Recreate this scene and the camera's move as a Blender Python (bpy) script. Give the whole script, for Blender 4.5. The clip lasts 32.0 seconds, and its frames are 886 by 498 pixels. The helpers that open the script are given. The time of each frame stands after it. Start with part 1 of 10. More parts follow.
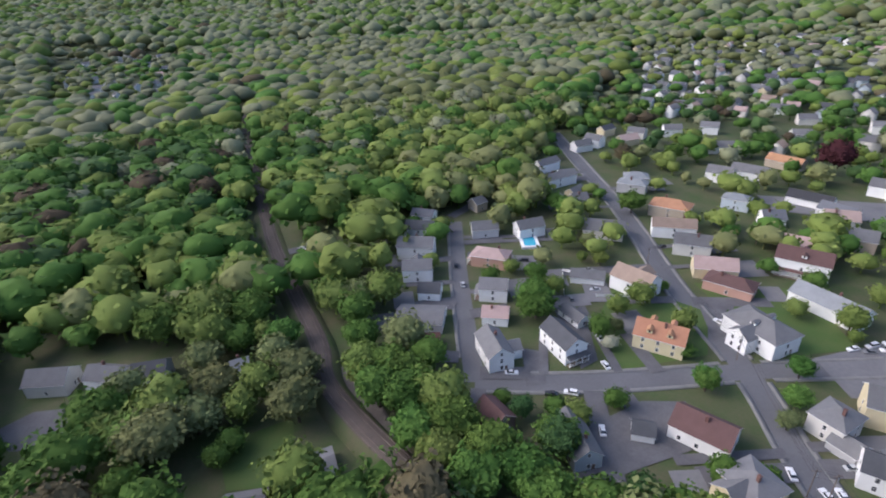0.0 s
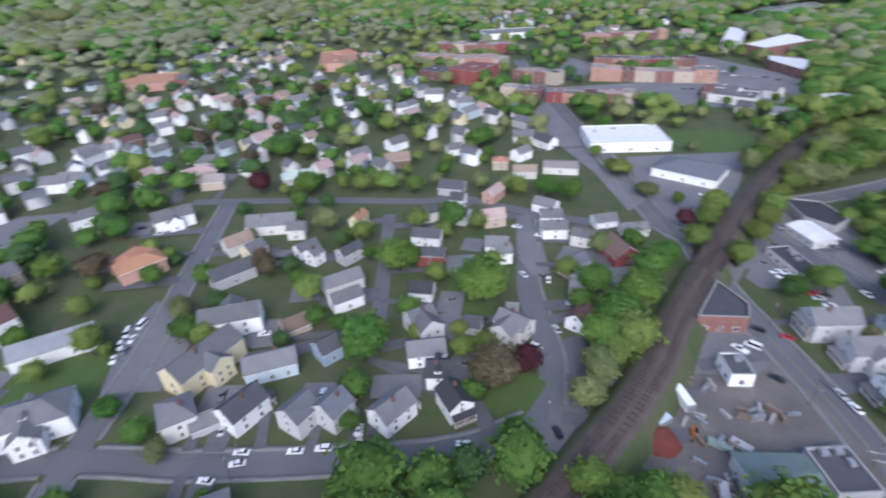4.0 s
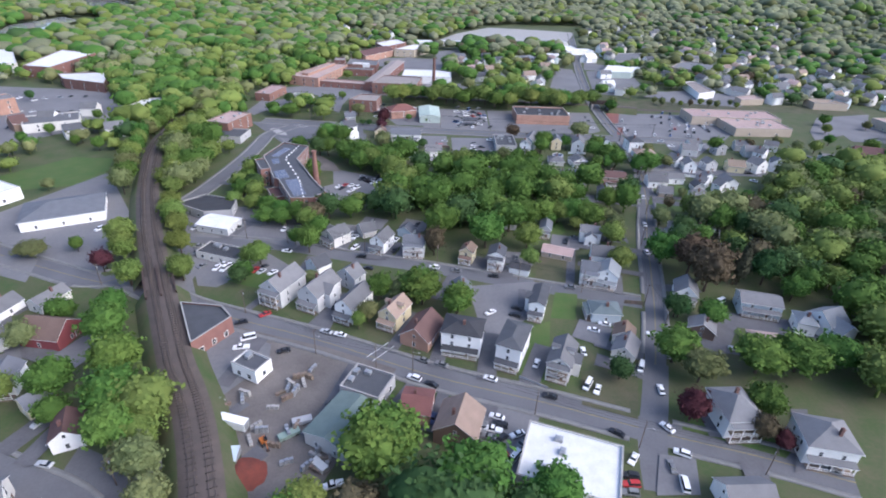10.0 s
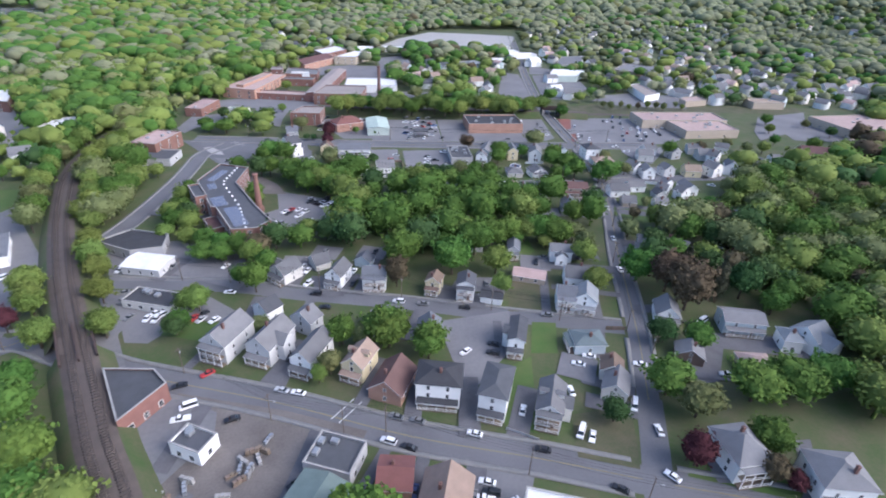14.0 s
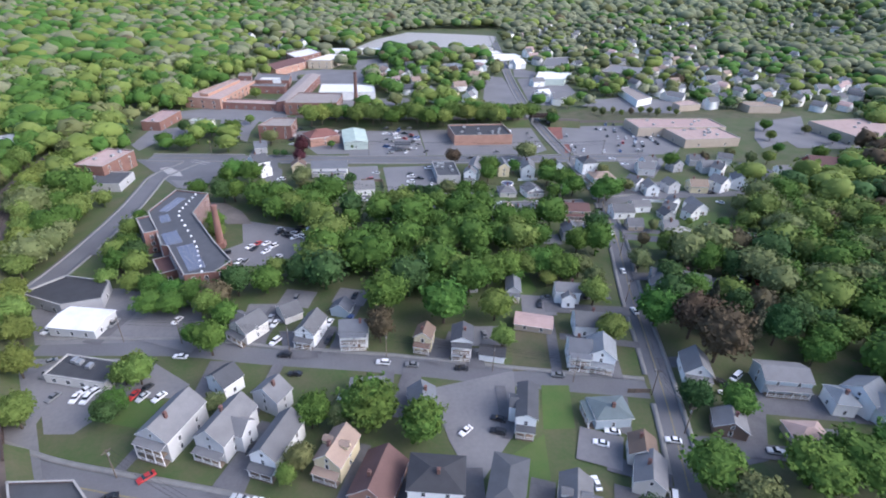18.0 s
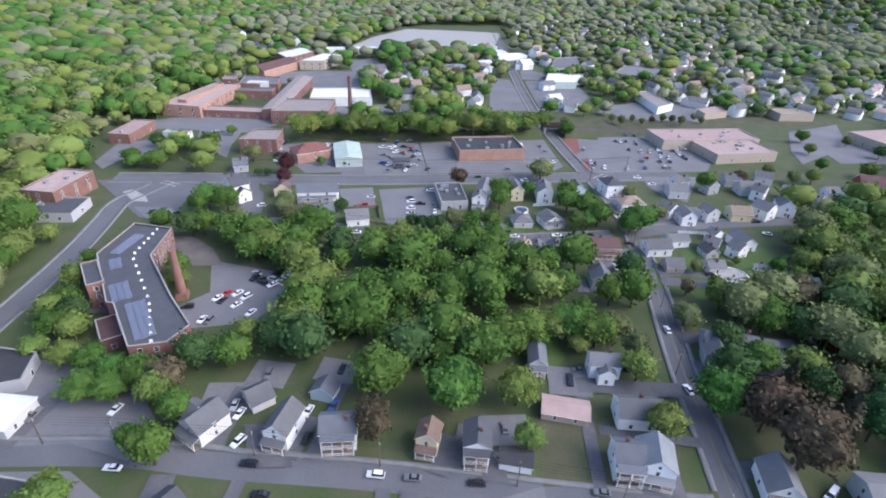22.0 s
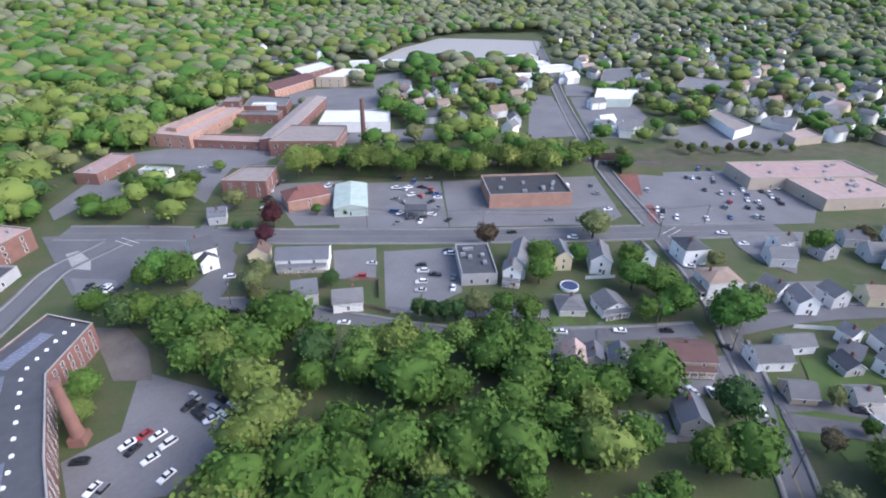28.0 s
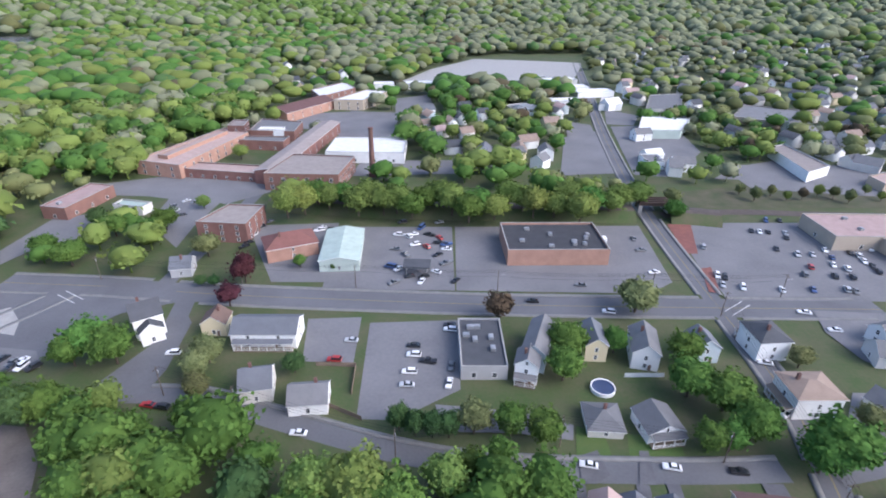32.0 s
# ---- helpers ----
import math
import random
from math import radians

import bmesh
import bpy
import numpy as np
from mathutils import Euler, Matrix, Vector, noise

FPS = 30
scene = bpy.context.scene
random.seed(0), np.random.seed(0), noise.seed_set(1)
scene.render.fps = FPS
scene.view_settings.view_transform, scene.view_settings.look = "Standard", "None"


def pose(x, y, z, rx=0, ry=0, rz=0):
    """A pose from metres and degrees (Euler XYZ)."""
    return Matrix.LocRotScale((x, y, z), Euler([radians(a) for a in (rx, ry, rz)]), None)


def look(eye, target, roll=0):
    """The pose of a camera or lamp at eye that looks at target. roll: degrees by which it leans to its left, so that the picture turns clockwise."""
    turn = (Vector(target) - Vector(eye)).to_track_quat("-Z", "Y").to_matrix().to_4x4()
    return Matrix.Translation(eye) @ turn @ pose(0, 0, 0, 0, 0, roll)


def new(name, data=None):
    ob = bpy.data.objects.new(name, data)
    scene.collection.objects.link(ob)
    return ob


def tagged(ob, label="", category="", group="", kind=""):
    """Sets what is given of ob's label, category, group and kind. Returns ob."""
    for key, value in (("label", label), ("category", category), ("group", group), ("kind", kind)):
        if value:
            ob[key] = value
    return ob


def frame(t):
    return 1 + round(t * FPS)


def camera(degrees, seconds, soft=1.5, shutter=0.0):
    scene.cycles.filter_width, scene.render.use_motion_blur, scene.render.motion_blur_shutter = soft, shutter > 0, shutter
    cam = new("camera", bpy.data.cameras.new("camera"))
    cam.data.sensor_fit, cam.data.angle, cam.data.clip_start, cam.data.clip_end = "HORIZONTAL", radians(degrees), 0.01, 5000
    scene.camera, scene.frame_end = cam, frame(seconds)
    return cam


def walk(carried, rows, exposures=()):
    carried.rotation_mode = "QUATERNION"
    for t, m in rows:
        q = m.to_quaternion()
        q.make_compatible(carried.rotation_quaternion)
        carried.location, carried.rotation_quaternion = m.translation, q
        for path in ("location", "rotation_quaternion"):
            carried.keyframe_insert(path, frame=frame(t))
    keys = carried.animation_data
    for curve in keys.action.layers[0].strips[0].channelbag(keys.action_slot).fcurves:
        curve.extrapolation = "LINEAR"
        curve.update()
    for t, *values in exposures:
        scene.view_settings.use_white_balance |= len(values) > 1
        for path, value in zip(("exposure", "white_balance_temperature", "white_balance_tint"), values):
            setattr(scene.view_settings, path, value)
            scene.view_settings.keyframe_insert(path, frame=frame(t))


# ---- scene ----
cam = camera(79.92, 32.0, soft=1.9, shutter=0.4)
PATH = [
    (0, pose(28.73, 33.05, 122.80, 62.592, 2.937, 155.850)),
    (0.5, pose(30.01, 26.65, 122.66, 62.399, 2.629, 150.580)),
    (1, pose(30.38, 20.77, 122.27, 62.222, 2.607, 141.217)),
    (1.5, pose(29.47, 16.16, 121.68, 61.966, 2.816, 129.241)),
    (2, pose(27.26, 12.78, 121.15, 61.596, 3.186, 117.764)),
    (2.5, pose(25.00, 9.75, 120.69, 61.062, 3.394, 105.896)),
    (3, pose(22.50, 6.69, 119.76, 60.620, 3.254, 93.420)),
    (3.5, pose(20.09, 3.75, 119.92, 59.929, 2.931, 79.480)),
    (4, pose(19.00, 2.56, 121.01, 59.364, 2.386, 64.458)),
    (4.5, pose(16.00, 1.08, 122.47, 58.761, 1.513, 49.588)),
    (6.5, pose(7.02, -3.72, 122.39, 59.085, -0.430, 26.676)),
    (7, pose(5.13, -3.25, 122.01, 59.259, -0.675, 20.401)),
    (7.5, pose(3.47, -2.84, 121.27, 59.637, -1.118, 12.744)),
    (8, pose(1.93, -1.80, 120.50, 59.949, -1.350, 7.295)),
    (8.5, pose(0.83, -1.12, 120.32, 60.073, -1.529, 5.621)),
    (9, pose(0.00, -0.00, 120.00, 60.315, -1.683, 1.049)),
    (10, pose(-2.03, 1.91, 119.53, 60.463, -1.956, -2.189)),
    (11, pose(-3.19, 5.28, 119.06, 60.380, -2.007, -1.400)),
    (12, pose(-4.65, 10.59, 119.33, 60.348, -2.051, -0.510)),
    (13, pose(-5.81, 17.24, 119.31, 60.623, -2.068, -3.594)),
    (14, pose(-6.72, 25.08, 118.95, 61.001, -2.016, -8.562)),
    (14.5, pose(-7.04, 29.46, 118.58, 61.218, -1.994, -11.575)),
    (16.5, pose(-5.46, 46.76, 118.36, 61.297, -1.946, -12.642)),
    (17, pose(-5.10, 51.44, 118.54, 61.238, -1.923, -12.180)),
    (18, pose(-4.23, 60.91, 119.01, 60.827, -1.968, -10.880)),
    (19, pose(-3.15, 71.46, 119.39, 60.489, -1.960, -9.424)),
    (20, pose(-2.33, 82.41, 119.02, 60.425, -2.042, -10.389)),
    (21, pose(-0.57, 94.12, 118.38, 60.362, -2.063, -11.633)),
    (22, pose(1.58, 106.27, 118.22, 60.224, -2.112, -10.910)),
    (23, pose(4.11, 117.87, 118.02, 60.201, -1.909, -9.786)),
    (24, pose(6.61, 129.56, 118.05, 60.096, -1.687, -9.442)),
    (25, pose(10.34, 142.09, 117.47, 59.984, -1.235, -8.613)),
    (25.5, pose(12.42, 148.32, 117.23, 59.946, -1.059, -8.189)),
    (27.5, pose(20.28, 171.70, 113.81, 60.517, -0.623, -7.155)),
    (28, pose(22.06, 177.68, 113.09, 60.702, -0.639, -7.034)),
    (29, pose(26.32, 189.73, 111.91, 61.103, -0.586, -6.759)),
    (30, pose(30.51, 201.74, 110.85, 61.549, -0.600, -6.628)),
    (31, pose(34.57, 213.58, 109.80, 61.993, -0.600, -5.605)),
    (32, pose(39.17, 225.52, 108.13, 62.494, -0.621, -2.769)),
]
walk(cam, PATH, exposures=((0, 0.68, 5850, 15), (1, 1.08, 5800, 11), (2, 1.0, 5550, 13), (3, 0.82, 5450, 14), (4, 0.66, 5350, 13), (7.5, 0.92, 5540, 14), (20, 1.06, 5540, 14), (32, 1.04, 5560, 14)))
SKY_STRENGTH, SUN_STRENGTH = 0.15, 0.8

# ---- light ----
world = bpy.data.worlds.new("world")
scene.world = world
world.use_nodes = True
wn = world.node_tree.nodes
sky = wn.new("ShaderNodeTexSky")
sky.sky_type, sky.sun_disc = "NISHITA", False
SUN_ELEVATION, SUN_AZIMUTH = 40.0, 117.0   # degrees; azimuth from +y towards +x
sky.sun_elevation, sky.sun_rotation = radians(SUN_ELEVATION), radians(SUN_AZIMUTH)
sky.air_density, sky.dust_density, sky.ozone_density = 1.0, 4.0, 1.0
world.node_tree.links.new(sky.outputs[0], wn["Background"].inputs[0])
wn["Background"].inputs[1].default_value = SKY_STRENGTH
sun = new("sun", bpy.data.lights.new("sun", "SUN"))
sun.data.energy, sun.data.angle, sun.data.color = SUN_STRENGTH, radians(50), (1.0, 0.94, 0.87)
sa, se = radians(SUN_AZIMUTH), radians(SUN_ELEVATION)
sun.matrix_world = look((0, 0, 400), (-400 * math.sin(sa) * math.cos(se), -400 * math.cos(sa) * math.cos(se), 400 - 400 * math.sin(se)))

# ---- materials ----
rnd = random.Random(7)
nrng = np.random.default_rng(11)


def mat(name, colour, other=None, rough=0.85, scale=0.3, fine=4.0, spread=0.5, metal=0.0, bump=0.0, vary=0.0, island=0.0, spec=0.3):
    """A surface with stains at one scale and grain at another, in world metres; vary: difference from object to object, island: from piece to piece."""
    m = bpy.data.materials.new(name)
    m.use_nodes = True
    nt = m.node_tree
    n, link = nt.nodes, nt.links.new
    b = n["Principled BSDF"]
    b.inputs["Roughness"].default_value, b.inputs["Metallic"].default_value = rough, metal
    b.inputs["Specular IOR Level"].default_value = spec
    other = other or tuple(c * 0.72 for c in colour)
    geo = n.new("ShaderNodeNewGeometry")
    big, small = n.new("ShaderNodeTexNoise"), n.new("ShaderNodeTexNoise")
    for tex, s, d in ((big, scale, 3.0), (small, fine, 2.0)):
        tex.inputs["Scale"].default_value, tex.inputs["Detail"].default_value = s, d
        link(geo.outputs["Position"], tex.inputs["Vector"])
    add = n.new("ShaderNodeMath")
    add.operation = "MULTIPLY_ADD"
    add.inputs[1].default_value = 0.45
    link(small.outputs["Fac"], add.inputs[0])
    link(big.outputs["Fac"], add.inputs[2])
    ramp = n.new("ShaderNodeMapRange")
    ramp.inputs["From Min"].default_value, ramp.inputs["From Max"].default_value = 0.73 - spread * 0.5, 0.73 + spread * 0.5
    link(add.outputs[0], ramp.inputs["Value"])
    mix = n.new("ShaderNodeMix")
    mix.data_type = "RGBA"
    mix.inputs["A"].default_value, mix.inputs["B"].default_value = (*colour, 1), (*other, 1)
    link(ramp.outputs[0], mix.inputs["Factor"])
    out = mix.outputs["Result"]
    if vary or island:
        hsv = n.new("ShaderNodeHueSaturation")
        link(out, hsv.inputs["Color"])
        info = n.new("ShaderNodeObjectInfo")
        for source, amount, socket, mid in ((info.outputs["Random"], vary, "Value", 1.0), (info.outputs["Random"], vary * 0.10, "Hue", 0.5)):
            r = n.new("ShaderNodeMapRange")
            if socket == "Hue":
                w = n.new("ShaderNodeMath")
                w.operation = "FRACT"
                k = n.new("ShaderNodeMath")
                k.operation = "MULTIPLY"
                k.inputs[1].default_value = 7.31
                link(source, k.inputs[0])
                link(k.outputs[0], w.inputs[0])
                source = w.outputs[0]
            r.inputs["To Min"].default_value, r.inputs["To Max"].default_value = mid - amount, mid + amount
            link(source, r.inputs["Value"])
            last = r.outputs[0]
            if socket == "Value" and island:
                q = n.new("ShaderNodeMapRange")
                q.inputs["To Min"].default_value, q.inputs["To Max"].default_value = 1 - island, 1 + island
                link(geo.outputs["Random Per Island"], q.inputs["Value"])
                p = n.new("ShaderNodeMath")
                p.operation = "MULTIPLY"
                link(last, p.inputs[0])
                link(q.outputs[0], p.inputs[1])
                last = p.outputs[0]
            link(last, hsv.inputs[socket])
        out = hsv.outputs["Color"]
    link(out, b.inputs["Base Color"])
    if bump:
        bp = n.new("ShaderNodeBump")
        bp.inputs["Strength"].default_value, bp.inputs["Distance"].default_value = bump, 0.05
        link(small.outputs["Fac"], bp.inputs["Height"])
        link(bp.outputs[0], b.inputs["Normal"])
    return m


M = {}
M["grass"] = mat("grass", (0.044, 0.078, 0.020), (0.098, 0.090, 0.052), scale=0.09, fine=0.9, spread=0.6, bump=0.4)
M["lawn"] = mat("lawn", (0.048, 0.100, 0.020), (0.088, 0.112, 0.036), scale=0.12, fine=2.0, spread=0.7, bump=0.3)
M["dirt"] = mat("dirt", (0.175, 0.155, 0.142), (0.095, 0.084, 0.076), scale=0.10, fine=1.5, spread=0.6, bump=0.4)
M["worn"] = mat("worn grass", (0.105, 0.090, 0.058), (0.050, 0.066, 0.026), scale=0.12, fine=1.8, spread=0.5, bump=0.4)
M["asphalt"] = mat("asphalt", (0.142, 0.141, 0.150), (0.098, 0.098, 0.106), scale=0.06, fine=1.3, spread=0.6, bump=0.1)
M["lot"] = mat("parking asphalt", (0.188, 0.184, 0.188), (0.126, 0.124, 0.130), scale=0.05, fine=0.8, spread=0.6, bump=0.1)
M["drive"] = mat("driveway asphalt", (0.135, 0.132, 0.140), (0.080, 0.079, 0.086), scale=0.15, fine=1.5, spread=0.6)
M["concrete"] = mat("concrete", (0.36, 0.35, 0.33), (0.26, 0.25, 0.24), scale=0.4, fine=3.0, spread=0.6)
M["pave"] = mat("pavement concrete", (0.21, 0.207, 0.20), (0.15, 0.148, 0.145), scale=0.4, fine=3.0, spread=0.6)
M["ballast"] = mat("track ballast", (0.108, 0.086, 0.074), (0.070, 0.057, 0.050), scale=0.3, fine=3.0, spread=0.6, bump=0.8)
M["steel"] = mat("rail steel", (0.20, 0.17, 0.15), rough=0.45, metal=0.8)
M["rust"] = mat("rusted girder steel", (0.085, 0.055, 0.045), (0.05, 0.038, 0.035), scale=0.6, rough=0.8)
M["sleeper"] = mat("sleeper timber", (0.075, 0.06, 0.05), vary=0.3)
M["white_line"] = mat("white road paint", (0.62, 0.62, 0.60), (0.35, 0.35, 0.35), scale=0.8)
M["yellow_line"] = mat("yellow road paint", (0.26, 0.21, 0.09), (0.16, 0.15, 0.11), scale=0.8)
M["bark"] = mat("bark", (0.085, 0.065, 0.05), scale=0.8, bump=0.6)
M["wood"] = mat("weathered wood", (0.22, 0.17, 0.13), scale=0.6, vary=0.15)
M["pole"] = mat("pole timber", (0.15, 0.12, 0.10), scale=0.8)
M["metal"] = mat("galvanised metal", (0.42, 0.43, 0.44), rough=0.45, metal=0.5, scale=0.8)
M["black"] = mat("black rubber", (0.02, 0.02, 0.022), rough=0.7)
# the mirrored sky's brightness is put into the pond's pale base colour
M["water"] = mat("pond water with sky brightness", (0.34, 0.35, 0.34), rough=0.06, spec=0.6)
M["pool"] = mat("pool water", (0.08, 0.42, 0.55), (0.05, 0.33, 0.48), rough=0.1, scale=0.8)
M["blue_dark"] = mat("blue cover", (0.05, 0.07, 0.14), rough=0.5)


def glass_mat(name, tint):
    m = bpy.data.materials.new(name)
    m.use_nodes = True
    b = m.node_tree.nodes["Principled BSDF"]
    b.inputs["Base Color"].default_value = (*tint, 1)
    b.inputs["Roughness"].default_value, b.inputs["Specular IOR Level"].default_value = 0.08, 0.6
    return m


M["pane"] = glass_mat("window pane", (0.035, 0.040, 0.048))
M["windscreen"] = glass_mat("car glass", (0.02, 0.024, 0.03))

WALLS = dict(white=(0.84, 0.84, 0.83), offwhite=(0.66, 0.64, 0.60), cream=(0.66, 0.58, 0.38), grey=(0.42, 0.42, 0.43), lightgrey=(0.55, 0.55, 0.55),
             tan=(0.46, 0.39, 0.31), pink=(0.50, 0.30, 0.24), brown=(0.20, 0.14, 0.11), red=(0.24, 0.065, 0.065), blue=(0.28, 0.36, 0.44),
             paleblue=(0.50, 0.57, 0.62), green=(0.25, 0.32, 0.27), yellow=(0.58, 0.47, 0.24), brick=(0.255, 0.135, 0.112), brickdark=(0.19, 0.105, 0.09), palebrick=(0.42, 0.25, 0.19),
             darkbrick=(0.17, 0.09, 0.075), palegreen=(0.45, 0.52, 0.48))
ROOFS = dict(grey=(0.145, 0.145, 0.152), dark=(0.085, 0.088, 0.098), black=(0.055, 0.056, 0.062), brown=(0.17, 0.12, 0.095), tan=(0.30, 0.23, 0.18), lightgrey=(0.185, 0.184, 0.190),
             red=(0.20, 0.095, 0.08), orange=(0.42, 0.22, 0.13), white=(0.70, 0.70, 0.70), green=(0.18, 0.23, 0.21), teal=(0.13, 0.16, 0.165), pinkish=(0.42, 0.31, 0.28),
             palegreen=(0.42, 0.50, 0.45), slate=(0.145, 0.152, 0.170), maroon=(0.13, 0.075, 0.07), gravel=(0.30, 0.26, 0.24), bluegrey=(0.24, 0.255, 0.27))


def wall_mat(key):
    name = "wall " + key
    if name not in M:
        brick = "brick" in key
        M[name] = mat(name, WALLS[key], tuple(c * (0.62 if brick else 0.82) for c in WALLS[key]), scale=0.25, fine=2.5, spread=0.8, rough=0.8, vary=0.06, bump=0.3 if brick else 0.1)
    return M[name]


def roof_mat(key):
    name = "roof " + key
    if name not in M:
        M[name] = mat(name, ROOFS[key], tuple(c * 0.70 for c in ROOFS[key]), scale=0.30, fine=2.2, spread=0.8, rough=0.9, vary=0.10, bump=0.4)
    return M[name]


def leaf(name, colour, other, vary=0.22):
    """Leaves let part of the light through."""
    m = mat(name, colour, other, rough=0.85, scale=0.07, fine=1.6, spread=0.7, vary=vary, island=0.16, spec=0.08, bump=0.5)
    n, link = m.node_tree.nodes, m.node_tree.links.new
    b = n["Principled BSDF"]
    through_leaf, mixed = n.new("ShaderNodeBsdfTranslucent"), n.new("ShaderNodeMixShader")
    link(b.inputs["Base Color"].links[0].from_socket, through_leaf.inputs["Color"])
    mixed.inputs[0].default_value = 0.06
    link(b.outputs[0], mixed.inputs[1])
    link(through_leaf.outputs[0], mixed.inputs[2])
    link(mixed.outputs[0], n["Material Output"].inputs["Surface"])
    return m


M["leaf_mid"] = leaf("leaves green", (0.046, 0.100, 0.020), (0.100, 0.166, 0.036))
M["leaf_bright"] = leaf("leaves yellow green", (0.102, 0.150, 0.032), (0.162, 0.200, 0.056))
M["leaf_dark"] = leaf("leaves dark green", (0.036, 0.074, 0.025), (0.060, 0.100, 0.034))
M["leaf_olive"] = leaf("leaves olive", (0.100, 0.120, 0.046), (0.150, 0.160, 0.068))
# distance haze is put into this leaf colour: paler and greyer
M["leaf_haze"] = leaf("leaves paled for haze", (0.148, 0.172, 0.094), (0.210, 0.220, 0.140))
M["leaf_bronze"] = leaf("leaves budding brown", (0.078, 0.062, 0.038), (0.110, 0.088, 0.054))
M["leaf_red"] = leaf("leaves copper red", (0.045, 0.016, 0.022), (0.065, 0.024, 0.028), vary=0.1)
M["leaf_pine"] = leaf("needles", (0.045, 0.055, 0.034), (0.066, 0.066, 0.042))
M["leaf_blossom"] = leaf("blossom", (0.36, 0.34, 0.27), (0.22, 0.24, 0.14), vary=0.1)

# ---- helpers ----


def mesh_np(name, verts, faces, materials, slots=None, smooth=False):
    """A mesh from arrays of corners and of faces that all have the same number of corners."""
    verts, faces = np.asarray(verts, np.float32), np.asarray(faces, np.int32)
    me = bpy.data.meshes.new(name)
    k = faces.shape[1]
    me.vertices.add(len(verts))
    me.vertices.foreach_set("co", verts.ravel())
    me.loops.add(faces.size)
    me.loops.foreach_set("vertex_index", faces.ravel())
    me.polygons.add(len(faces))
    me.polygons.foreach_set("loop_start", np.arange(0, faces.size, k, dtype=np.int32))
    if slots is not None:
        me.polygons.foreach_set("material_index", np.asarray(slots, np.int32))
    if smooth:
        me.polygons.foreach_set("use_smooth", np.ones(len(faces), bool))
    for m in materials:
        me.materials.append(m)
    me.update(calc_edges=True)
    return me


def bm_mesh(name, bm, *materials):
    me = bpy.data.meshes.new(name)
    bm.to_mesh(me)
    bm.free()
    for m in materials:
        me.materials.append(m)
    return me


def put(name, me, parent=None, m=None):
    ob = new(name, me)
    if parent is not None:
        ob.parent = parent
    if m is not None:
        ob.matrix_local = m
    return ob


def part(name, bm, material, parent, label=""):
    ob = put(name, bm_mesh(name, bm, material), parent)
    return tagged(ob, label)


def thing(name, m, label, category, group=""):
    ob = new(name)
    ob.matrix_world = m
    ob.empty_display_size = 0.5
    return tagged(ob, label, category, group)


def box(bm, x0, y0, z0, x1, y1, z1, slot=0, taper=0.0):
    t = taper
    v = [bm.verts.new(c) for c in ((x0, y0, z0), (x1, y0, z0), (x1, y1, z0), (x0, y1, z0),
                                   (x0 + t, y0 + t, z1), (x1 - t, y0 + t, z1), (x1 - t, y1 - t, z1), (x0 + t, y1 - t, z1))]
    for f in ((3, 2, 1, 0), (4, 5, 6, 7), (0, 1, 5, 4), (1, 2, 6, 5), (2, 3, 7, 6), (3, 0, 4, 7)):
        bm.faces.new([v[i] for i in f]).material_index = slot
    return bm


def tube(bm, a, b, r0, r1, sides=6):
    a, b = Vector(a), Vector(b)
    q = (b - a).to_track_quat("Z", "Y")
    rings = [[bm.verts.new(p + q @ Vector((r * math.cos(k * math.tau / sides), r * math.sin(k * math.tau / sides), 0))) for k in range(sides)] for p, r in ((a, r0), (b, r1))]
    for k in range(sides):
        bm.faces.new((rings[0][k], rings[0][(k + 1) % sides], rings[1][(k + 1) % sides], rings[1][k]))
    bm.faces.new(rings[0][::-1])
    bm.faces.new(rings[1])
    return bm


SHARED = {}


def shared(key, make):
    if key not in SHARED:
        SHARED[key] = make()
    return SHARED[key]


# ---- ground, roads ----


def smooth_line(points, step=6.0):
    """A rounded line through the given points (Catmull-Rom)."""
    p = [np.array(q, float) for q in points]
    p = [2 * p[0] - p[1], *p, 2 * p[-1] - p[-2]]
    out = []
    for i in range(1, len(p) - 2):
        n = max(1, int(np.linalg.norm(p[i + 1] - p[i]) / step))
        for k in range(n):
            u = k / n
            out.append(0.5 * (2 * p[i] + (p[i + 1] - p[i - 1]) * u + (2 * p[i - 1] - 5 * p[i] + 4 * p[i + 1] - p[i + 2]) * u * u + (3 * p[i] - p[i - 1] - 3 * p[i + 1] + p[i + 2]) * u ** 3))
    return np.array([*out, p[-2]])


def sides_of(line):
    d = np.gradient(line, axis=0)
    d /= np.linalg.norm(d, axis=1)[:, None] + 1e-9
    return np.stack([-d[:, 1], d[:, 0]], 1)


def strip_mesh(name, line, left, right, z, material, thick=0.0):
    """A band along a line, from left to right of it (metres to its left), with its sides down to the ground when thick."""
    line = np.asarray(line, float)
    nrm = sides_of(line)
    z = np.broadcast_to(z, len(line))
    a, b = line + nrm * left, line + nrm * right
    n = len(line)
    up = np.concatenate([np.c_[a, z], np.c_[b, z]])
    i = np.arange(n - 1)
    faces = np.stack([i, i + n, i + n + 1, i + 1], 1)
    if left < right:
        faces = faces[:, ::-1]
    verts = up
    if thick:
        verts = np.concatenate([up, up - (0, 0, thick)])
        faces = np.concatenate([faces, np.stack([i + 1, i + 1 + 2 * n, i + 2 * n, i], 1), np.stack([i + n, i + 3 * n, i + n + 1 + 2 * n, i + n + 1], 1)])
    return mesh_np(name, verts, faces, [material])


WALKS, ROAD_HALF = [], []
ROAD_LINES = []   # (line, half width) kept clear of trees
LEVEL = [0.020]


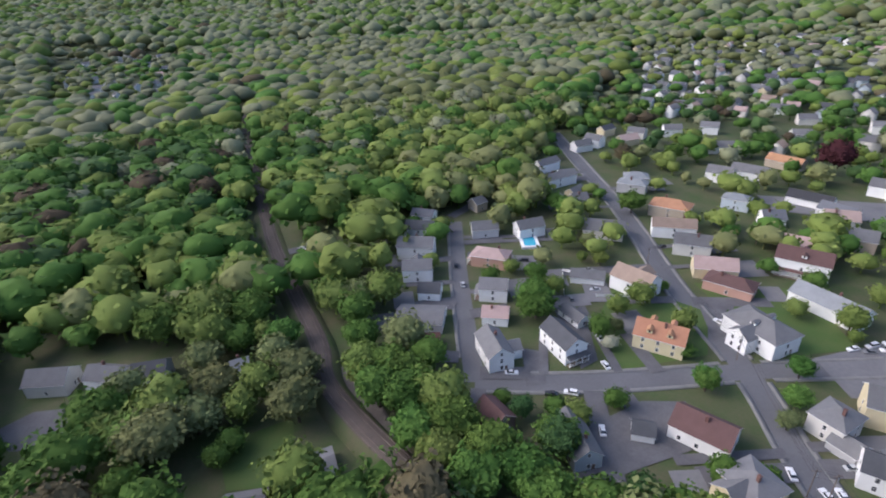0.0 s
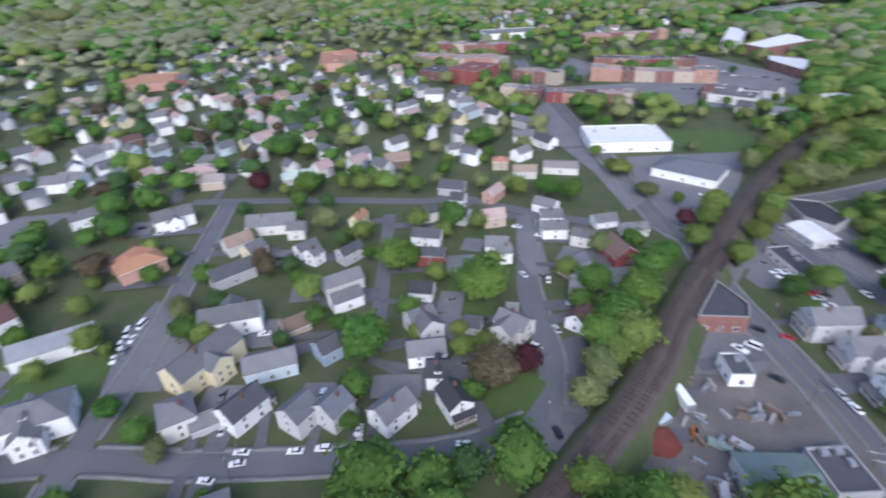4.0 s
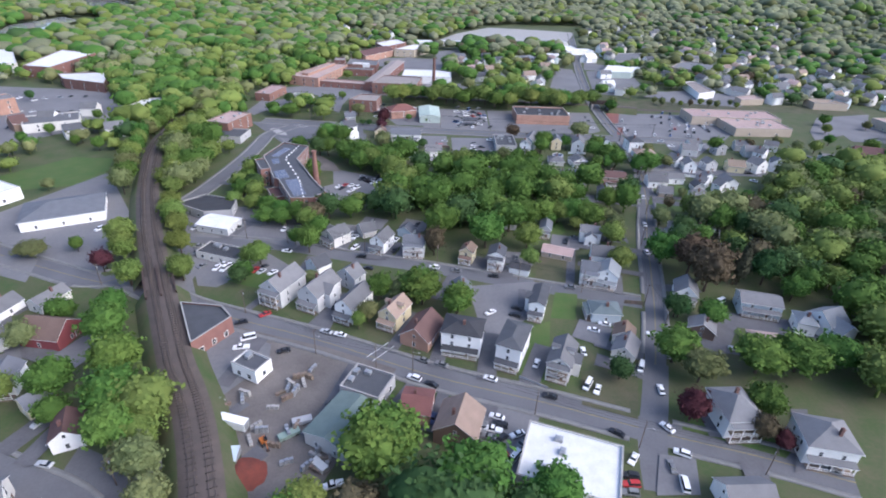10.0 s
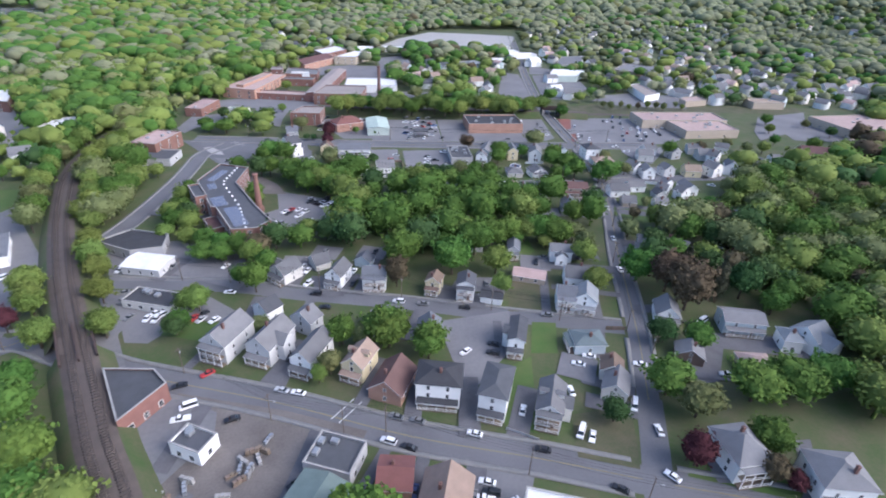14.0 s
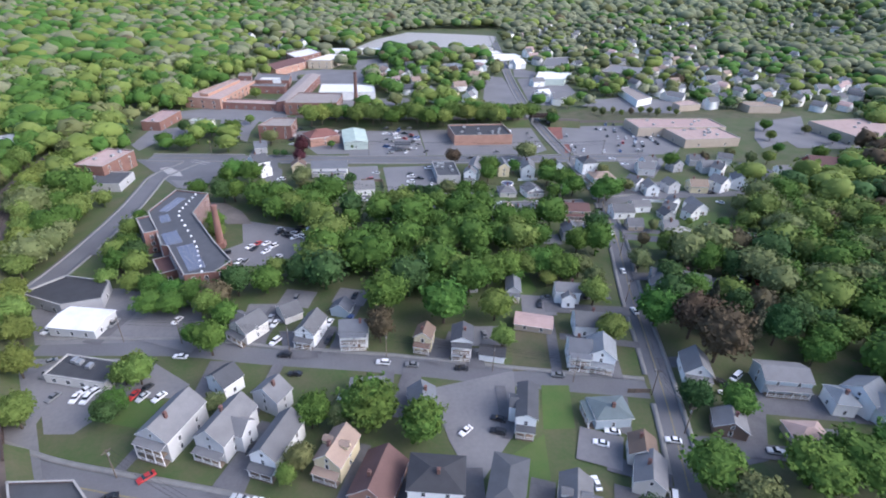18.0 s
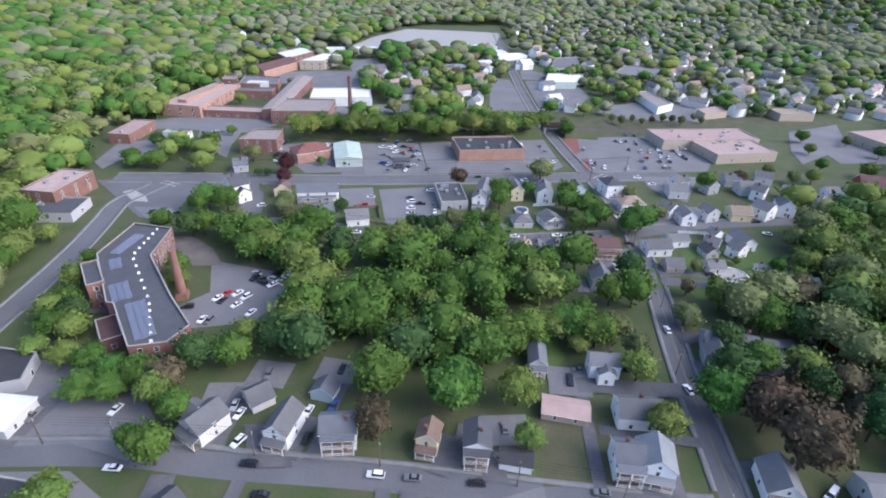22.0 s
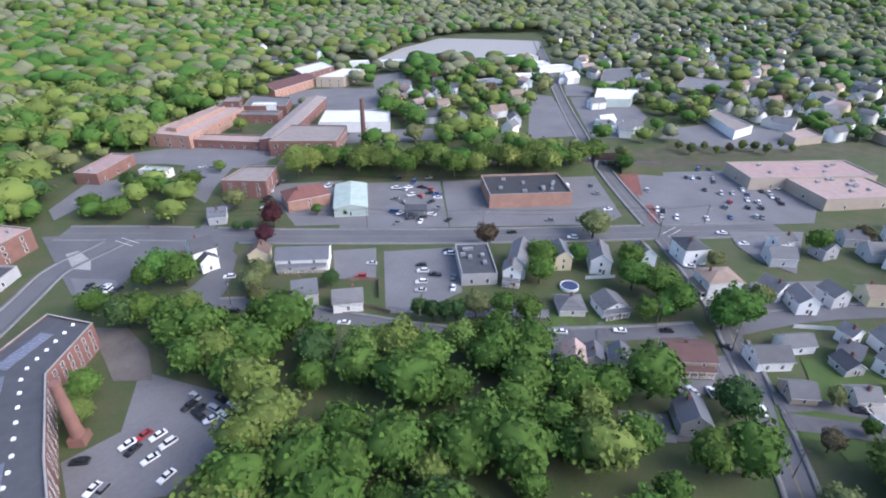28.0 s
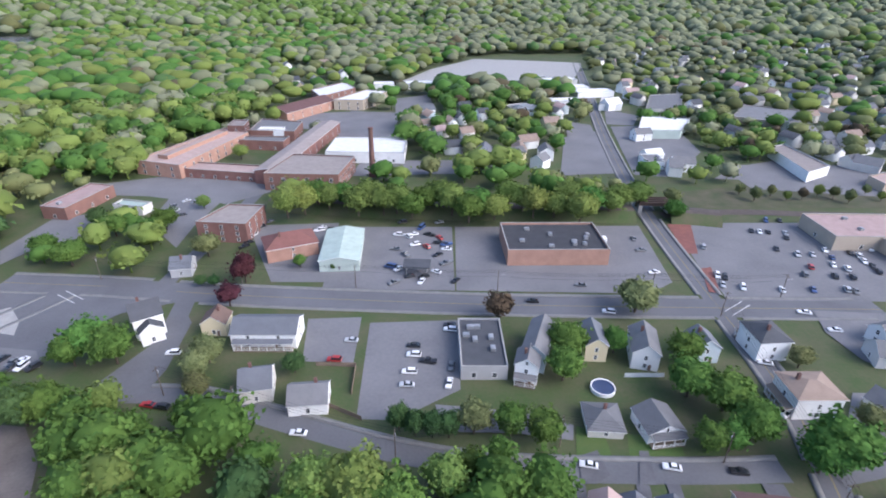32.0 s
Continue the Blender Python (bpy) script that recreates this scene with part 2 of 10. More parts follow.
def road(name, points, width, label, walks=(), line=None, z=None, material="asphalt"):
    """A road with kerbed pavements on the named sides, and a painted centre line."""
    pts = smooth_line(points)
    LEVEL[0] += 0.004
    z = z or LEVEL[0]
    ROAD_LINES.append((pts, width / 2 + (2.2 if walks else 0.4)))
    ROAD_HALF.append((pts, width / 2))
    ob = tagged(put(name, strip_mesh(name, pts, width / 2, -width / 2, z, M[material])), label, "road", kind="structure")
    WALKS.extend((pts, width / 2, side) for side in walks)
    if line:
        for off in ((0.12, -0.12) if line == "yellow_line" else (0.0,)):
            tagged(put("centre_line", strip_mesh("centre_line", pts, off + 0.09, off - 0.09, z + 0.008, M[line]), ob), "painted line")
    return ob


LOTS = []


def lot(name, corners, material, label, category="car park", keep=True):
    """A paved or planted patch of ground with the given outline."""
    LEVEL[0] += 0.003
    z = LEVEL[0] - 0.02 if material in ("lawn", "dirt", "grass") else LEVEL[0]
    bm = bmesh.new()
    f = bm.faces.new([bm.verts.new((x, y, z)) for x, y in corners])
    if f.normal.z < 0 or f.calc_area() and sum((corners[i][0] - corners[i - 1][0]) * (corners[i][1] + corners[i - 1][1]) for i in range(len(corners))) > 0:
        bmesh.ops.reverse_faces(bm, faces=[f])
    bmesh.ops.triangulate(bm, faces=bm.faces[:])
    if keep:
        LOTS.append(np.array(corners, float))
    return tagged(put(name, bm_mesh(name, bm, M[material])), label, category, kind="structure")


def inside(poly, x, y):
    """Which of the points lie in the polygon."""
    poly = np.asarray(poly, float)
    c = np.zeros(np.shape(x), bool)
    for (ax, ay), (bx, by) in zip(poly, np.roll(poly, 1, 0)):
        if ay != by:
            c ^= ((ay > y) != (by > y)) & (x < (bx - ax) * (y - ay) / (by - ay) + ax)
    return c


def hills(x, y):
    """The ground's height: level under the town, gentle hills far out."""
    d = np.hypot(x - 20, y - 150)
    far = np.clip((d - 800) / 2600, 0, 1)
    wave = 0.5 + 0.5 * np.sin(x * 0.0021 + 1.3) * np.cos(y * 0.0017 + 0.4) + 0.25 * np.sin(x * 0.006 + y * 0.004)
    return far * far * (3 - 2 * far) * (75 + 50 * wave)


def build_ground():
    r = np.r_[np.linspace(0, 700, 12), np.linspace(780, 2400, 22), np.linspace(2600, 4900, 10)]
    a = np.linspace(0, math.tau, 97)[:-1]
    verts, faces = [], []
    for rr in r:
        x, y = 20 + rr * np.cos(a), 150 + rr * np.sin(a)
        verts.append(np.c_[x, y, hills(x, y)])
    n = len(a)
    for i in range(len(r) - 1):
        k = np.arange(n)
        faces.append(np.stack([i * n + k, (i + 1) * n + k, (i + 1) * n + (k + 1) % n, i * n + (k + 1) % n], 1))
    me = mesh_np("ground", np.concatenate(verts), np.concatenate(faces), [M["grass"]], smooth=True)
    tagged(put("ground", me), "rough grass and leaf litter ground under the town", "ground", kind="structure")


build_ground()


def build_pavements():
    """Kerbed pavements, left out where another road or a drive mouth crosses."""
    for pts, half, side in WALKS:
        dense = smooth_line(pts[::3] if len(pts) > 6 else pts, 2.0)
        mid = dense + sides_of(dense) * side * (half + 0.85)
        free = np.ones(len(dense), bool)
        for other, oh in ROAD_HALF:
            if other is pts:
                continue
            for a, b in zip(other[:-1], other[1:]):
                d = b - a
                u = np.clip(((mid - a) @ d) / (d @ d + 1e-9), 0, 1)
                free &= np.hypot(*(mid - a - u[:, None] * d).T) > oh + 0.9
        i = 0
        while i < len(dense):
            j = i
            while j < len(dense) and free[j]:
                j += 1
            if j - i > 3:
                a, b = side * (half + 0.02), side * (half + 1.6)
                pv = put("pavement", strip_mesh("pavement", dense[i:j], max(a, b), min(a, b), 0.36, M["pave"], thick=0.36))
                tagged(pv, "worn concrete pavement with a kerb beside the road", "pavement", kind="structure")
            i = j + 1

# ---- buildings ----
FOOTPRINTS = []   # (x, y, radius) kept clear of trees


def window_mesh(w, h):
    """A sash window: a white casing round two recessed panes."""
    def make():
        bm = bmesh.new()
        f = 0.11
        box(bm, -w / 2 - f, -0.05, -f, w / 2 + f, 0.0, 0.0)
        box(bm, -w / 2 - f, -0.05, h, w / 2 + f, 0.0, h + f)
        box(bm, -w / 2 - f, -0.05, 0.0, -w / 2, 0.0, h)
        box(bm, w / 2, -0.05, 0.0, w / 2 + f, 0.0, h)
        box(bm, -w / 2, -0.04, h * 0.48, w / 2, 0.0, h * 0.52)
        v = [bm.verts.new(c) for c in ((-w / 2, -0.02, 0), (w / 2, -0.02, 0), (w / 2, -0.02, h), (-w / 2, -0.02, h))]
        bm.faces.new(v).material_index = 1
        return bm_mesh("window", bm, wall_mat("white"), M["pane"])
    return shared(("window", round(w, 2), round(h, 2)), make)


def door_mesh(key):
    def make():
        bm = bmesh.new()
        box(bm, -0.5, -0.06, 0, 0.5, 0, 2.1, 0)
        box(bm, -0.62, -0.04, 0, -0.5, 0, 2.22, 1)
        box(bm, 0.5, -0.04, 0, 0.62, 0, 2.22, 1)
        box(bm, -0.5, -0.04, 2.1, 0.5, 0, 2.22, 1)
        return bm_mesh("door", bm, wall_mat(key), wall_mat("white"))
    return shared(("door", key), make)


def facade(root, length, m, storeys, first=1.0, pitch=3.0, w=0.95, h=1.5, floor=2.9, skip=()):
    """A row of windows on each storey of a wall that runs along x; m puts the wall's middle foot in place, outward is -y."""
    n = max(1, int((length - 1.6) / pitch))
    at = root.matrix_world @ m
    x, y = at.translation.x, at.translation.y
    away = off_route(x, y)
    if away > 160:
        out = at.to_3x3() @ Vector((0, -1, 0))
        if all(out.x * (40 * u - x) + out.y * (225 * u - y) < 0 for u in (0, 0.5, 1)):
            return   # far backs turned away from the camera's route stay blank
        n = max(1, int(n * 0.75))
    for s in range(storeys):
        for k in range(n):
            if (s, k) in skip:
                continue
            x = (k - (n - 1) / 2) * (length - 1.6) / max(n, 1)
            put("window", window_mesh(w, h), root, m @ pose(x, -0.003, first + s * floor))


def gable_wall(l, w, h, rise, key, name="wall"):
    bm = bmesh.new()
    a = [bm.verts.new(c) for c in ((-l / 2, -w / 2, 0), (l / 2, -w / 2, 0), (l / 2, w / 2, 0), (-l / 2, w / 2, 0))]
    b = [bm.verts.new((v.co.x, v.co.y, h)) for v in a]
    for i in range(4):
        bm.faces.new((a[i], a[(i + 1) % 4], b[(i + 1) % 4], b[i]))
    if rise:
        e0, e1 = bm.verts.new((-l / 2, 0, h + rise)), bm.verts.new((l / 2, 0, h + rise))
        bm.faces.new((b[3], b[0], e0))
        bm.faces.new((b[1], b[2], e1))
    else:
        bm.faces.new(b)
    return bm_mesh(name, bm, wall_mat(key))


def gable_roof(l, w, h, rise, key, over=0.45, thick=0.18, trim="white"):
    """Two slabs that meet at a ridge, with an overhang and pale fascia boards."""
    bm = bmesh.new()
    s = rise / (w / 2)
    y, z = w / 2 + over, h - over * s + 0.05
    x = l / 2 + over * 0.8
    top = h + rise + 0.05
    prof = [(-y, z), (0, top), (y, z), (y, z + thick), (0, top + thick), (-y, z + thick)]
    rings = [[bm.verts.new((sx, p, q)) for p, q in prof] for sx in (-x, x)]
    for i in range(6):
        j = (i + 1) % 6
        f = bm.faces.new((rings[0][i], rings[1][i], rings[1][j], rings[0][j]))
        f.material_index = 0 if i in (3, 4) else 1
    for r in (rings[0], rings[1][::-1]):
        for q in ((0, 1, 4, 5), (1, 2, 3, 4)):
            idx = q if r is rings[0] else tuple(5 - k for k in q)
            bm.faces.new([r[k] for k in idx]).material_index = 1
    bmesh.ops.recalc_face_normals(bm, faces=bm.faces[:])
    return bm_mesh("roof", bm, roof_mat(key), wall_mat(trim))


def hip_roof(l, w, h, rise, key, over=0.5, trim="white"):
    bm = bmesh.new()
    x, y = l / 2 + over, w / 2 + over
    r = max(l / 2 - w / 2, 0.4)
    lo = [bm.verts.new((a, b, h - 0.10)) for a, b in ((-x, -y), (x, -y), (x, y), (-x, y))]
    mid = [bm.verts.new((v.co.x, v.co.y, h + 0.10)) for v in lo]
    e0, e1 = bm.verts.new((-r, 0, h + rise)), bm.verts.new((r, 0, h + rise))
    bm.faces.new(lo[::-1]).material_index = 1
    for i in range(4):
        bm.faces.new((lo[i], lo[(i + 1) % 4], mid[(i + 1) % 4], mid[i])).material_index = 1
    for f in ((mid[0], mid[1], e1, e0), (mid[1], mid[2], e1), (mid[2], mid[3], e0, e1), (mid[3], mid[0], e0)):
        bm.faces.new(f)
    return bm_mesh("roof", bm, roof_mat(key), wall_mat(trim))


def under(root, name):
    """The part of that name under a thing, or the thing."""
    return next((c for c in root.children if c.name.split(".")[0] == name), root)


def chimney(root, x, y, z0, z1, key="brickdark"):
    def make():
        bm = bmesh.new()
        box(bm, -0.4, -0.4, 0, 0.4, 0.4, z1 - z0)
        box(bm, -0.48, -0.48, z1 - z0, 0.48, 0.48, z1 - z0 + 0.15)
        box(bm, -0.2, -0.2, z1 - z0 + 0.15, 0.2, 0.2, z1 - z0 + 0.4)
        return bm_mesh("chimney", bm, wall_mat(key))
    put("chimney", shared(("chimney", round(z1 - z0, 1), key), make), under(root, "roof"), pose(x, y, z0))


def porch(root, length, depth, h, m, roof, key="white", storeys=1):
    """A porch: deck, posts, railings and a lean-to roof; m puts the middle of its back edge at the wall, outward is -y."""
    n = max(2, int(length / 2.4))
    for s in range(storeys):
        z = 0.5 + s * 2.9
        def deck():
            bm = bmesh.new()
            box(bm, -length / 2, -depth, -0.18 if s else -0.5, length / 2, 0, 0)
            return bm_mesh("porch_deck", bm, M["wood"])
        base = put("porch_deck", shared(("deck", round(length, 1), round(depth, 1), bool(s)), deck), root, m @ pose(0, 0, z))
        def rail():
            bm = bmesh.new()
            box(bm, -length / 2, -depth, 0.85, length / 2, -depth + 0.08, 0.95)
            box(bm, -length / 2, -depth, 0.12, length / 2, -depth + 0.08, 0.20)
            for k in range(int(length / 0.45)):
                box(bm, -length / 2 + 0.2 + k * 0.45, -depth + 0.01, 0.2, -length / 2 + 0.26 + k * 0.45, -depth + 0.06, 0.85)
            return bm_mesh("railing", bm, wall_mat(key))
        put("railing", shared(("rail", round(length, 1), round(depth, 1), key), rail), base)
        for k in range(n + 1):
            def post():
                bm = bmesh.new()
                box(bm, -0.09, -0.09, 0, 0.09, 0.09, 2.6)
                box(bm, -0.14, -0.14, 0, 0.14, 0.14, 0.2)
                return bm_mesh("post", bm, wall_mat(key))
            put("post", shared(("porch post", key), post), base, pose(-length / 2 + 0.1 + k * (length - 0.2) / n, -depth + 0.12, 0))
    def top():
        bm = bmesh.new()
        z, o = 0.0, 0.3
        v = [bm.verts.new(c) for c in ((-length / 2 - o, -depth - o, 0), (length / 2 + o, -depth - o, 0), (length / 2 + o, 0, 0.55), (-length / 2 - o, 0, 0.55),
                                       (-length / 2 - o, -depth - o, 0.16), (length / 2 + o, -depth - o, 0.16), (length / 2 + o, 0, 0.71), (-length / 2 - o, 0, 0.71))]
        for f, k in (((3, 2, 1, 0), 1), ((4, 5, 6, 7), 0), ((0, 1, 5, 4), 1), ((1, 2, 6, 5), 1), ((2, 3, 7, 6), 1), ((3, 0, 4, 7), 1)):
            bm.faces.new([v[i] for i in f]).material_index = k
        return bm_mesh("porch_roof", bm, roof_mat(roof), wall_mat(key))
    put("porch_roof", shared(("porch roof", round(length, 1), round(depth, 1), roof, key), top), root, m @ pose(0, 0, 0.5 + storeys * 2.9 - 0.25))


def dormer(root, m, roof, key):
    def make():
        bm = bmesh.new()
        box(bm, -0.9, -1.6, 0, 0.9, 1.2, 1.3, 0)
        a = [bm.verts.new(c) for c in ((-1.15, -1.8, 1.25), (1.15, -1.8, 1.25), (0, -1.8, 2.0), (-1.15, 1.2, 1.25), (1.15, 1.2, 1.25), (0, 1.2, 2.0))]
        for f in ((0, 1, 2), (5, 4, 3), (0, 2, 5, 3), (2, 1, 4, 5), (1, 0, 3, 4)):
            bm.faces.new([a[i] for i in f]).material_index = 1
        v = [bm.verts.new(c) for c in ((-0.45, -1.62, 0.25), (0.45, -1.62, 0.25), (0.45, -1.62, 1.15), (-0.45, -1.62, 1.15))]
        bm.faces.new(v).material_index = 2
        return bm_mesh("dormer", bm, wall_mat(key), roof_mat(roof), M["pane"])
    put("dormer", shared(("dormer", roof, key), make), under(root, "roof"), m)


COLOUR_WORD = dict(offwhite="off-white", lightgrey="light grey", paleblue="pale blue", palebrick="pale brick", brickdark="dark brick", bluegrey="blue-grey",
                   pinkish="pinkish brown", palegreen="pale green", darkbrick="dark brick", maroon="maroon", gravel="gravel")


def off_route(x, y):
    """How far a place lies from the stretch of town that is flown over."""
    u = min(max((x * 40 + y * 225) / (40 * 40 + 225 * 225), 0), 1)
    return math.hypot(x - 40 * u, y - 225 * u)


def house(x, y, rot, l, w, h, style="gable", wall="white", roof="grey", front="", storeys=None, pitch=0.72, note="", wing=None, dormers=0, chim=True, detail=2, porch_storeys=1, kind="house", z=0.0):
    """A timber house. l: along the ridge, w: across it, h: eaves. front: where a porch stands: s (south side, -y), n, e, w. wing: (length, width, eaves, side) of a cross wing."""
    wname, rname = COLOUR_WORD.get(wall, wall), COLOUR_WORD.get(roof, roof)
    what = {"gable": "gabled", "hip": "hip-roofed", "flat": "flat-roofed"}[style]
    root = thing(kind, pose(x, y, z, 0, 0, rot), note or f"{wname} {what} {'garage' if kind == 'garage' else 'clapboard house'} with {rname} shingle roof", kind)
    rise = w / 2 * pitch
    FOOTPRINTS.append((x, y, max(l, w) * 0.5))
    st = storeys or max(1, int((h + 0.6) / 2.9))
    away = off_route(x, y)
    if detail == 2 and away > 135:
        detail = 1 if away < 290 else 0
    put("wall", shared(("wall", round(l, 1), round(w, 1), h, style, round(rise, 2), wall), lambda: gable_wall(l, w, h, rise if style == "gable" else 0, wall)), root)
    roof_key = ("roof", round(l, 1), round(w, 1), h, style, roof)
    if style == "gable":
        put("roof", shared(roof_key, lambda: gable_roof(l, w, h, rise, roof)), root)
    elif style == "hip":
        rise *= 0.8
        put("roof", shared(roof_key, lambda: hip_roof(l, w, h, rise, roof)), root)
    if wing:
        wl, ww, wh, ws = wing
        wr = ww / 2 * pitch
        m = pose(0, ws * (w / 2 + wl / 2 - 1.2), 0, 0, 0, 90)
        put("wing_wall", gable_wall(wl + 2.4, ww, wh, wr, wall, "wing_wall"), root, m)
        put("wing_roof", gable_roof(wl + 2.2, ww, wh, wr, roof), root, m @ pose(0, 0, 0.02))
        if detail:
            facade(root, ww, pose(0, ws * (w / 2 + wl), 0) @ pose(0, 0, 0, 0, 0, 0 if ws < 0 else 180), max(1, int(wh / 2.8)))
    if detail and kind != "garage":
        step = 4.7 if detail > 1 else 8.0
        facade(root, l, pose(0, -w / 2, 0), st, pitch=step)
        facade(root, l, pose(0, w / 2, 0, 0, 0, 180), st, pitch=step)
        facade(root, w, pose(-l / 2, 0, 0, 0, 0, -90), st, pitch=step)
        facade(root, w, pose(l / 2, 0, 0, 0, 0, 90), st, pitch=step)
        if style == "gable" and rise > 2.2 and detail > 1:
            for sx, a in ((-l / 2, -90), (l / 2, 90)):
                put("window", window_mesh(0.8, 1.1), root, pose(sx, 0, h + 0.35, 0, 0, a) @ pose(0, -0.003, 0))
    if kind == "garage":
        def gdoor():
            bm = bmesh.new()
            for k in range(4):
                box(bm, -1.3, -0.06, 0.04 + k * 0.53, 1.3, 0, 0.54 + k * 0.53)
            return bm_mesh("garage_door", bm, wall_mat("white"))
        for k in range(2 if w > 5.5 else 1):
            put("garage_door", shared("garage door", gdoor), root, pose(l / 2, (k - 0.5) * 3.0 if w > 5.5 else 0, 0, 0, 0, 90))
    if chim and style != "flat" and detail and rnd.random() < 0.55:
        chimney(root, rnd.uniform(-0.25, 0.25) * l, rnd.choice((-0.12, 0.12)) * w, h + rise * 0.55, h + rise + 0.9)
    for k in range(dormers):
        sx = (k - (dormers - 1) / 2) * l / max(dormers, 1) * 0.8
        dormer(root, pose(sx, -w * 0.27, h + rise * 0.34), roof, wall)
        dormer(root, pose(sx, w * 0.27, h + rise * 0.34, 0, 0, 180), roof, wall)
    sides = dict(s=(l, pose(0, -w / 2, 0)), n=(l, pose(0, w / 2, 0, 0, 0, 180)), w=(w, pose(-l / 2, 0, 0, 0, 0, -90)), e=(w, pose(l / 2, 0, 0, 0, 0, 90)))
    for c in front:
        length, m = sides[c]
        porch(root, length * 0.9, 2.0, h, m, roof, storeys=min(porch_storeys, st))
    if kind != "garage" and detail:
        length, m = sides[front[0] if front else "e"]
        put("door", door_mesh("brown"), root, m @ pose(length * 0.18, 0, 0.5 if front else 0.2))
    return root


def flat_building(x, y, rot, l, w, h, wall="brick", roof="gravel", storeys=1, note="", units=3, windows=True, parapet=0.6, pitch=4.0, win=(1.4, 1.7), name="commercial_building", skylights=0, first=1.0, z=0.0):
    """A block with a parapet round a flat roof and plant on it."""
    root = thing(name, pose(x, y, z, 0, 0, rot), note, "building")
    FOOTPRINTS.append((x, y, max(l, w) * 0.5))
    bm = bmesh.new()
    t = 0.35
    box(bm, -l / 2, -w / 2, 0, l / 2, w / 2, h - 0.02)
    for a in ((-l / 2, -w / 2, l / 2, -w / 2 + t), (-l / 2, w / 2 - t, l / 2, w / 2), (-l / 2, -w / 2 + t, -l / 2 + t, w / 2 - t), (l / 2 - t, -w / 2 + t, l / 2, w / 2 - t)):
        box(bm, a[0], a[1], h - 0.02, a[2], a[3], h + parapet)
    part("wall", bm, wall_mat(wall), root)
    bm = bmesh.new()
    box(bm, -l / 2 + t + 0.01, -w / 2 + t + 0.01, h - 0.01, l / 2 - t - 0.01, w / 2 - t - 0.01, h + 0.06)
    part("roof", bm, roof_mat(roof), root)
    bm = bmesh.new()
    for a in ((-l / 2 - 0.06, -w / 2 - 0.06, l / 2 + 0.06, -w / 2 + t + 0.06), (-l / 2 - 0.06, w / 2 - t - 0.06, l / 2 + 0.06, w / 2 + 0.06),
              (-l / 2 - 0.06, -w / 2 + t + 0.06, -l / 2 + t + 0.06, w / 2 - t - 0.06), (l / 2 - t - 0.06, -w / 2 + t + 0.06, l / 2 + 0.06, w / 2 - t - 0.06)):
        box(bm, a[0], a[1], h + parapet, a[2], a[3], h + parapet + 0.12)
    part("coping", bm, M["concrete"], root, "pale coping")
    def unit():
        bm = bmesh.new()
        box(bm, -1.1, -0.8, 0.15, 1.1, 0.8, 1.2, taper=0.05)
        box(bm, -0.9, -0.7, 0.0, -0.6, 0.7, 0.15)
        box(bm, 0.6, -0.7, 0.0, 0.9, 0.7, 0.15)
        tube(bm, (0, 0, 1.2), (0, 0, 1.35), 0.5, 0.5, 10)
        return bm_mesh("air_conditioner", bm, M["metal"])
    local = random.Random(int(x * 7 + y * 13))
    for k in range(units):
        put("air_conditioner", shared("roof unit", unit), root, pose(local.uniform(-0.4, 0.4) * l, local.uniform(-0.36, 0.36) * w, h + 0.06, 0, 0, local.choice((0, 90))))
    if windows:
        pitch *= 1.0 if off_route(x, y) < 200 else 1.5
        fl = (h - 0.6) / storeys
        for length, m in ((l, pose(0, -w / 2, 0)), (l, pose(0, w / 2, 0, 0, 0, 180)), (w, pose(-l / 2, 0, 0, 0, 0, -90)), (w, pose(l / 2, 0, 0, 0, 0, 90))):
            facade(root, length, m, storeys, first=first, pitch=pitch, w=win[0], h=min(win[1], fl - 1.2), floor=fl)
    return root


# ---- vehicles ----
PAINT = dict(white=(0.78, 0.78, 0.78), silver=(0.45, 0.46, 0.47), grey=(0.16, 0.165, 0.17), black=(0.02, 0.02, 0.023), red=(0.36, 0.03, 0.03), blue=(0.05, 0.09, 0.22), green=(0.04, 0.10, 0.07), tan=(0.35, 0.29, 0.20))


def paint_mat(key):
    name = "paint " + key
    if name not in M:
        M[name] = mat(name, PAINT[key], tuple(c * 0.9 for c in PAINT[key]), rough=0.28, scale=0.8, spec=0.5, metal=0.0)
    return M[name]


